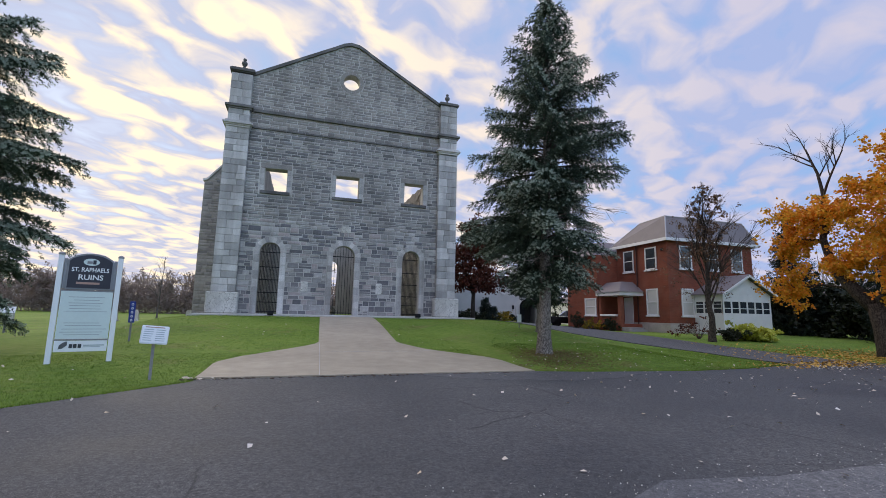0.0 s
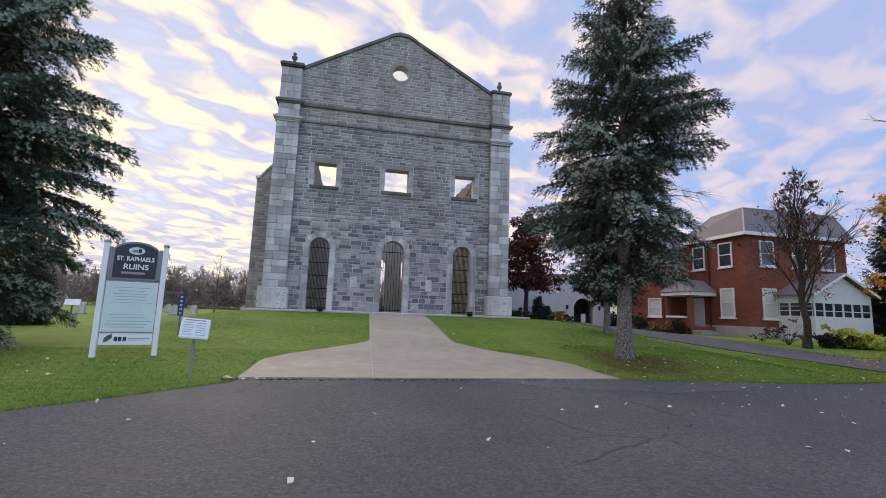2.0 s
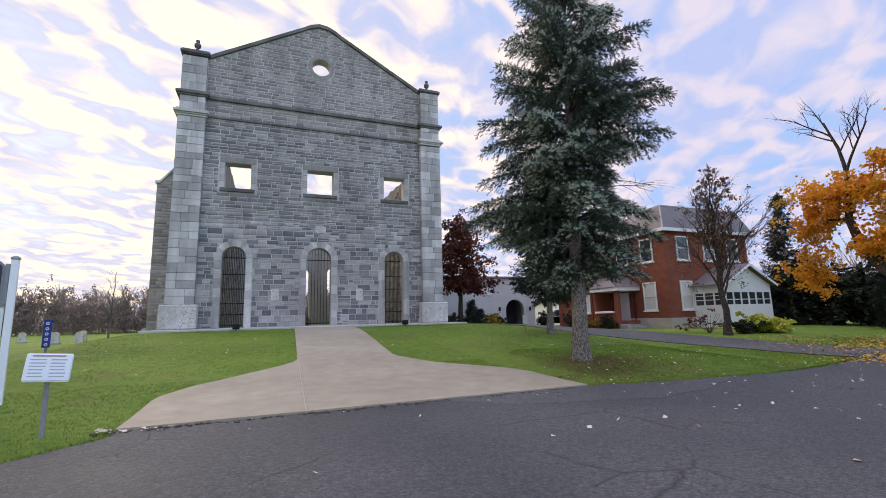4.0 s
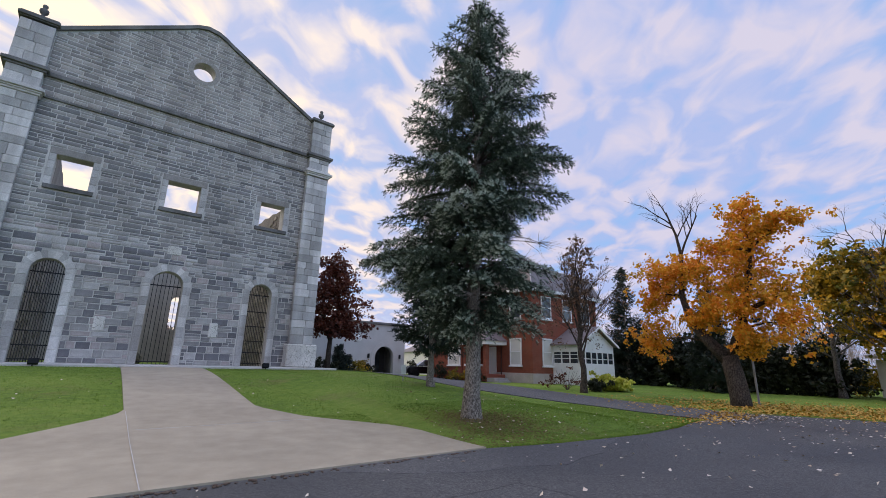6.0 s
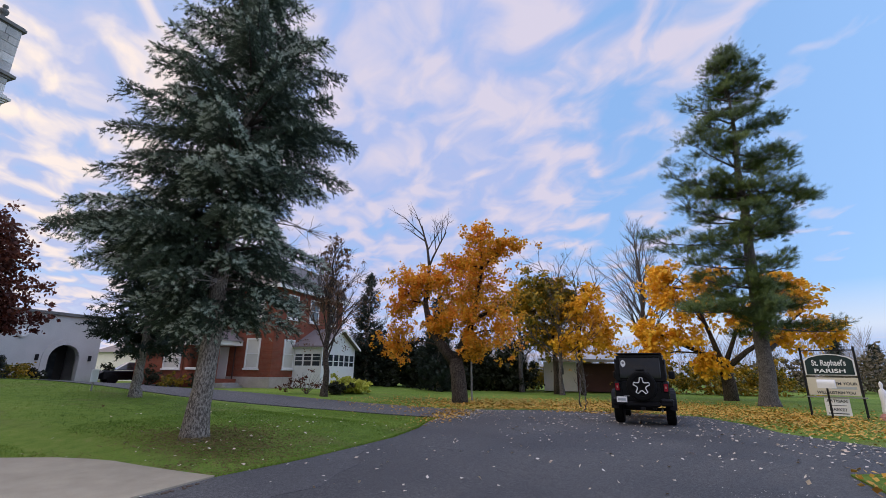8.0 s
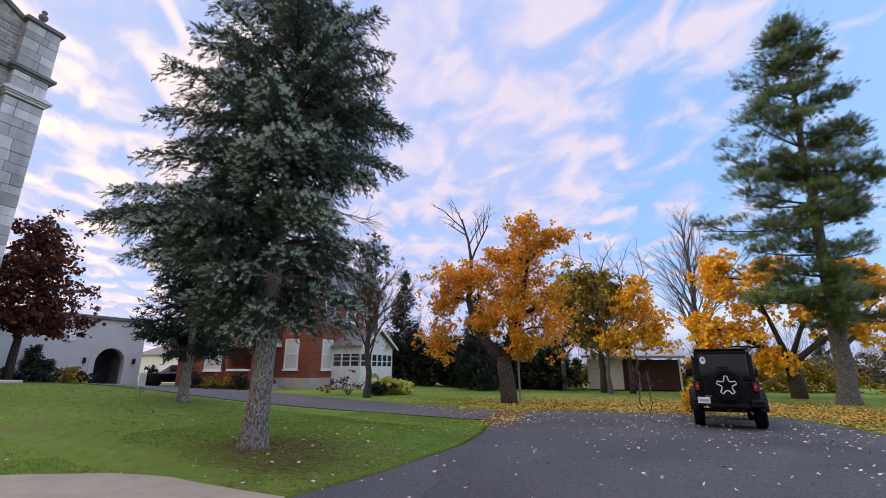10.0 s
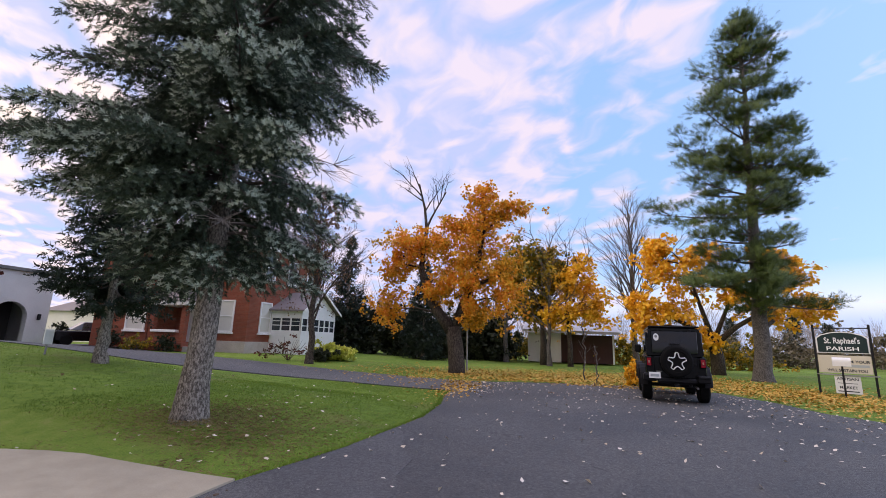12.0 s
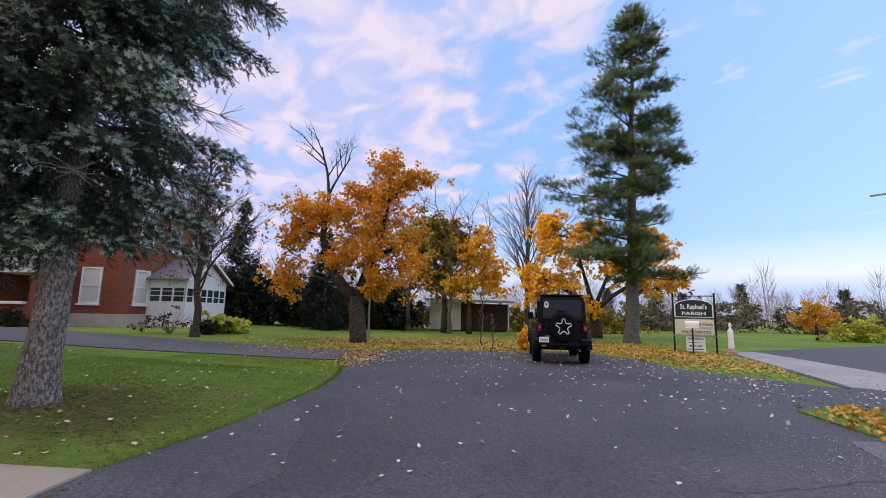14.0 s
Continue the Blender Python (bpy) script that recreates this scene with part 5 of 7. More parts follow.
broad_tree("maple", 35.9, 9.05, [([(0, 0, -0.2), (0, 0, 1.5), (0.1, 0.1, 4.5), (0, 0, 8)], 0.3, 0.06)],
           [(0, 0.5, 8.0, 1.5, 1.0), (0, 1.6, 6.0, 1.6, 1.5), (0, -0.5, 6.0, 1.5, 1.5), (0.3, 0.9, 4.3, 1.4, 1.2), (0, -0.9, 7.2, 1.2, 1.0), (0, 2.2, 7.0, 1.1, 1.0)], 1500, 0.25, M_LEAF_OLIVE, "tall maple turning from dark green to yellow", 43,
           bare_tips=(((0, 0, 7.5), (0, 0.2, 1), 2.8, 0.05), ((0, 0, 7.2), (0, -0.5, 1), 2.6, 0.05)))
broad_tree("maple", 35.0, 7.2, [([(0, 0, -0.2), (0, 0, 1.4), (0, 0.1, 3.2), (0, -0.3, 6.4)], 0.22, 0.05)],
           [(0, 0.2, 3.8, 1.6, 1.1), (0, -1.4, 5.1, 1.2, 1.3), (0, -1.7, 3.8, 1.0, 1.0), (0, 1.1, 3.6, 1.0, 0.8), (0, 0.0, 5.6, 1.2, 1.0), (0, -0.6, 7.0, 1.1, 0.9)], 1000, 0.22, M_LEAF_YELLOW, "small maple in bright yellow leaf with a thin bare top", 44,
           bare_tips=(((0, -0.2, 5.8), (0, 0.3, 1), 3.2, 0.05), ((0, -0.2, 5.4), (0, -0.4, 1), 3.2, 0.05), ((0, 0, 5.0), (0, 0.7, 1), 2.8, 0.04)))
broad_tree("maple", 33.2, -1.4, [([(0, 0, -0.2), (0, 0, 1.0), (0, 0.1, 1.9)], 0.42, 0.32), ([(0, 0.1, 1.8), (0, 1.2, 2.8), (0, 2.4, 3.4), (0, 3.9, 4.2)], 0.22, 0.05), ([(0, 0.1, 1.8), (0, -1.2, 2.9), (0, -2.6, 3.8), (0, -4.4, 5.2)], 0.2, 0.05), ([(0, 0.1, 1.8), (0.2, 0.6, 4.0), (0, 1.4, 6.8)], 0.2, 0.05), ([(0, 0.1, 2.0), (0.2, -0.9, 4.2), (0, -2.2, 6.4)], 0.16, 0.04)],
           [(0, 3.2, 6.9, 1.1, 1.2), (0, 4.1, 4.2, 0.9, 0.9), (-0.3, 2.5, 3.7, 1.3, 0.8), (-0.4, 1.0, 2.1, 0.9, 0.5), (0, 2.9, 8.1, 0.9, 0.7), (0, 1.5, 5.7, 1.3, 1.0), (0, -1.3, 4.9, 1.2, 0.8), (0, -4.4, 6.0, 1.2, 0.9), (0, -5.3, 4.1, 0.9, 0.9), (-0.3, -3.0, 3.7, 1.0, 0.7), (0, -3.3, 7.0, 0.9, 0.7), (0, 0.6, 7.4, 1.0, 0.8), (0, 4.0, 2.7, 0.8, 0.6)],
           1000, 0.23, M_LEAF_YELLOW, "spreading maple in golden leaf behind the pine", 45)
broad_tree("copper_maple", 14.0, 35.0, [([(0, 0, -0.2), (0, 0, 1.2), (0.05, 0, 2.2)], 0.2, 0.15), ([(0, 0, 2.0), (0.4, 0, 4), (0.2, 0, 7)], 0.12, 0.03), ([(0, 0, 2.0), (-0.6, 0, 3.6), (-0.8, 0, 5.5)], 0.1, 0.03)],
           [(0, 0, 7.2, 1.1, 1.0), (0.4, 0.2, 5.9, 1.6, 1.0), (-0.8, 0, 5.4, 1.5, 1.0), (0.8, 0, 4.4, 1.7, 0.9), (-0.9, 0.2, 3.8, 1.6, 0.9), (0.9, 0, 3.0, 1.5, 0.8), (-0.3, -0.3, 2.9, 1.5, 0.6)], 1500, 0.2, M_LEAF_RED, "dense dark copper-red maple beside the church", 46)
bare_tree("bare_tree", 21.4, 19.4, 8.3, 0.17, "slender tree almost bare of leaves before the house", 51, 0.36, kids=7, leaves_on=(M_LEAF_BROWN, 210, 0.085), upright=1.5, bark=M_BARK)
bare_tree("bare_tree", 37.1, 2.6, 12.8, 0.24, "tall leafless tree behind the parked vehicle", 52, 0.34, depth=3, kids=5, upright=1.7)
bare_tree("bare_tree", 38, 12.0, 9.5, 0.2, "leafless tree behind the maples", 53, depth=3, kids=4)
bare_tree("bare_tree", 34.5, 8.6, 8.6, 0.16, "leafless pinkish tree above the yellow maple", 54, depth=3, kids=5, leaves_on=(M_LEAF_ORANGE, 14, 0.1))


# ---- red-brick house ----
def sash_window(parent, x, y, z, w, h, face, blind=0.0, name="window"):
    """A two-sash window set in a wall; face: W looks to -x, S looks to -y."""
    win = empty(name, x, y, z, -90 if face == "W" else 0)
    win.parent = parent
    bm = bmesh.new()
    f = 0.09
    for a in ((-w / 2 - f, -0.07, -f, -w / 2, 0.03, h + f), (w / 2, -0.07, -f, w / 2 + f, 0.03, h + f), (-w / 2, -0.07, h, w / 2, 0.03, h + f), (-w / 2, -0.07, -f, w / 2, 0.03, 0), (-w / 2, -0.05, h * 0.48, w / 2, 0.02, h * 0.48 + 0.06)):
        box(bm, *a)
    part("frame", bm, M_WHITE, win, "white painted frame")
    part("sill", boxed(-w / 2 - 0.16, -0.13, -f - 0.1, w / 2 + 0.16, 0.03, -f - 0.002, 0.01), M_WHITE, win)
    for z0, z1 in ((0, h * 0.48), (h * 0.48 + 0.06, h)):
        part("pane", boxed(-w / 2, -0.02, z0, w / 2, -0.012, z1), M_GLASS if not blind else M_BLIND, win)
    return win


def build_house():
    HX, HY, HZ = 25.4, 26.2, 0.25
    house = tagged(empty("brick_house", HX, HY, HZ), "two-storey red brick house with white sash windows and grey mansard roof", "house")
    h = 6.8
    D = 5.3
    part("wall", boxed(0, 0, 0.75, 8.2, D, h), M_BRICK, house, "red brick main walls")
    part("foundation", boxed(-0.04, -0.04, -0.4, 8.24, D + 0.04, 0.748, 0.01), M_FOUNDATION, house, "pale parged foundation")
    part("wall", boxed(-2.0, D + 0.002, 0.2, 6.0, 9.5, h - 0.7), M_BRICK, house, "brick wing behind the porch")
    bm = bmesh.new()
    lo = [(-0.35, -0.35, h), (8.55, -0.35, h), (8.55, D + 0.35, h), (-0.35, D + 0.35, h)]
    hi = [(0.35, 0.35, h + 1.75), (7.85, 0.35, h + 1.75), (7.4, 3.4, h + 1.75), (0.8, 3.4, h + 1.75)]
    top = [(2.4, 1.4, h + 2.0), (5.8, 1.4, h + 2.0), (5.8, 2.6, h + 2.0), (2.4, 2.6, h + 2.0)]
    rings = [[bm.verts.new(c) for c in r] for r in (lo, hi, top)]
    for a, b in zip(rings, rings[1:]):
        for k in range(4):
            bm.faces.new((a[k], a[(k + 1) % 4], b[(k + 1) % 4], b[k]))
    bm.faces.new(rings[2])
    bm.faces.new(rings[0][::-1])
    roof = part("roof", bm, M_ROOF, house, "brownish grey metal mansard roof")
    bm = bmesh.new()
    for a, b in zip(lo, hi):
        tube(bm, [a, b], [0.05, 0.05], 6)
    for k in range(4):
        tube(bm, [hi[k], hi[(k + 1) % 4]], [0.05, 0.05], 6)
    part("ridge_cap", bm, M_TIN, roof, "pale metal hip caps")
    bm = bmesh.new()
    for a in ((-0.4, -0.4, h - 0.2, 8.6, -0.3, h + 0.02), (-0.4, -0.298, h - 0.2, -0.3, D + 0.4, h + 0.02), (8.5, -0.298, h - 0.2, 8.6, D + 0.4, h + 0.02), (-0.298, -0.298, h - 0.12, 8.498, D + 0.35, h - 0.04)):
        box(bm, *a)
    part("eave", bm, M_WHITE, house, "white eaves and gutter")
    bm = bmesh.new()
    lo2 = [(-2.3, D, h - 0.7), (6.3, D, h - 0.7), (6.3, 9.8, h - 0.7), (-2.3, 9.8, h - 0.7)]
    hi2 = [(-0.9, D + 1.2, h + 0.6), (5.0, D + 1.2, h + 0.6), (5.0, 8.6, h + 0.6), (-0.9, 8.6, h + 0.6)]
    ra, rb = [bm.verts.new(c) for c in lo2], [bm.verts.new(c) for c in hi2]
    for k in range(4):
        bm.faces.new((ra[k], ra[(k + 1) % 4], rb[(k + 1) % 4], rb[k]))
    bm.faces.new(rb)
    bm.faces.new(ra[::-1])
    part("roof", bm, M_ROOF, house)
    # windows
    sash_window(house, 0, 1.55, 1.37, 0.95, 1.78, "W", 1)
    sash_window(house, 0, 1.55, 4.75, 0.95, 1.5, "W")
    sash_window(house, 0, 3.9, 4.75, 0.95, 1.5, "W")
    sash_window(house, 1.65, 0, 1.37, 0.95, 1.78, "S", 1)
    sash_window(house, 1.65, 0, 4.75, 0.95, 1.5, "S")
    sash_window(house, 4.2, 0, 4.75, 0.95, 1.5, "S")
    sash_window(house, 6.6, 0, 4.75, 0.95, 1.5, "S")
    part("downspout", tube(bmesh.new(), [(-0.06, 3.0, h - 0.15), (-0.06, 3.0, 0.3)], [0.045, 0.045], 8), M_BROWN, house, "brown downspout")
    part("lamp", boxed(-0.16, 0.3, 5.95, -0.003, 0.48, 6.1, 0.02), M_DARK, house)
    # porch
    porch = empty("porch", -2.0, 2.65, 0.1)
    porch.parent = house
    part("floor", boxed(0, 0, 0, 1.99, 2.64, 0.5, 0.02), M_BRICK, porch)
    part("roof", porch_roof(), M_ROOF, porch)
    part("fascia", boxed(-0.2, -0.2, 2.62, 1.99, 2.64, 2.9, 0.01), M_WHITE, porch, "white porch fascia")
    for x, y in ((0.05, 0.05), (0.05, 2.3)):
        part("post", boxed(x, y, 0.5, x + 0.3, y + 0.3, 2.62), M_BRICK, porch)
    part("parapet", boxed(0.06, 0.36, 0.5, 0.28, 2.29, 1.05), M_BRICK, porch)
    part("flower_box", boxed(-0.1, 0.5, 1.05, 0.3, 2.3, 1.2, 0.02), M_WHITE, porch, "white flower box")
    part("door", boxed(1.92, 0.9, 0.5, 1.985, 1.85, 2.55), M_WHITE, porch, "pale storm door")
    steps = tagged(empty("steps", HX + 0.4, HY + 1.9, 0.1), "grey concrete steps down from the porch", "steps")
    for k in range(3):
        part("step", boxed(-2.3 - 0.0, -0.3 * k, -0.2, -0.9, 0.9 - 0.0 if k == 0 else -0.3 * (k - 1) - 0.002, 0.52 - 0.17 * k, 0.015), M_CONCRETE, steps)
    sash_window(house, -2.0, 6.2, 1.3, 1.3, 1.2, "W", 1)
    # white sunroom to the south
    room = empty("sunroom", 2.25, -2.3, -0.2)
    room.parent = house
    part("wall", boxed(0, 0, 0, 4.4, 2.29, 1.72), M_WHITE, room, "white boarded walls")
    part("wall", boxed(0, 0, 2.5, 4.4, 2.29, 3.0), M_WHITE, room)
    for k in range(4):
        a = 0.04 + 0.71 * k
        part("mullion", boxed(0, a, 1.72, 0.1, a + 0.1, 2.5), M_WHITE, room)
        if k < 3:
            part("pane", boxed(0.04, a + 0.1, 1.72, 0.05, a + 0.71, 2.5), M_GLASS, room)
            part("glazing_bar", boxed(0.02, a + 0.1, 2.02, 0.07, a + 0.71, 2.07), M_WHITE, room)
            part("glazing_bar", boxed(0.02, a + 0.1, 2.3, 0.07, a + 0.71, 2.34), M_WHITE, room)
    for k in range(7):
        a = 0.0 + 0.715 * k
        part("mullion", boxed(a, 0, 1.72, a + 0.11, 0.1, 2.5), M_WHITE, room)
        if k < 6:
            part("pane", boxed(a + 0.11, 0.04, 1.72, a + 0.715, 0.05, 2.5), M_GLASS, room)
            part("glazing_bar", boxed(a + 0.11, 0.02, 2.02, a + 0.715, 0.07, 2.07), M_WHITE, room)
    bm = bmesh.new()
    for (xa, za), (xb, zb) in (((-0.3, 2.95), (2.2, 4.3)), ((2.2, 4.3), (4.7, 2.95))):
        q = [(xa, za), (xb, zb), (xb, zb + 0.1), (xa, za + 0.1)]
        vf, vb = [bm.verts.new((x, -0.3, z)) for x, z in q], [bm.verts.new((x, 2.29, z)) for x, z in q]
        bm.faces.new(vf)
        bm.faces.new(vb[::-1])
        for i in range(4):
            bm.faces.new((vf[i], vf[(i + 1) % 4], vb[(i + 1) % 4], vb[i]))
    part("roof", bm, M_ROOF, room, "grey gabled sunroom roof")
    part("gable", slab([(0, 3.002), (4.4, 3.002), (2.2, 4.2)], [], 0.0, 0.12), M_WHITE, room, "white boarded gable")
    bm = bmesh.new()
    for (xa, za), (xb, zb) in (((-0.32, 2.86), (2.2, 4.22)), ((2.2, 4.22), (4.72, 2.86))):
        q = [(xa, za), (xb, zb), (xb, zb + 0.16), (xa, za + 0.16)]
        vf, vb = [bm.verts.new((x, -0.34, z)) for x, z in q], [bm.verts.new((x, -0.303, z)) for x, z in q]
        bm.faces.new(vf)
        bm.faces.new(vb[::-1])
        for i in range(4):
            bm.faces.new((vf[i], vf[(i + 1) % 4], vb[(i + 1) % 4], vb[i]))
    part("bargeboard", bm, M_WHITE, room)
    return house


def porch_roof():
    bm = bmesh.new()
    v = [bm.verts.new(c) for c in ((-0.3, -0.3, 2.9), (1.98, -0.3, 2.9), (1.98, 2.64, 2.9), (-0.3, 2.64, 2.9), (0.9, 0.9, 3.75), (1.98, 0.9, 3.75), (1.98, 2.64, 3.75), (0.9, 2.64, 3.75))]
    for f in ((0, 1, 5, 4), (1, 2, 6, 5), (2, 3, 7, 6), (3, 0, 4, 7), (4, 5, 6, 7), (3, 2, 1, 0)):
        bm.faces.new([v[i] for i in f])
    return bm


build_house()


def build_hall():
    """The low stuccoed hall beyond the church, with an arched entrance."""
    hall = tagged(empty("parish_hall", 0, 42, 0), "low grey stucco hall with a dark arched entrance and flat roof", "hall")
    wall = slab([(9.5, 0.2), (25.1, 0.2), (25.1, 5.0), (9.5, 5.0)], [arch(22.8, 1.0, 0.45, 3.0)], 0, 0.35)
    part("front_wall", wall, M_STUCCO, hall, "smooth grey stucco front")
    part("side_wall", boxed(24.75, 0.352, 0.2, 25.1, 10, 5.0), M_STUCCO, hall)
    part("side_wall", boxed(9.5, 0.352, 0.2, 9.85, 10, 5.0), M_STUCCO, hall)
    part("back_wall", boxed(9.852, 9.65, 0.2, 24.748, 10, 5.0), M_STUCCO, hall)
    part("roof", boxed(9.3, -0.2, 5.002, 25.3, 10.2, 5.22, 0.02), M_CORNICE, hall, "dark flat roof edge")
    for k in range(15):
        part("arch_stone", wedge(22.8, 2.0, 1.003, 1.4, math.pi * k / 15, math.pi * (k + 0.99) / 15, -0.06, 0.1), M_STUCCO, hall)
    for a, b in ((21.4, 21.797), (23.803, 24.2)):
        part("arch_jamb", boxed(a, -0.06, 0.4, b, 0.1, 2.0), M_STUCCO, hall)
    # near-black back wall: the dimness behind the arch is put into its colour
    part("porch_back_shade", boxed(21.5, 2.0, 0.4, 24.1, 2.1, 3.4), M_DARK, hall)
    for x in (22.15, 22.85):
        part("door", boxed(x, 1.9, 0.45, x + 0.6, 1.98, 2.5, 0.02), M_GLASS, hall, "dark glazed door")
        part("door_frame", boxed(x - 0.06, 1.88, 0.45, x - 0.002, 1.99, 2.56), M_WHITE, hall)
    for x in (21.1, 24.5):
        part("wall_lamp", boxed(x - 0.09, -0.16, 1.9, x + 0.09, -0.003, 2.3, 0.03), M_IRON, hall)
    part("vent", lathe(bmesh.new(), [(0.28, 0), (0.3, 0.1), (0.2, 0.16)], 14, Matrix.Translation((20.0, -0.01, 3.6)) @ pose(0, 0, 0, 90)), M_WHITE, hall)
    # small white garage seen past the hall
    shed = tagged(empty("garage", 34.5, 46, 0), "small white garage with grey roof behind the drive", "garage")
    part("wall", boxed(-3, 0, 0.1, 3, 6, 2.9), M_WHITE, shed)
    bm = bmesh.new()
    v = [bm.verts.new(c) for c in ((-3.3, -0.3, 2.9), (3.3, -0.3, 2.9), (3.3, 6.3, 2.9), (-3.3, 6.3, 2.9), (-1, 2, 4.6), (1, 2, 4.6))]
    for f in ((0, 1, 5, 4), (1, 2, 5), (2, 3, 4, 5), (3, 0, 4), (3, 2, 1, 0)):
        bm.faces.new([v[i] for i in f])
    part("roof", bm, M_ROOF, shed)
    part("garage_door", boxed(-2.2, -0.05, 0.1, 1.0, -0.002, 2.3, 0.01), M_STUCCO, shed)


build_hall()


def build_outbuilding():
    b = tagged(empty("outbuilding", 39.5, 4.6, 0.1), "low pale outbuilding with open dark bay and metal roof", "outbuilding")
    part("wall", boxed(0, 3.2, 0, 4, 5.8, 2.3), M_STUCCO, b, "pale plastered wall")
    # the shade inside the open bay is given as a solid dark wall
    part("wall", boxed(0.6, -0.8, 0, 4, 3.198, 2.2), M_BROWN, b, "dark wall standing in for the shade of the open bay")
    part("window", boxed(-0.03, 4.2, 1.3, -0.002, 4.6, 1.8), M_DARK, b)
    bm = bmesh.new()
    v = [bm.verts.new(c) for c in ((-0.5, -1.2, 2.25), (-0.5, 6.2, 2.35), (4.4, 6.2, 3.5), (4.4, -1.2, 3.4), (-0.5, -1.2, 2.45), (-0.5, 6.2, 2.55), (4.4, 6.2, 3.7), (4.4, -1.2, 3.6))]
    for f in ((0, 1, 2, 3), (4, 7, 6, 5), (0, 4, 5, 1), (1, 5, 6, 2), (2, 6, 7, 3), (3, 7, 4, 0)):
        bm.faces.new([v[i] for i in f])
    part("roof", bm, M_TIN, b, "pale metal roof")
    part("post", boxed(0, -0.8, 0, 0.12, -0.68, 2.25), M_WHITE, b)


build_outbuilding()


# ---- signs ----
def lettering(words, size, mat, parent, x, y, z, wide=None, name="lettering"):
    """Raised words facing -y, centred on x."""
    c = bpy.data.curves.new("words", "FONT")
    c.body, c.size, c.align_x, c.align_y, c.extrude, c.offset = words, size, "CENTER", "CENTER", 0.003, size * 0.018
    ob = bpy.data.objects.new("words", c)
    me = bpy.data.meshes.new_from_object(ob)
    bpy.data.objects.remove(ob)
    me.materials.clear()
    me.materials.append(mat)
    xs = [v.co.x for v in me.vertices]
    s = wide / (max(xs) - min(xs)) if wide else 1.0
    for v in me.vertices:
        v.co = Vector((v.co.x * s, -v.co.z, v.co.y))
    made = new(name, me)
    made.parent = parent
    made.matrix_basis = pose(x, y, z)
    return made


def bars(parent, rows, y, mat, rng, name="text_line"):
    """Lines of print too small to read, as (x0, x1, z, height)."""
    for x0, x1, z, h in rows:
        part(name, boxed(x0, y - 0.002, z, x1, y, z + h), mat, parent)


def build_ruins_sign():
    rng = random.Random(2)
    turn = math.degrees(math.atan2(0.36, 1.11))
    s = tagged(empty("information_sign", -4.25, 13.72, ground_z(-4.2, 13.7) - 0.02, turn), "tall white-framed information sign with dark arched header", "sign")
    for x in (-0.62, 0.62):
        post = part("post", boxed(x - 0.06, -0.06, -0.1, x + 0.06, 0.06, 2.5, 0.008), M_WHITE_PLASTIC, s, "white square post")
        part("cap", lathe(bmesh.new(), [(0.1, 2.502), (0.1, 2.53), (0.05, 2.56), (0.01, 2.57)], 4, pose(x, 0, 0, 0, 0, 45)), M_GREY, post)
    head = [(-0.45, 1.74), (0.45, 1.74), (0.45, 2.36)] + [(0.45 * math.cos(a), 2.36 + 0.17 * math.sin(a) ** 1.4) for a in (math.pi * k / 12 for k in range(1, 12))] + [(-0.45, 2.36)]
    big = [(-0.485, 1.705), (0.485, 1.705), (0.485, 2.38)] + [(0.485 * math.cos(a), 2.38 + 0.19 * math.sin(a) ** 1.4) for a in (math.pi * k / 12 for k in range(1, 12))] + [(-0.485, 2.38)]
    part("header_frame", slab(big, [], -0.028, 0.03), M_GREY, s, "grey header moulding")
    header = part("header", slab(head, [], -0.04, -0.03), M_NAVY, s, "dark arched header panel")
    part("emblem", lathe(bmesh.new(), [(0.17, 0), (0.17, 0.006)], 24, pose(0, -0.041, 2.36, 90) @ Matrix.Diagonal((1, 0.5, 1, 1))), M_PANEL, header, "pale oval emblem")
    part("emblem_shape", boxed(-0.09, -0.05, 2.32, 0.02, -0.048, 2.38), M_GREY, header)
    part("emblem_shape", boxed(0.03, -0.05, 2.31, 0.10, -0.048, 2.41), M_NAVY, header)
    lettering("ST. RAPHAELS", 0.14, M_LETTER, header, 0, -0.044, 2.17, 0.78)
    lettering("RUINS", 0.17, M_LETTER, header, 0.02, -0.044, 1.99, 0.52)
    part("stripe", boxed(-0.27, -0.046, 1.83, 0.22, -0.042, 1.88), M_TAN, header)
    for x in (-0.52, 0.52):
        part("bracket", boxed(x - 0.035, -0.03, 1.72, x + 0.035, 0.03, 2.42, 0.005), M_GREY, s)
    main = part("text_panel", boxed(-0.54, -0.035, 0.56, 0.54, 0.0, 1.66, 0.004), M_PANEL, s, "pale green text panel")
    part("panel_rail", boxed(-0.55, -0.04, 1.662, 0.55, 0.02, 1.69), M_GREY, s)
    part("panel_rail", boxed(-0.55, -0.04, 0.525, 0.55, 0.02, 0.555), M_GREY, s)
    rows = [(-0.26 - 0.12 * rng.random(), 0.26 + 0.12 * rng.random(), z, 0.014) for z in (1.52, 1.45, 1.38, 1.32, 1.25)] + [(-0.45, 0.45, 1.19, 0.01)] + [(-0.3 - 0.18 * rng.random(), 0.3 + 0.18 * rng.random(), z, 0.014) for z in (0.92, 0.86, 0.78, 0.71, 0.65)]
    bars(main, rows, -0.037, M_INK_SOFT, rng)
    low = part("logo_panel", boxed(-0.54, -0.035, 0.27, 0.54, 0.0, 0.52, 0.004), M_WHITE_PLASTIC, s, "white panel with a leaf mark")
    bm = bmesh.new()
    vs = [bm.verts.new((-0.45 + 0.17 * u, -0.039, 0.33 + 0.18 * w)) for u, w in ((0, 0), (0.5, 0.1), (1.0, 0.5), (1.0, 1.0), (0.5, 0.85), (0.1, 0.5))]
    bm.faces.new(vs)
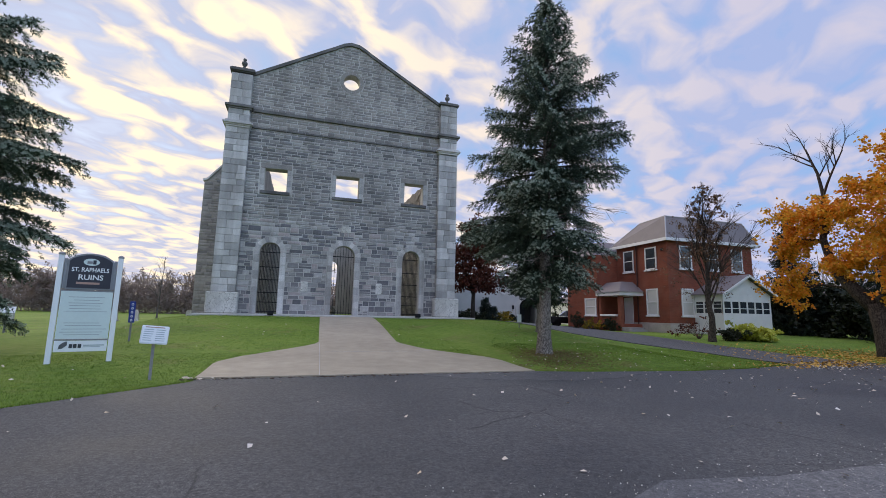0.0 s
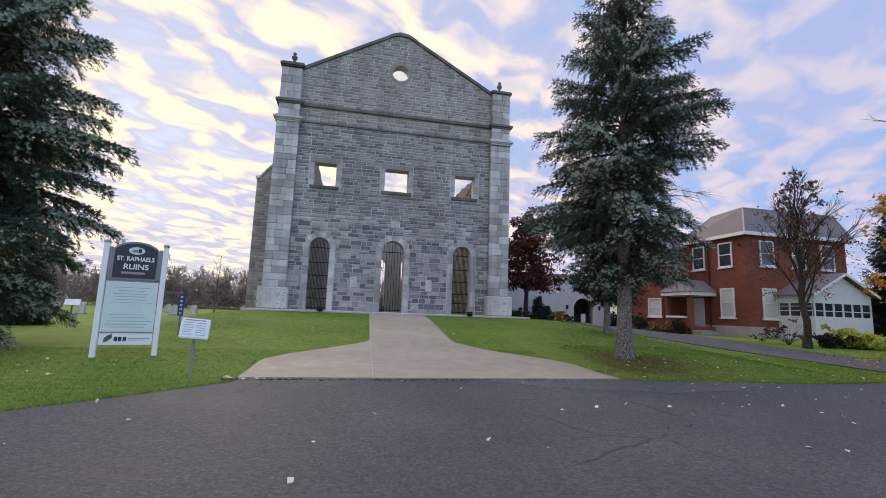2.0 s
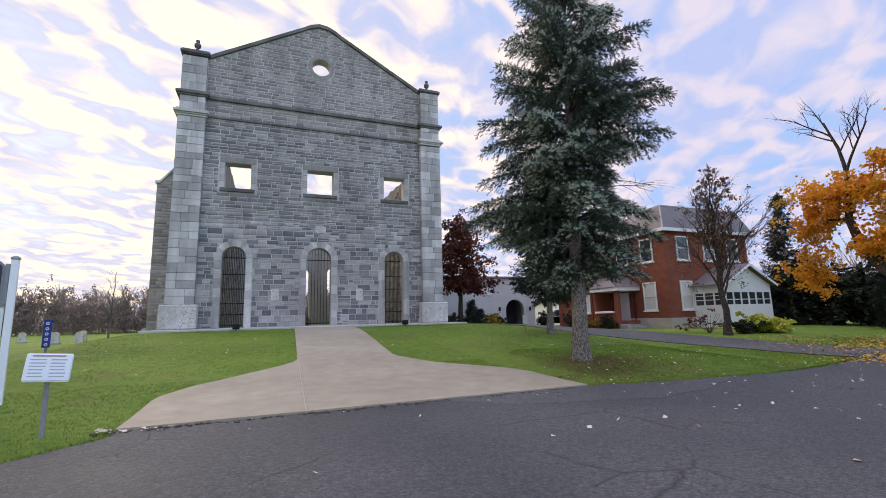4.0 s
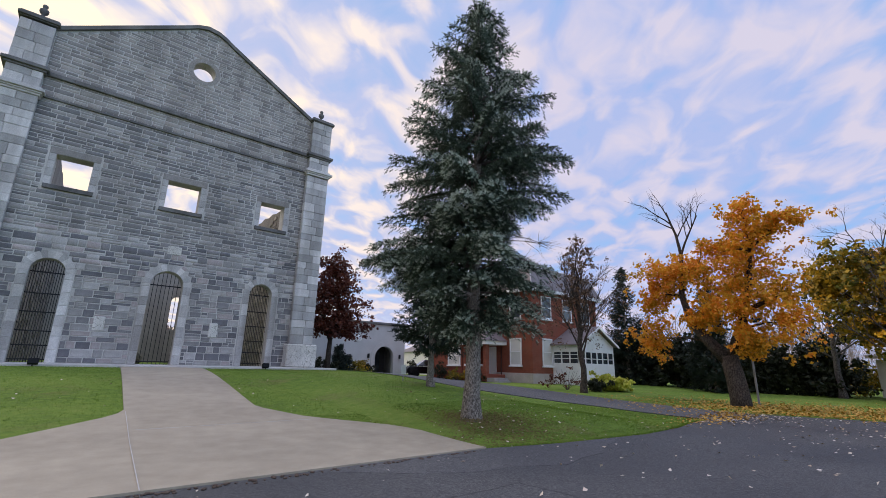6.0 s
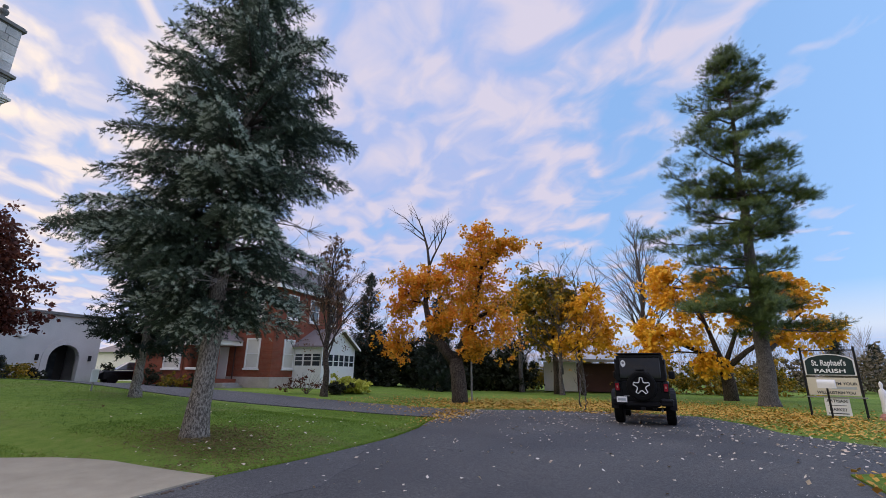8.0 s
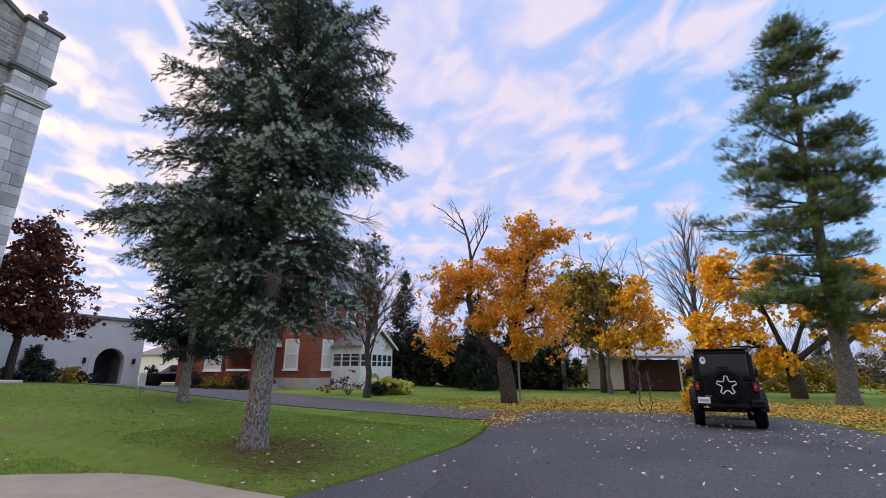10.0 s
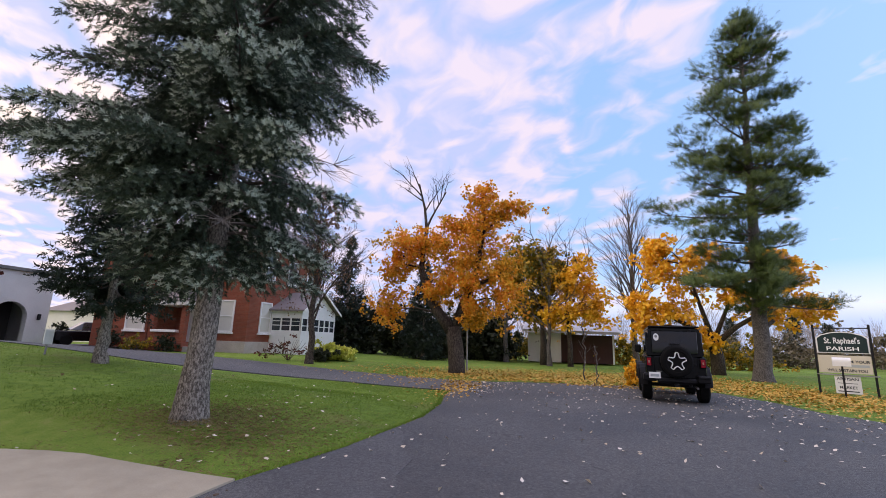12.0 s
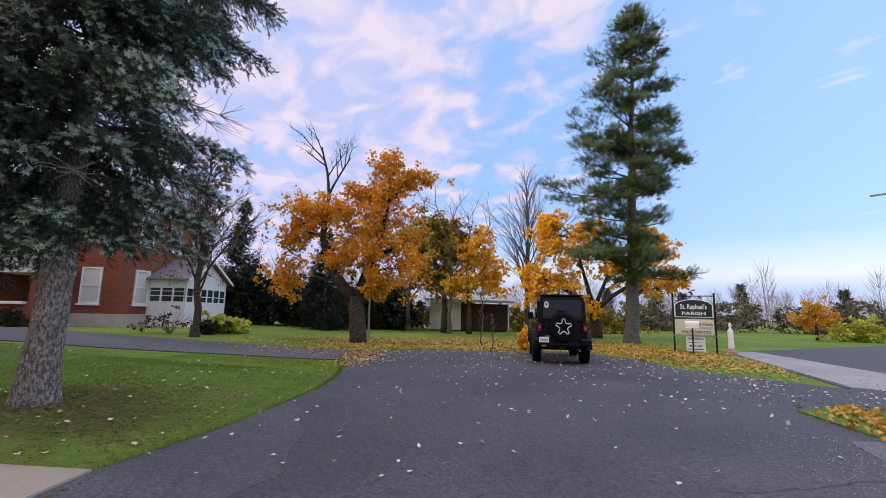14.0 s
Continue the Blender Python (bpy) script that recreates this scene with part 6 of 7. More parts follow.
    bmesh.ops.solidify(bm, geom=bm.faces[:], thickness=0.003)
    part("logo", bm, M_GREY, low)
    s.scale = (0.9, 1, 1)
    for k, x in enumerate((-0.24, -0.155, -0.06)):
        part("logo", boxed(x, -0.039, 0.355, x + 0.07, -0.036, 0.445, 0.01), M_INK, low)
    part("text_line", boxed(0.05, -0.039, 0.40, 0.48, -0.036, 0.425), M_INK_SOFT, low)
    part("text_line", boxed(0.05, -0.039, 0.37, 0.40, -0.036, 0.385), M_INK_SOFT, low)


def build_small_signs():
    rng = random.Random(7)
    z = ground_z(-2.05, 10.9)
    s = tagged(empty("notice_board", -2.05, 10.95, z, 12), "small white notice board on a grey wooden post", "notice")
    s.scale = (0.84, 0.9, 0.97)
    part("post", boxed(-0.03, 0.12, -0.1, 0.03, 0.17, 1.0), M_GREY_WOOD, s)
    board = part("board", box(bmesh.new(), -0.27, -0.03, 0, 0.27, 0.0, 0.36, 0.02, pose(0, 0, 0.7, -14, 4, 0)), M_WHITE_PLASTIC, s, "white rounded board")
    for k in range(6):
        for x0, x1 in ((-0.22, -0.03), (0.02, 0.21)):
            part("text_line", box(bmesh.new(), x0, -0.034, 0.06 + 0.042 * k, x1 - 0.05 * rng.random(), -0.031, 0.072 + 0.042 * k, 0, pose(0, 0, 0.7, -14, 4, 0)), M_INK_SOFT, board)
    part("text_line", box(bmesh.new(), -0.2, -0.034, 0.315, 0.18, -0.031, 0.333, 0, pose(0, 0, 0.7, -14, 4, 0)), M_TAN, board)
    z = ground_z(-3.3, 17.0)
    s = tagged(empty("number_post", -4.3, 17.0, z - 0.25), "blue civic number blade on a grey metal post", "sign")
    part("post", boxed(-0.025, 0.0, 0.3, 0.025, 0.03, 1.0), M_GREY, s)
    blade = part("blade", boxed(-0.08, -0.012, 0.86, 0.08, -0.002, 1.50, 0.006), M_BLUE, s, "blue reflective number blade")
    for k in range(5):
        lathe_m = pose(0, -0.014, 1.41 - 0.12 * k, 90)
        part("digit", lathe(bmesh.new(), [(0.034, 0), (0.034, 0.004)], 14, lathe_m), M_LETTER, blade)
        part("digit_centre", lathe(bmesh.new(), [(0.018, 0), (0.018, 0.006)], 12, lathe_m), M_BLUE, blade)


def build_parish_sign():
    # stands across the view from the forecourt
    turn = math.degrees(math.atan2(-1.35, -0.69))
    s = tagged(empty("parish_sign", 22.1, -2.27, 0, turn), "parish sign board in black metal posts with letterboard below", "sign")
    for x in (-0.79, 0.79):
        part("post", boxed(x - 0.035, -0.035, -0.1, x + 0.035, 0.035, 2.55), M_IRON, s)
    part("top_bar", boxed(-0.755, -0.02, 2.4, 0.755, 0.02, 2.44), M_IRON, s)
    edge = [(-0.74, 1.5), (0.74, 1.5), (0.74, 2.05), (0.6, 2.17), (0.3, 2.26), (0, 2.29), (-0.3, 2.26), (-0.6, 2.17), (-0.74, 2.05)]
    inner = [(x * 0.94, 1.88 + (z - 1.88) * 0.92) for x, z in edge]
    part("board_edge", slab(edge, [], -0.03, 0.03), M_WHITE, s, "white board edge")
    board = part("board", slab(inner, [], -0.045, -0.032), M_GREEN, s, "dark green name board")
    lettering("St. Raphael's", 0.3, M_LETTER, board, 0.0, -0.05, 1.95, 1.0)
    lettering("PARISH", 0.2, M_LETTER, board, 0.0, -0.05, 1.66, 0.9)
    low = part("letterboard", boxed(-0.74, -0.03, 0.78, 0.74, 0.03, 1.42, 0.006), M_CREAM, s, "cream changeable letterboard")
    lettering("EM YOUR", 0.14, M_INK, low, 0.38, -0.036, 1.2, 0.62)
    bars(low, [(-0.05, 0.66, 1.01, 0.09)], -0.034, M_INK_SOFT, random.Random(1))
    lettering("WILL SUSTAIN YOU", 0.14, M_INK, low, 0.05, -0.036, 0.88, 1.1)
    part("shelf", boxed(-0.82, -0.1, 0.70, 0.9, 0.06, 0.74), M_GREY_WOOD, s)
    small = part("market_board", boxed(-0.34, -0.06, 0.06, 0.38, -0.02, 0.69, 0.01), M_WHITE, s, "white hanging market board")
    lettering("ARTISAN", 0.14, M_INK, small, 0.02, -0.064, 0.58, 0.6)
    lettering("MARKET", 0.14, M_INK, small, 0.02, -0.064, 0.28, 0.5)
    bars(small, [(-0.26, 0.28, 0.42, 0.02), (-0.28, 0.3, 0.13, 0.035)], -0.062, M_INK, random.Random(1))
    box_ob = tagged(empty("mailbox", 21.25, -1.75, 0, turn), "white rounded mailbox on a thin post", "mailbox")
    part("post", boxed(-0.03, -0.03, -0.1, 0.03, 0.03, 1.05), M_IRON, box_ob)
    bm = bmesh.new()
    loop = [(-0.14, 0)] + [(0.14 * math.cos(a), 0.16 + 0.14 * math.sin(a)) for a in (math.pi - math.pi * k / 10 for k in range(11))] + [(0.14, 0)]
    va, vb = [bm.verts.new((-0.25, x, 1.05 + z)) for x, z in loop], [bm.verts.new((0.25, x, 1.05 + z)) for x, z in loop]
    bm.faces.new(va)
    bm.faces.new(vb[::-1])
    for i in range(len(loop)):
        j = (i + 1) % len(loop)
        bm.faces.new((va[i], va[j], vb[j], vb[i]))
    part("body", bm, M_WHITE, box_ob)
    # pale statue on a painted base
    bm = bmesh.new()
    lathe(bm, [(0.17, 0.22), (0.19, 0.3), (0.15, 0.62), (0.17, 0.85), (0.15, 1.0), (0.07, 1.06), (0.06, 1.1), (0.09, 1.17), (0.085, 1.25), (0.02, 1.31)], 14)
    tagged(part("statue", bm, M_WHITE, None, "", True), "white draped standing garden statue on a low base", "statue").matrix_world = pose(21.55, -3.45, 0) @ Matrix.Diagonal((0.65, 0.65, 1, 1))
    tagged(part("plinth", lathe(bmesh.new(), [(0.24, -0.05), (0.22, 0.12), (0.14, 0.215)], 10), M_ROSE), "rough reddish painted stone base under the statue", "base").matrix_world = pose(21.55, -3.45, 0)


build_ruins_sign()
build_small_signs()
build_parish_sign()


# ---- vehicles ----
def wheel(parent, x, y, r, w, name="wheel"):
    hub = empty(name, x, y, r)
    hub.parent = parent
    bm = lathe(bmesh.new(), [(r * 0.62, -w / 2), (r * 0.92, -w / 2), (r, -w * 0.36), (r, w * 0.36), (r * 0.92, w / 2), (r * 0.62, w / 2)], 24, pose(0, 0, 0, 0, 90))
    part("tyre", bm, M_RUBBER, hub, smooth=False)
    part("rim", lathe(bmesh.new(), [(r * 0.6, -w * 0.42), (r * 0.56, w * 0.4), (r * 0.2, w * 0.42)], 18, pose(0, 0, 0, 0, 90)), M_GREY, hub)
    return hub


def build_jeep():
    """Boxy black off-roader seen from behind; its nose is along +y, x across."""
    j = tagged(empty("off_roader", 15.7, 4.85, 0.014, -97), "black boxy off-road vehicle parked with its spare wheel showing", "car")
    j.scale = (0.95, 1, 1)
    part("body", loft([(0.0, 0.76, 0.60, 1.20), (0.06, 0.78, 0.58, 1.24), (2.4, 0.79, 0.58, 1.24), (2.9, 0.72, 0.62, 1.24), (4.1, 0.64, 0.66, 1.16)]), M_CAR, j, "glossy black tub and bonnet")
    tailgate = part("tailgate", boxed(-0.56, -0.022, 0.66, 0.56, -0.002, 1.22, 0.012), M_CAR, j, "black swing tailgate")
    part("badge", boxed(-0.52, -0.028, 0.80, -0.36, -0.0225, 0.83), M_GREY, tailgate)
    part("handle", boxed(0.40, -0.05, 1.0, 0.54, -0.0225, 1.06, 0.01), M_CAR_TRIM, tailgate)
    part("cabin", loft([(0.02, 0.74, 1.242, 1.98, 0.67), (1.5, 0.745, 1.242, 2.02, 0.68), (2.2, 0.745, 1.242, 2.0, 0.67), (2.6, 0.745, 1.242, 1.34, 0.73)]), M_CAR, j, "black hard top")
    part("roof", boxed(-0.67, -0.02, 2.012, 0.67, 2.2, 2.05, 0.02), M_CAR_TRIM, j)
    for s in (-1, 1):
        part("roof_rail", boxed(min(s * 0.665, s * 0.70), 0.0, 1.95, max(s * 0.665, s * 0.70), 2.2, 1.99, 0.01), M_GREY, j, "pale roof gutter")
    glass = part("rear_window", boxed(-0.60, -0.016, 1.30, 0.60, 0.015, 1.92, 0.02), M_CAR_GLASS, j, "dark rear glass")
    part("wiper", box(bmesh.new(), -0.24, -0.03, 0, 0.24, -0.018, 0.02, 0, pose(0.05, 0, 1.42, 0, 8, 0)), M_CAR_TRIM, glass)
    part("sticker", lathe(bmesh.new(), [(0.075, 0), (0.075, 0.003)], 12, pose(-0.47, -0.018, 1.74, 90) @ Matrix.Diagonal((1, 1.35, 1, 1))), M_LETTER, glass, "white shield sticker")
    part("sticker_print", lathe(bmesh.new(), [(0.038, 0), (0.038, 0.003)], 10, pose(-0.47, -0.0215, 1.76, 90)), M_GREY, glass)
    for s in (-1, 1):
        for a, b in ((0.22, 1.15), (1.25, 2.0)):
            part("side_window", boxed(min(s * 0.69, s * 0.755), a, 1.32, max(s * 0.69, s * 0.755), b, 1.88, 0.02), M_CAR_GLASS, j)
        lamp = part("tail_light", boxed(s * 0.69 - 0.085, -0.06, 0.93, s * 0.69 + 0.085, 0.04, 1.21, 0.025), M_CAR_TRIM, j, "square black lamp housing")
        part("lens", boxed(s * 0.69 - 0.056, -0.07, 0.965, s * 0.69 + 0.056, -0.0605, 1.175, 0.012), M_TAIL, lamp, "red lens")
        part("lens_centre", boxed(s * 0.69 - 0.02, -0.076, 1.04, s * 0.69 + 0.02, -0.0705, 1.10), M_ROSE, lamp)
        for y in (0.75, 3.3):
            part("fender", flare(s, y), M_CAR_TRIM, j, "flared plastic arch")
        part("mirror", boxed(min(s * 0.80, s * 1.0), 2.05, 1.3, max(s * 0.80, s * 1.0), 2.2, 1.54, 0.03), M_CAR_TRIM, j)
        part("hinge", boxed(min(s * 0.38, s * 0.45), -0.035, 1.9, max(s * 0.38, s * 0.45), 0.0, 1.97, 0.008), M_CAR_TRIM, j)
        part("bumper_end", loft_end(s), M_CAR_TRIM, j, "raised bumper corner")
    part("bumper", boxed(-0.50, -0.20, 0.54, 0.50, 0.08, 0.66, 0.03), M_CAR_TRIM, j, "black plastic bumper beam")
    part("tow_hook", tube(bmesh.new(), [(0.3, -0.16, 0.5), (0.3, -0.26, 0.47), (0.36, -0.26, 0.47), (0.36, -0.16, 0.5)], [0.014] * 4, 6), M_IRON, j)
    part("hitch", boxed(-0.06, -0.22, 0.44, 0.06, 0.02, 0.52, 0.01), M_IRON, j)
    part("axle", tube(bmesh.new(), [(-0.7, 0.75, 0.42), (0.7, 0.75, 0.42)], [0.05, 0.05], 8), M_IRON, j)
    part("tank", boxed(-0.45, 0.3, 0.44, 0.4, 0.7, 0.58, 0.03), M_IRON, j)
    part("exhaust", tube(bmesh.new(), [(0.52, 0.5, 0.44), (0.52, -0.02, 0.42)], [0.03, 0.03], 8), M_GREY, j)
    part("number_plate", boxed(-0.72, -0.245, 0.64, -0.42, -0.232, 0.80, 0.008), M_LETTER, j, "white number plate")
    part("plate_print", boxed(-0.68, -0.249, 0.685, -0.46, -0.2455, 0.75), M_INK_SOFT, j)
    for x in (-0.75, 0.75):
        wheel(j, x, 0.75, 0.42, 0.27)
        wheel(j, x, 3.3, 0.42, 0.27)
    spare = empty("spare_wheel", 0.02, -0.17, 1.10)
    spare.parent = j
    part("tyre", lathe(bmesh.new(), [(0.24, -0.13), (0.37, -0.135), (0.415, -0.08), (0.425, 0.0), (0.415, 0.08), (0.37, 0.115), (0.29, 0.12), (0.27, 0.10)], 32, pose(0, 0, 0, 90)), M_RUBBER, spare)
    part("rim", lathe(bmesh.new(), [(0.265, 0.0), (0.265, 0.09), (0.235, 0.10), (0.22, 0.06)], 28, pose(0, 0, 0, 90)), M_CAR_TRIM, spare)
    star = bmesh.new()
    for k in range(5):
        a, b = math.radians(90 + 72 * k), math.radians(162 + 72 * k)
        m = (a + b) / 2
        line = [(0.235, a + 0.17), (0.20, a + 0.20), (0.135, m - 0.20), (0.125, m), (0.135, m + 0.20), (0.20, b - 0.20), (0.235, b - 0.17)]
        tube(star, [(r * math.cos(w), -0.108, r * math.sin(w)) for r, w in line], [0.016] * 7, 6)
        tube(star, [(0.235 * math.cos(a + w), -0.108, 0.235 * math.sin(a + w)) for w in (-0.17, 0, 0.17)], [0.011] * 3, 6)
    part("rim_edge", star, M_SILVER, spare, "bright machined spoke edges")
    part("hub_cap", lathe(bmesh.new(), [(0.06, 0.02), (0.055, 0.07), (0.04, 0.085)], 14, pose(0, 0, 0, 90)), M_CAR_TRIM, spare)
    part("brake_light", boxed(-0.13, -0.13, 1.53, 0.13, -0.04, 1.58, 0.012), M_CAR_TRIM, j)
    part("brake_light_arm", boxed(-0.05, -0.10, 1.2, 0.05, -0.03, 1.529, 0.01), M_CAR_TRIM, j)


def loft_end(s):
    """A bumper corner, stepped up beside the number plate."""
    bm = bmesh.new()
    box(bm, min(s * 0.502, s * 0.86), -0.20, 0.56, max(s * 0.502, s * 0.86), 0.12, 0.76, 0.035)
    box(bm, min(s * 0.54, s * 0.80), -0.225, 0.68, max(s * 0.54, s * 0.80), -0.19, 0.73, 0.008)
    return bm


def loft(stations):
    """Rounded box sections along y as (y, half width, low, high[, half width on top])."""
    bm, prev = bmesh.new(), None
    for st in stations:
        y, w, lo, hi = st[:4]
        wt = st[4] if len(st) > 4 else w
        c = 0.05
        ring = [bm.verts.new((x, y, z)) for x, z in ((-w + c, lo), (w - c, lo), (w, lo + c), (wt, hi - c), (wt - c, hi), (-wt + c, hi), (-wt, hi - c), (-w, lo + c))]
        if prev:
            for k in range(8):
                bm.faces.new((prev[k], prev[(k + 1) % 8], ring[(k + 1) % 8], ring[k]))
        else:
            bm.faces.new(ring[::-1])
        prev = ring
    bm.faces.new(prev)
    return bm


def flare(s, y):
    """A bent wheel-arch strip of one thickness."""
    bm, rings = bmesh.new(), []
    for k in range(11):
        a = math.pi * k / 10
        c, d = math.cos(a), math.sin(a)
        rings.append([bm.verts.new((s * x, y + r * c, 0.44 + r * d)) for x, r in ((0.74, 0.56), (0.92, 0.545), (0.94, 0.52), (0.92, 0.49), (0.74, 0.49))])
    for a, b in zip(rings, rings[1:]):
        for k in range(5):
            bm.faces.new((a[k], a[(k + 1) % 5], b[(k + 1) % 5], b[k]))
    bm.faces.new(rings[0])
    bm.faces.new(rings[-1][::-1])
    return bm


def build_far_car():
    c = tagged(empty("parked_car", 25.6, 38.6, ground_z(25.6, 38.6) + 0.02, 65), "black parked car beside the hall", "car")
    part("body", loft([(-2.1, 0.7, 0.4, 0.8), (-1.9, 0.85, 0.3, 0.95), (1.9, 0.85, 0.3, 0.92), (2.15, 0.7, 0.4, 0.7)]), M_CAR, c)
    part("cabin", loft([(-1.9, 0.78, 0.952, 1.05, 0.7), (-1.5, 0.78, 0.952, 1.5, 0.64), (0.5, 0.78, 0.952, 1.52, 0.64), (1.2, 0.78, 0.952, 1.0, 0.7)]), M_GLASS, c)
    for x in (-0.75, 0.75):
        for y in (-1.3, 1.35):
            wheel(c, x, y, 0.34, 0.22)


build_jeep()
build_far_car()


# ---- hedges, woods and garden planting ----
def thicket(name, spots, height, mat, label, seed, twigs=70, wide=1.7, kind="stuff", trunk=True, thick=0.75):
    """A belt of far leafless trees and brush, as one mesh."""
    rng = np.random.RandomState(seed)
    at, way, size = [], [], []
    for x, y, f in spots:
        h = height * f * rng.uniform(0.75, 1.2)
        z = ground_z(x, y)
        if trunk:
            at.append((x, y, z - 0.1)); way.append((rng.normal(0, 0.05), rng.normal(0, 0.05), 1)); size.append((h * 0.16, h * 0.16, h))
        for k in range(twigs):
            g = rng.uniform(0.05, 0.95)
            a = rng.uniform(0, 6.28)
            r = wide * rng.uniform(0, 1) * (1.15 - g * 0.7)
            at.append((x + math.cos(a) * r, y + math.sin(a) * r, z + g * h * 0.85))
            way.append((math.cos(a) * 0.5, math.sin(a) * 0.5, 1.0))
            l = h * rng.uniform(0.1, 0.28)
            size.append((l * thick, l * thick, l))
    np.random.seed(seed)
    vs, fs = scatter(*BLADE, np.array(at), np.array(way), np.array(size))
    return tagged(pieces(name, vs, fs, mat), label, "woods", kind=kind)


def leafy_belt(name, spots, size, mat, label, seed, per=420, rx=1.3, category="hedge"):
    rng = random.Random(seed)
    clumps = []
    for x, y, h in spots:
        for k in range(3):
            clumps.append((x + rng.uniform(-0.6, 0.6), y + rng.uniform(-0.6, 0.6), ground_z(x, y) + h * (0.2 + 0.3 * k), rx * (1.15 - 0.25 * k), h * 0.3))
    np.random.seed(seed)
    vs, fs = leaf_cloud(rng, clumps, per, size)
    vs[:, 2] = np.maximum(vs[:, 2], 0.02)
    return tagged(pieces(name, vs, fs, mat), label, category, kind="stuff")


R = random.Random(77)
thicket("distant_woods", [(-150 + 165 * k / 700 + R.uniform(-2, 2), 118 + 0.025 * k + R.uniform(-9, 9), R.uniform(0.7, 1.1)) for k in range(800)], 9.5, M_WOODS, "belt of bare brown woodland beyond the fields", 1)
thicket("distant_woods", [(84 + R.uniform(-6, 16) + 20 * math.sin(k), -90 + 110 * k / 260 + R.uniform(-2, 2), R.uniform(0.5, 1.2)) for k in range(300)], 7.5, M_WOODS, "bare brush and trees across the road", 2, twigs=150, thick=0.22)
thicket("distant_woods", [(55 + R.uniform(-6, 6), 8 + 60 * k / 130 + R.uniform(-2, 2), R.uniform(0.7, 1.2)) for k in range(130)], 7.5, M_WOODS, "bare trees behind the hedge and house", 3, thick=0.35)
leafy_belt("distant_brush", [(-130 + 132 * k / 70 + R.uniform(-1.5, 1.5), 112 + R.uniform(-4, 4), R.uniform(6.5, 9.0)) for k in range(80)], 0.32, M_WOODS, "brown leafless brush in front of the far woods", 4, 500, 2.4, "woods")
leafy_belt("hedge", [(36.5 + R.uniform(-0.8, 0.8) + 0.12 * k, 27 - 0.62 * k, R.uniform(2.6, 4.0)) for k in range(25)], 0.24, M_LEAF_HEDGE, "dense dark evergreen hedge behind the lawn", 5, 600)
leafy_belt("brush", [(43 + R.uniform(-1, 1), 12 - 0.9 * k, R.uniform(1.4, 2.8)) for k in range(22)], 0.2, M_LEAF_OLIVE, "olive brush behind the outbuilding", 6, 260)
leafy_belt("brush", [(58 + R.uniform(-5, 8), -4 - 1.5 * k, R.uniform(1.8, 4.4)) for k in range(56)], 0.27, M_BRUSH, "low dull brush along the far side of the road", 7, 240, 2.0)
for k, (x, y, h) in enumerate([(76, -24, 7.0), (80, -40, 7.5), (82, -31, 6.0), (74, -52, 6.5), (85, -19, 7.0)]):
    spruce("far_conifer", x, y, h, 1.5, 0.3, 0.15, "dark conifer standing in the far brush", 60 + k, M_NEEDLE_DARK, 0.5, BRUSH_FAR, tuft=0.4)
broad_tree("orange_tree", 38.5, -20.0, [([(0, 0, -0.2), (0, 0, 2.4)], 0.12, 0.05)], [(0, 0, 2.4, 1.0, 0.7), (0, 0.9, 1.6, 0.9, 0.7), (0, -0.9, 1.5, 0.8, 0.6)], 700, 0.18, M_LEAF_ORANGE, "small rounded tree in orange leaf by the road", 71)
shrub("roadside_bush", 37.5, -22.0, 1.5, 1.6, 500, 0.2, M_LEAF_LIME, "yellow-green rounded bush by the road", 72)
broad_tree("orange_tree", -27, 40, [([(0, 0, -0.2), (0, 0, 2.2)], 0.14, 0.05)], [(0, 0, 3.4, 1.6, 1.0), (1.2, 0, 2.4, 1.3, 0.9), (-1.2, 0, 2.4, 1.3, 0.9)], 700, 0.22, M_LEAF_ORANGE, "orange-leaved tree at the edge of the graveyard", 73)
bare_tree("bare_sapling", -15.5, 62, 7.5, 0.09, "thin leafless sapling beyond the church", 74, depth=2, kids=5)

shrub("hosta_bed", 24.9, 20.4, 1.25, 0.85, 520, 0.17, M_LEAF_LIME, "bright yellow-green leafy bed before the sunroom", 81, "plant")
shrub("bare_shrub", 22.6, 21.3, 0.9, 1.15, 70, 0.10, M_LEAF_RED, "twiggy brown shrub losing its leaves", 82)
shrub("low_shrub", 23.6, 19.9, 0.6, 0.6, 260, 0.10, M_LEAF_HEDGE, "low dark shrub at the tree's foot", 83)
for x, y, r, h, m in ((23.0, 29.4, 0.6, 0.8, M_LEAF_HEDGE), (22.6, 31.2, 0.7, 0.9, M_LEAF_OLIVE), (22.8, 33.4, 0.8, 1.2, M_LEAF_HEDGE)):
    shrub("porch_shrub", x, y, r, h, 170, 0.11, m, "small shrub beside the brick porch", int(x * 10 + y))
for x, r, h, m in ((14.8, 1.1, 0.9, M_LEAF_HEDGE), (16.2, 1.0, 0.9, M_LEAF_HEDGE), (19.2, 1.0, 1.2, M_LEAF_OLIVE), (20.4, 0.6, 0.9, M_LEAF_HEDGE), (19.9, 0.6, 0.5, M_LEAF_LIME), (25.0, 0.45, 1.3, M_LEAF_HEDGE)):
    shrub("hall_shrub", x, 40.6, r, h, 230, 0.13, m, "rounded shrub along the hall wall", int(x * 7))
for x, h in ((17.4, 2.3), (18.1, 1.6)):
    spruce("cone_cedar", x, 40.4, h, 0.5, 0.05, 0.05, "small upright dark cedar by the hall", int(x * 10), M_NEEDLE_DARK, 0.8, BRUSH_FAR, tuft=0.16)
spruce("cedar", -13.9, 26.2, 2.7, 1.0, 0.15, 0.08, "rounded dark cedar near the graveyard", 91, M_NEEDLE_DARK, 1.0, BRUSH_FAR, power=0.45, tuft=0.2)


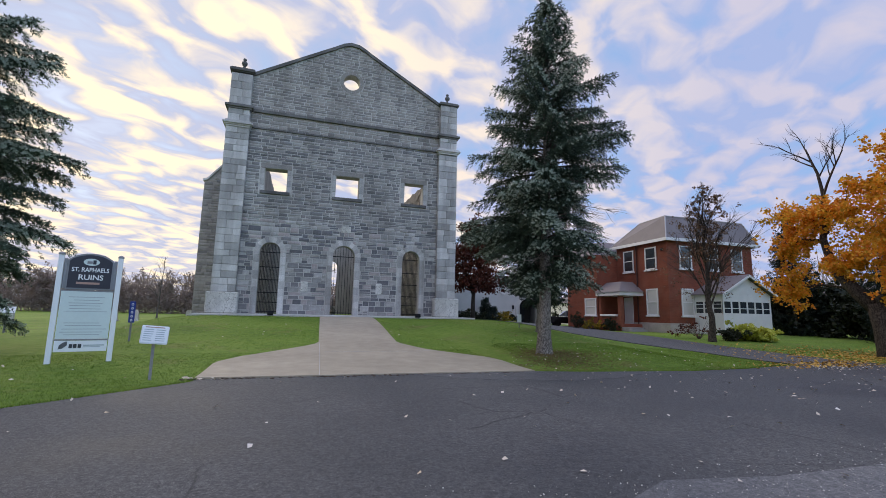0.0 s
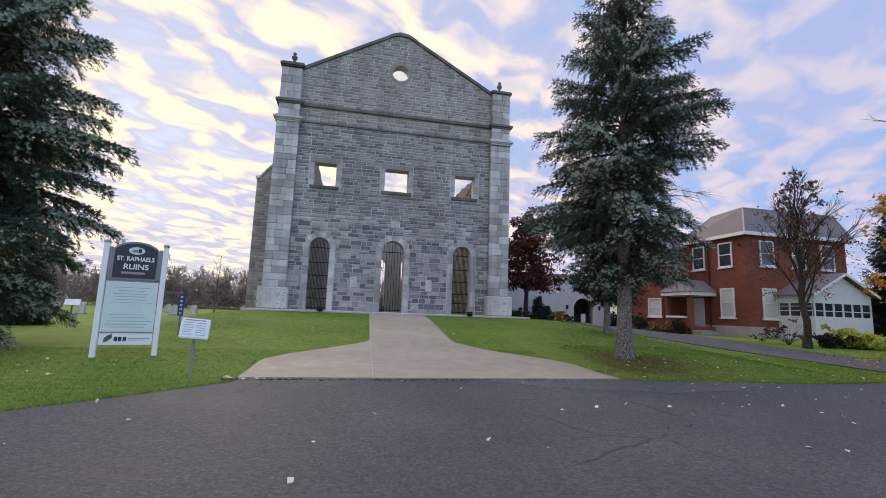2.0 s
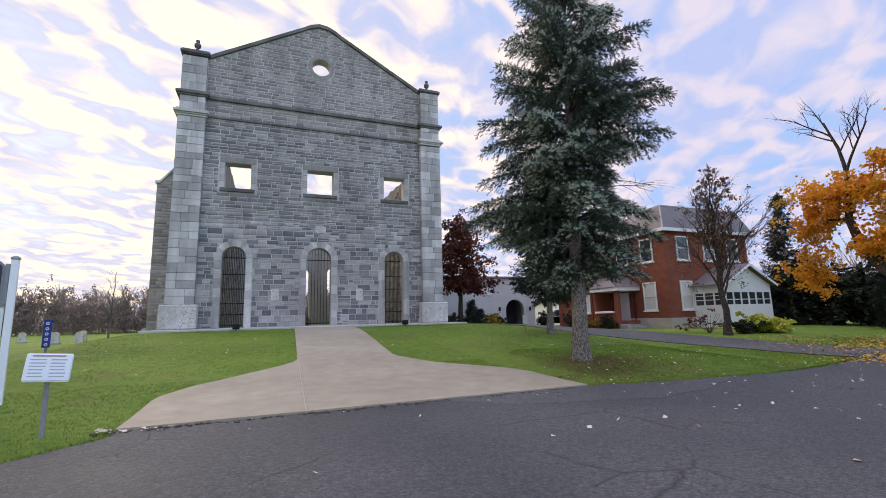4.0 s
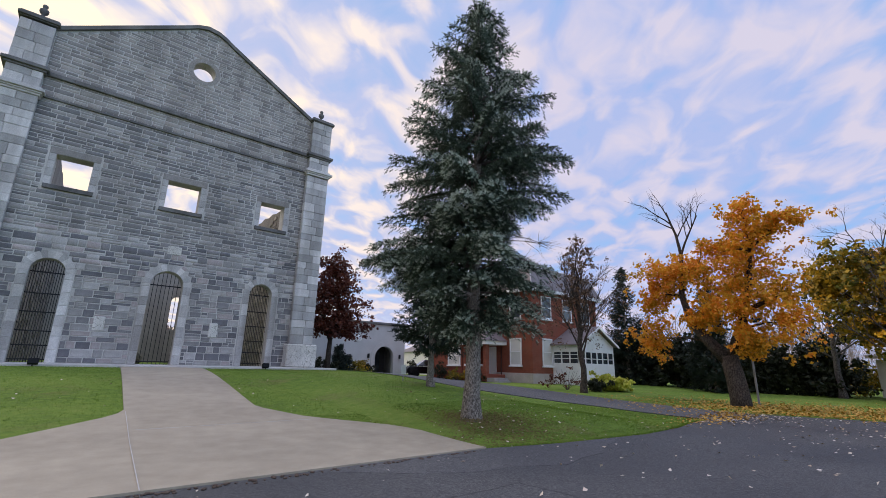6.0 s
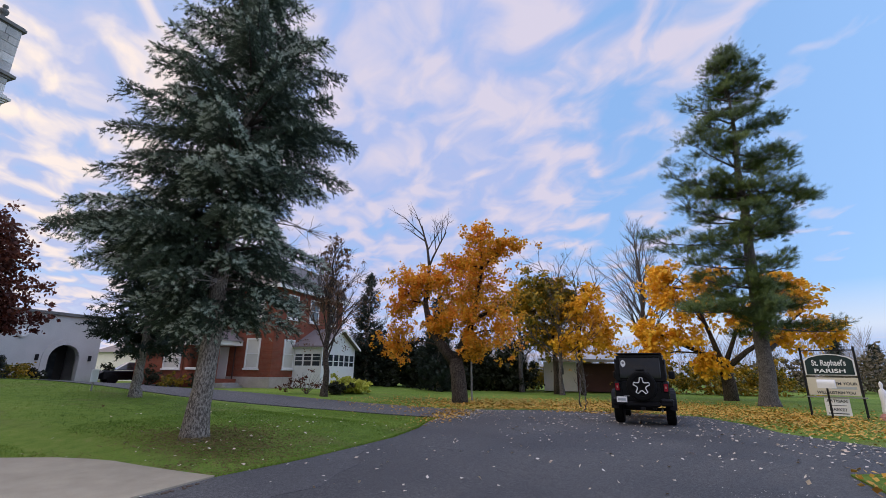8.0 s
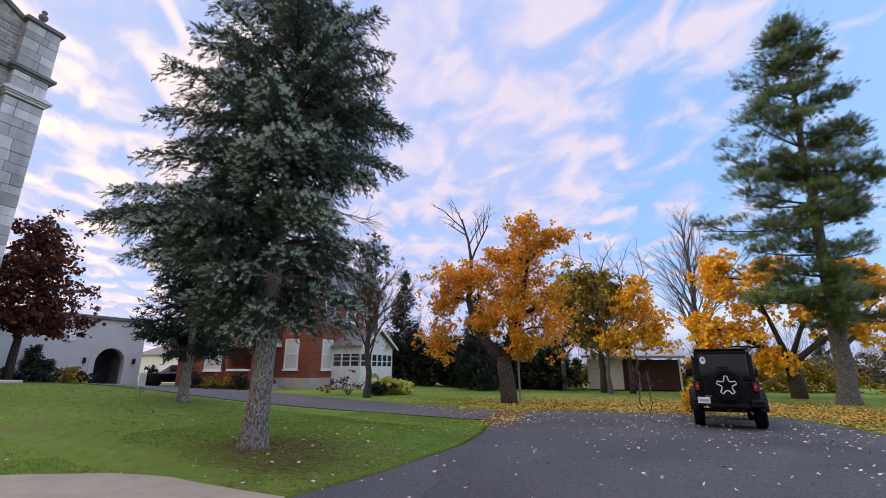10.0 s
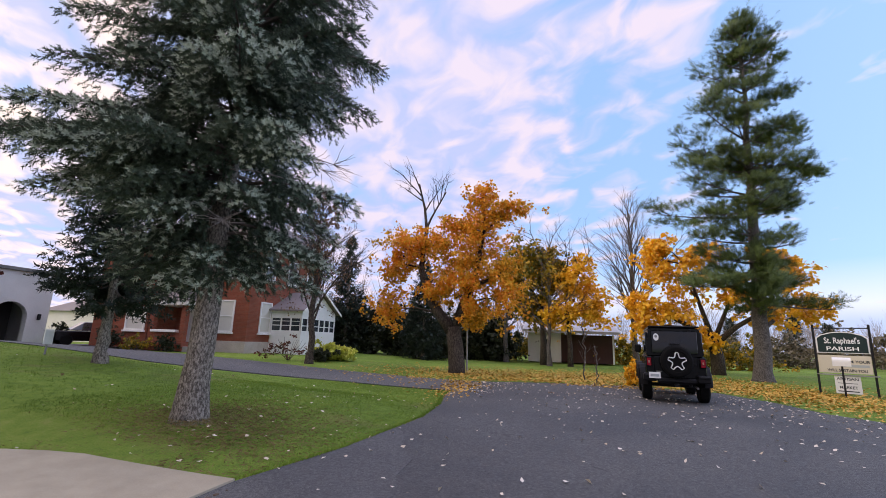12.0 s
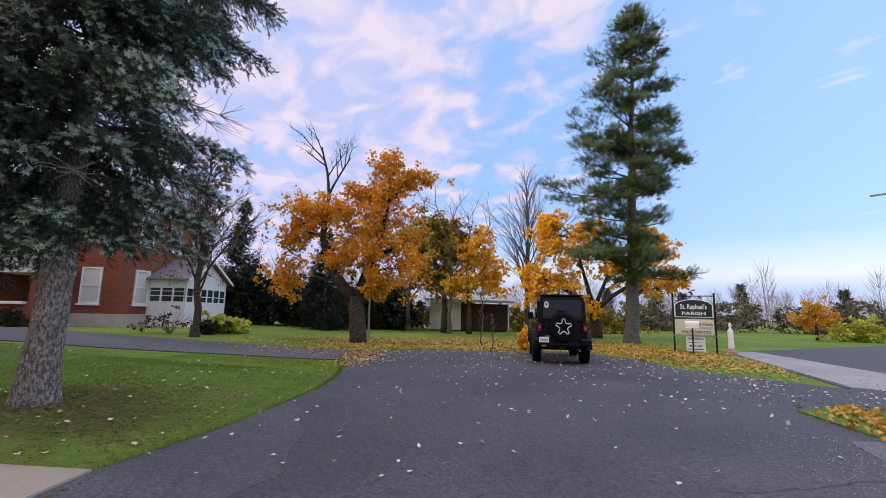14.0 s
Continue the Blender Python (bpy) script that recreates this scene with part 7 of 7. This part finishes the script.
# ---- small things on the lawns ----
def build_yard():
    for x in (-1.0, 7.6):
        f = tagged(empty("floodlight", x, 28.05, ground_z(x, 28.05) - 0.02), "small black floodlight on the lawn edge", "floodlight")
        part("housing", box(bmesh.new(), -0.16, -0.09, 0.1, 0.16, 0.09, 0.32, 0.02, pose(0, 0, 0, -15)), M_CAR_TRIM, f)
        part("stake", boxed(-0.02, -0.02, -0.1, 0.02, 0.02, 0.15), M_IRON, f)
    m = tagged(empty("marker_sign", 10.55, 20.3, ground_z(10.5, 20.3)), "small white marker sign on a short stake", "sign")
    part("stake", boxed(-0.02, 0, -0.1, 0.02, 0.02, 0.35), M_GREY_WOOD, m)
    part("plate", boxed(-0.11, -0.02, 0.25, 0.11, -0.002, 0.62, 0.01), M_WHITE_PLASTIC, m)
    g = tagged(empty("hanging_sign", -13.8, 24.6, ground_z(-13.8, 24.6), 25), "dark notice hung in a black metal frame", "sign")
    for x in (-0.32, 0.32):
        part("post", boxed(x - 0.02, -0.02, -0.1, x + 0.02, 0.02, 1.3), M_IRON, g)
    part("foot_bar", boxed(-0.3, -0.02, 0.1, 0.3, 0.02, 0.14), M_IRON, g)
    part("board", boxed(-0.28, -0.02, 0.85, 0.28, 0.02, 1.3, 0.01), M_NAVY, g)
    q = tagged(empty("interpretive_panel", -12.5, 27.3, ground_z(-12.5, 27.3), 20), "white slanted interpretive panel on a post", "sign")
    part("post", boxed(-0.04, -0.03, -0.1, 0.04, 0.03, 1.0), M_GREY, q)
    part("panel", box(bmesh.new(), -0.3, -0.22, 0, 0.3, 0.22, 0.03, 0.005, pose(0, 0, 1.05, 40)), M_WHITE_PLASTIC, q)
    rng = random.Random(5)
    first = None
    for k in range(22):
        x, y = rng.uniform(-40, -9), rng.uniform(42, 62)
        at = pose(x, y, ground_z(x, y) - 0.05, 0, 0, rng.uniform(-12, 12))
        if first is None:
            first = empty("gravestone", 0, 0, 0)
            part("stone", slab([(-0.3, 0.15), (0.3, 0.15), (0.3, 0.8), (0.18, 0.98), (0, 1.05), (-0.18, 0.98), (-0.3, 0.8)], [], -0.08, 0.08), M_PEDESTAL, first)
            part("base", boxed(-0.42, -0.16, 0, 0.42, 0.16, 0.148, 0.02), M_CONCRETE, first)
            tagged(first, "weathered pale gravestone in the far graveyard", "gravestone", "gravestones")
            first.matrix_basis = at
        else:
            copy_thing(first, at @ Matrix.Diagonal((1, 1, 1, 1)))
    for x, y, h, r in ((34.2, 18.2, 4.4, 0.11), (24.2, 12.35, 3.0, 0.05)):
        s = tagged(empty("pole", x, y, ground_z(x, y)), "slim pale grey pole on the lawn", "pole")
        part("shaft", tube(bmesh.new(), [(0, 0, -0.2), (0, 0.02, h * 0.5), (0, 0, h)], [r, r * 0.95, r * 0.9], 8), M_GREY_WOOD, s)
    bare_tree("sapling", 19.9, 6.6, 1.6, 0.02, "thin young sapling at the asphalt edge", 95, depth=2, kids=3)
    bare_tree("sapling", 22.5, 6.9, 2.6, 0.03, "thin young sapling on the leafy grass", 96, depth=2, kids=3)
    shrub("yellow_shrub", 20.9, 5.2, 0.34, 0.8, 90, 0.13, M_LEAF_YELLOW, "small shrub in yellow leaf", 97)
    u = tagged(empty("utility_pole", 32.0, -20.9, 0), "tall wooden utility pole with a crossarm", "utility pole")
    part("pole", tube(bmesh.new(), [(0, 0, -0.3), (0, 0, 10.4)], [0.16, 0.11], 10), M_GREY_WOOD, u)
    part("crossarm", box(bmesh.new(), -1.2, -0.06, 10.0, 1.2, 0.06, 10.12, 0, pose(0, 0, 0, 0, 0, 40)), M_GREY_WOOD, u)
    # broken edge of old mortar and leaves along the apron
    rng = random.Random(8)
    bm = bmesh.new()
    for k in range(190):
        x = -1.5 + rng.random() ** 1.5 * 7.4
        r = rng.uniform(0.008, 0.03)
        box(bm, -r, -r * 0.7, 0, r, r * 0.7, r * 0.8, r * 0.25, pose(x, 10.93 - abs(rng.gauss(0, 0.06)), 0.012, 0, 0, rng.uniform(0, 360)))
    tagged(part("loose_grit", bm, M_SOIL), "loose brown crumbs of earth along the edge of the walk", "grit", kind="stuff")


build_yard()


# ---- grass and leaves ----
def on_lawn(x, y):
    if poly_contains(FORECOURT, x, y):
        return False
    if 10.95 < y < 28.4 and along(WALK_L, y) - 0.02 < x < along(WALK_R, y) + 0.02:
        return False
    if 11.0 <= y < 41 and along(DRIVE_L, y) < x < along(DRIVE_R, y):
        return False
    return not (28.2 < y)


def build_grass():
    rng = random.Random(12)
    np.random.seed(12)
    at, way, size = [], [], []

    def blades(n, x0, x1, y0, y1, lo, hi):
        for _ in range(n):
            x, y = rng.uniform(x0, x1), rng.uniform(y0, y1)
            if not on_lawn(x, y):
                continue
            z = ground_z(x, y)
            for _k in range(3):
                at.append((x + rng.gauss(0, 0.015), y + rng.gauss(0, 0.015), z))
                way.append((rng.gauss(0, 0.4), rng.gauss(0, 0.4), 1))
                h = rng.uniform(lo, hi)
                size.append((h * 1.2, h * 1.2, h))
    blades(42000, 3.5, 16.0, 10.3, 15.5, 0.02, 0.042)
    blades(24000, -8.0, 1.5, 7.0, 15.0, 0.02, 0.042)
    blades(26000, -6.0, 13.5, 15.5, 28.2, 0.022, 0.05)
    blades(9000, 15.0, 24.0, 1.5, 16.0, 0.022, 0.05)
    # thicker fringe where the lawn meets the asphalt
    edge = FORECOURT[3:11] + [(6.2, 11.02)] + FORECOURT[12:18]
    for (xa, ya), (xb, yb) in zip(edge, edge[1:]):
        if xa < 0 < xb:
            continue
        for _ in range(int(260 * math.hypot(xb - xa, yb - ya))):
            f = rng.random()
            x, y = xa + (xb - xa) * f + rng.gauss(0, 0.03), ya + (yb - ya) * f + abs(rng.gauss(0, 0.05)) - 0.02
            at.append((x, y, 0.0)); way.append((rng.gauss(0, 0.5), rng.gauss(-0.2, 0.5), 1)); h = rng.uniform(0.03, 0.08); size.append((h * 1.2, h * 1.2, h))
    vs, fs = scatter(*BLADE, np.array(at), np.array(way), np.array(size))
    tagged(pieces("grass", vs, fs, leaves("grass_blades", [(0.055, 0.09, 0.012), (0.10, 0.17, 0.018), (0.18, 0.27, 0.03), (0.30, 0.28, 0.065)], 0.8, 0.3)), "short mown grass blades of the lawn", "grass", kind="stuff")


def build_leaf_litter():
    rng = random.Random(21)
    np.random.seed(21)

    def litter(name, spots, mat, label, lo=0.035, hi=0.085):
        at = [(x, y, (0.02 if poly_contains(FORECOURT, x, y) else ground_z(x, y) + 0.035) + rng.uniform(0, 0.012)) for x, y in spots]
        way = [(rng.gauss(0, 1), rng.gauss(0, 1), rng.uniform(0.0, 0.35)) for _ in at]
        size = [rng.uniform(lo, hi) for _ in at]
        spin = np.array([rng.gauss(0, 0.35) + math.pi * (rng.random() < 0.5) for _ in at])
        vs, fs = scatter(*LEAF, np.array(at), np.array(way), np.array(size), spin)
        tagged(pieces(name, vs, fs, mat), label, "leaves", kind="stuff")

    spots = [(rng.uniform(-7, 14), rng.uniform(1.5, 10.9)) for _ in range(95)]
    spots += [(12 + rng.gauss(0, 4.2), 6.2 + rng.gauss(0, 3.4)) for _ in range(240)]
    spots += [(17.5 + rng.gauss(0, 2.6), 4.5 + rng.gauss(0, 3.0)) for _ in range(700)]
    spots += [(17.5 + rng.gauss(0, 1.6), 10.6 + rng.gauss(0, 0.8)) for _ in range(420)]
    spots += [(13.5 + rng.gauss(0, 2.0), 0.8 + rng.gauss(0, 1.2)) for _ in range(380)]
    spots = [p for p in spots if poly_contains(FORECOURT, *p)]
    spots += [(rng.uniform(-6, 14), rng.uniform(11, 22)) for _ in range(120)]
    spots += [(-1.5 + abs(rng.gauss(0, 0.7)), 10.93 + rng.gauss(0, 0.07)) for _ in range(60)]
    spots += [(8 + rng.gauss(0, 2.5), 12 + rng.gauss(0, 1.3)) for _ in range(130)]
    litter("fallen_leaves", [p for p in spots if poly_contains(FORECOURT, *p) or on_lawn(*p)], M_LEAF_FALLEN, "pale dry leaves scattered over asphalt and lawn")
    gold = [(23.5 + rng.gauss(0, 3.0), 4.2 + rng.gauss(0, 3.6)) for _ in range(12000)] + [(22 + rng.gauss(0, 2.6), 11 + rng.gauss(0, 2.4)) for _ in range(5000)]
    gold += [(19.5 + rng.gauss(0, 3.0), -0.2 + rng.gauss(0, 1.4)) for _ in range(4200)]
    gold = [p for p in gold if not poly_contains(FORECOURT, *p) and p[1] < 20] + [(rng.gauss(20.2, 0.5), rng.gauss(6.0, 1.8)) for _ in range(700)] + [(rng.gauss(16.5, 1.6), rng.gauss(11.0, 0.35)) for _ in range(500)]
    litter("leaf_litter", gold, M_LEAF_GOLD, "golden carpet of maple leaves on the grass", 0.05, 0.11)
    under = [(7.57 + rng.gauss(0, 0.9), 12.6 + rng.gauss(0, 0.75)) for _ in range(9000)] + [(6.2 + rng.gauss(0, 1.6), 11.6 + rng.gauss(0, 0.4)) for _ in range(3500)]
    under = [(x, y) for x, y in under if on_lawn(x, y)]
    vs, fs = scatter(*BLADE, np.array([(x, y, ground_z(x, y) + 0.012 + rng.uniform(0, 0.03)) for x, y in under]), np.array([(rng.gauss(0, 1), rng.gauss(0, 1), rng.uniform(0, 0.3)) for _ in under]), np.array([rng.uniform(0.03, 0.09) for _ in under]))
    tagged(pieces("needle_litter", vs, fs, M_LITTER), "brown fallen needles and dry grass under the spruce", "litter", kind="stuff")
    pile = [(rng.gauss(7.8, 1.0), rng.gauss(1.5, 0.55)) for _ in range(2600)]
    island = [(9.9, 2.7), (10.2, 1.9), (9.8, 0.8), (7.4, -0.5), (5.3, 0.1), (5.7, 1.7), (7.6, 2.95)]
    at = [(x, y, 0.045 + rng.uniform(0, 0.05)) for x, y in pile if poly_contains(island, x, y)]
    vs, fs = scatter(*LEAF, np.array(at), np.array([(rng.gauss(0, 1), rng.gauss(0, 1), rng.uniform(0, 0.6)) for _ in at]), np.array([rng.uniform(0.05, 0.12) for _ in at]))
    tagged(pieces("leaf_pile", vs, fs, M_LEAF_GOLD), "drift of orange and brown leaves on the island", "leaves", kind="stuff")


build_grass()
build_leaf_litter()


# ---- the lower stones of the church front, one by one ----
def build_front_stones():
    me = block_mesh("stone_block", M_BLOCK)
    for u, z, w, h in single_blocks:
        ob = new("stone", me)
        ob.parent = facade
        ob.matrix_basis = Matrix.Translation((u, 0.0, z)) @ Matrix.Diagonal((w, 1.0, h, 1))


build_front_stones()
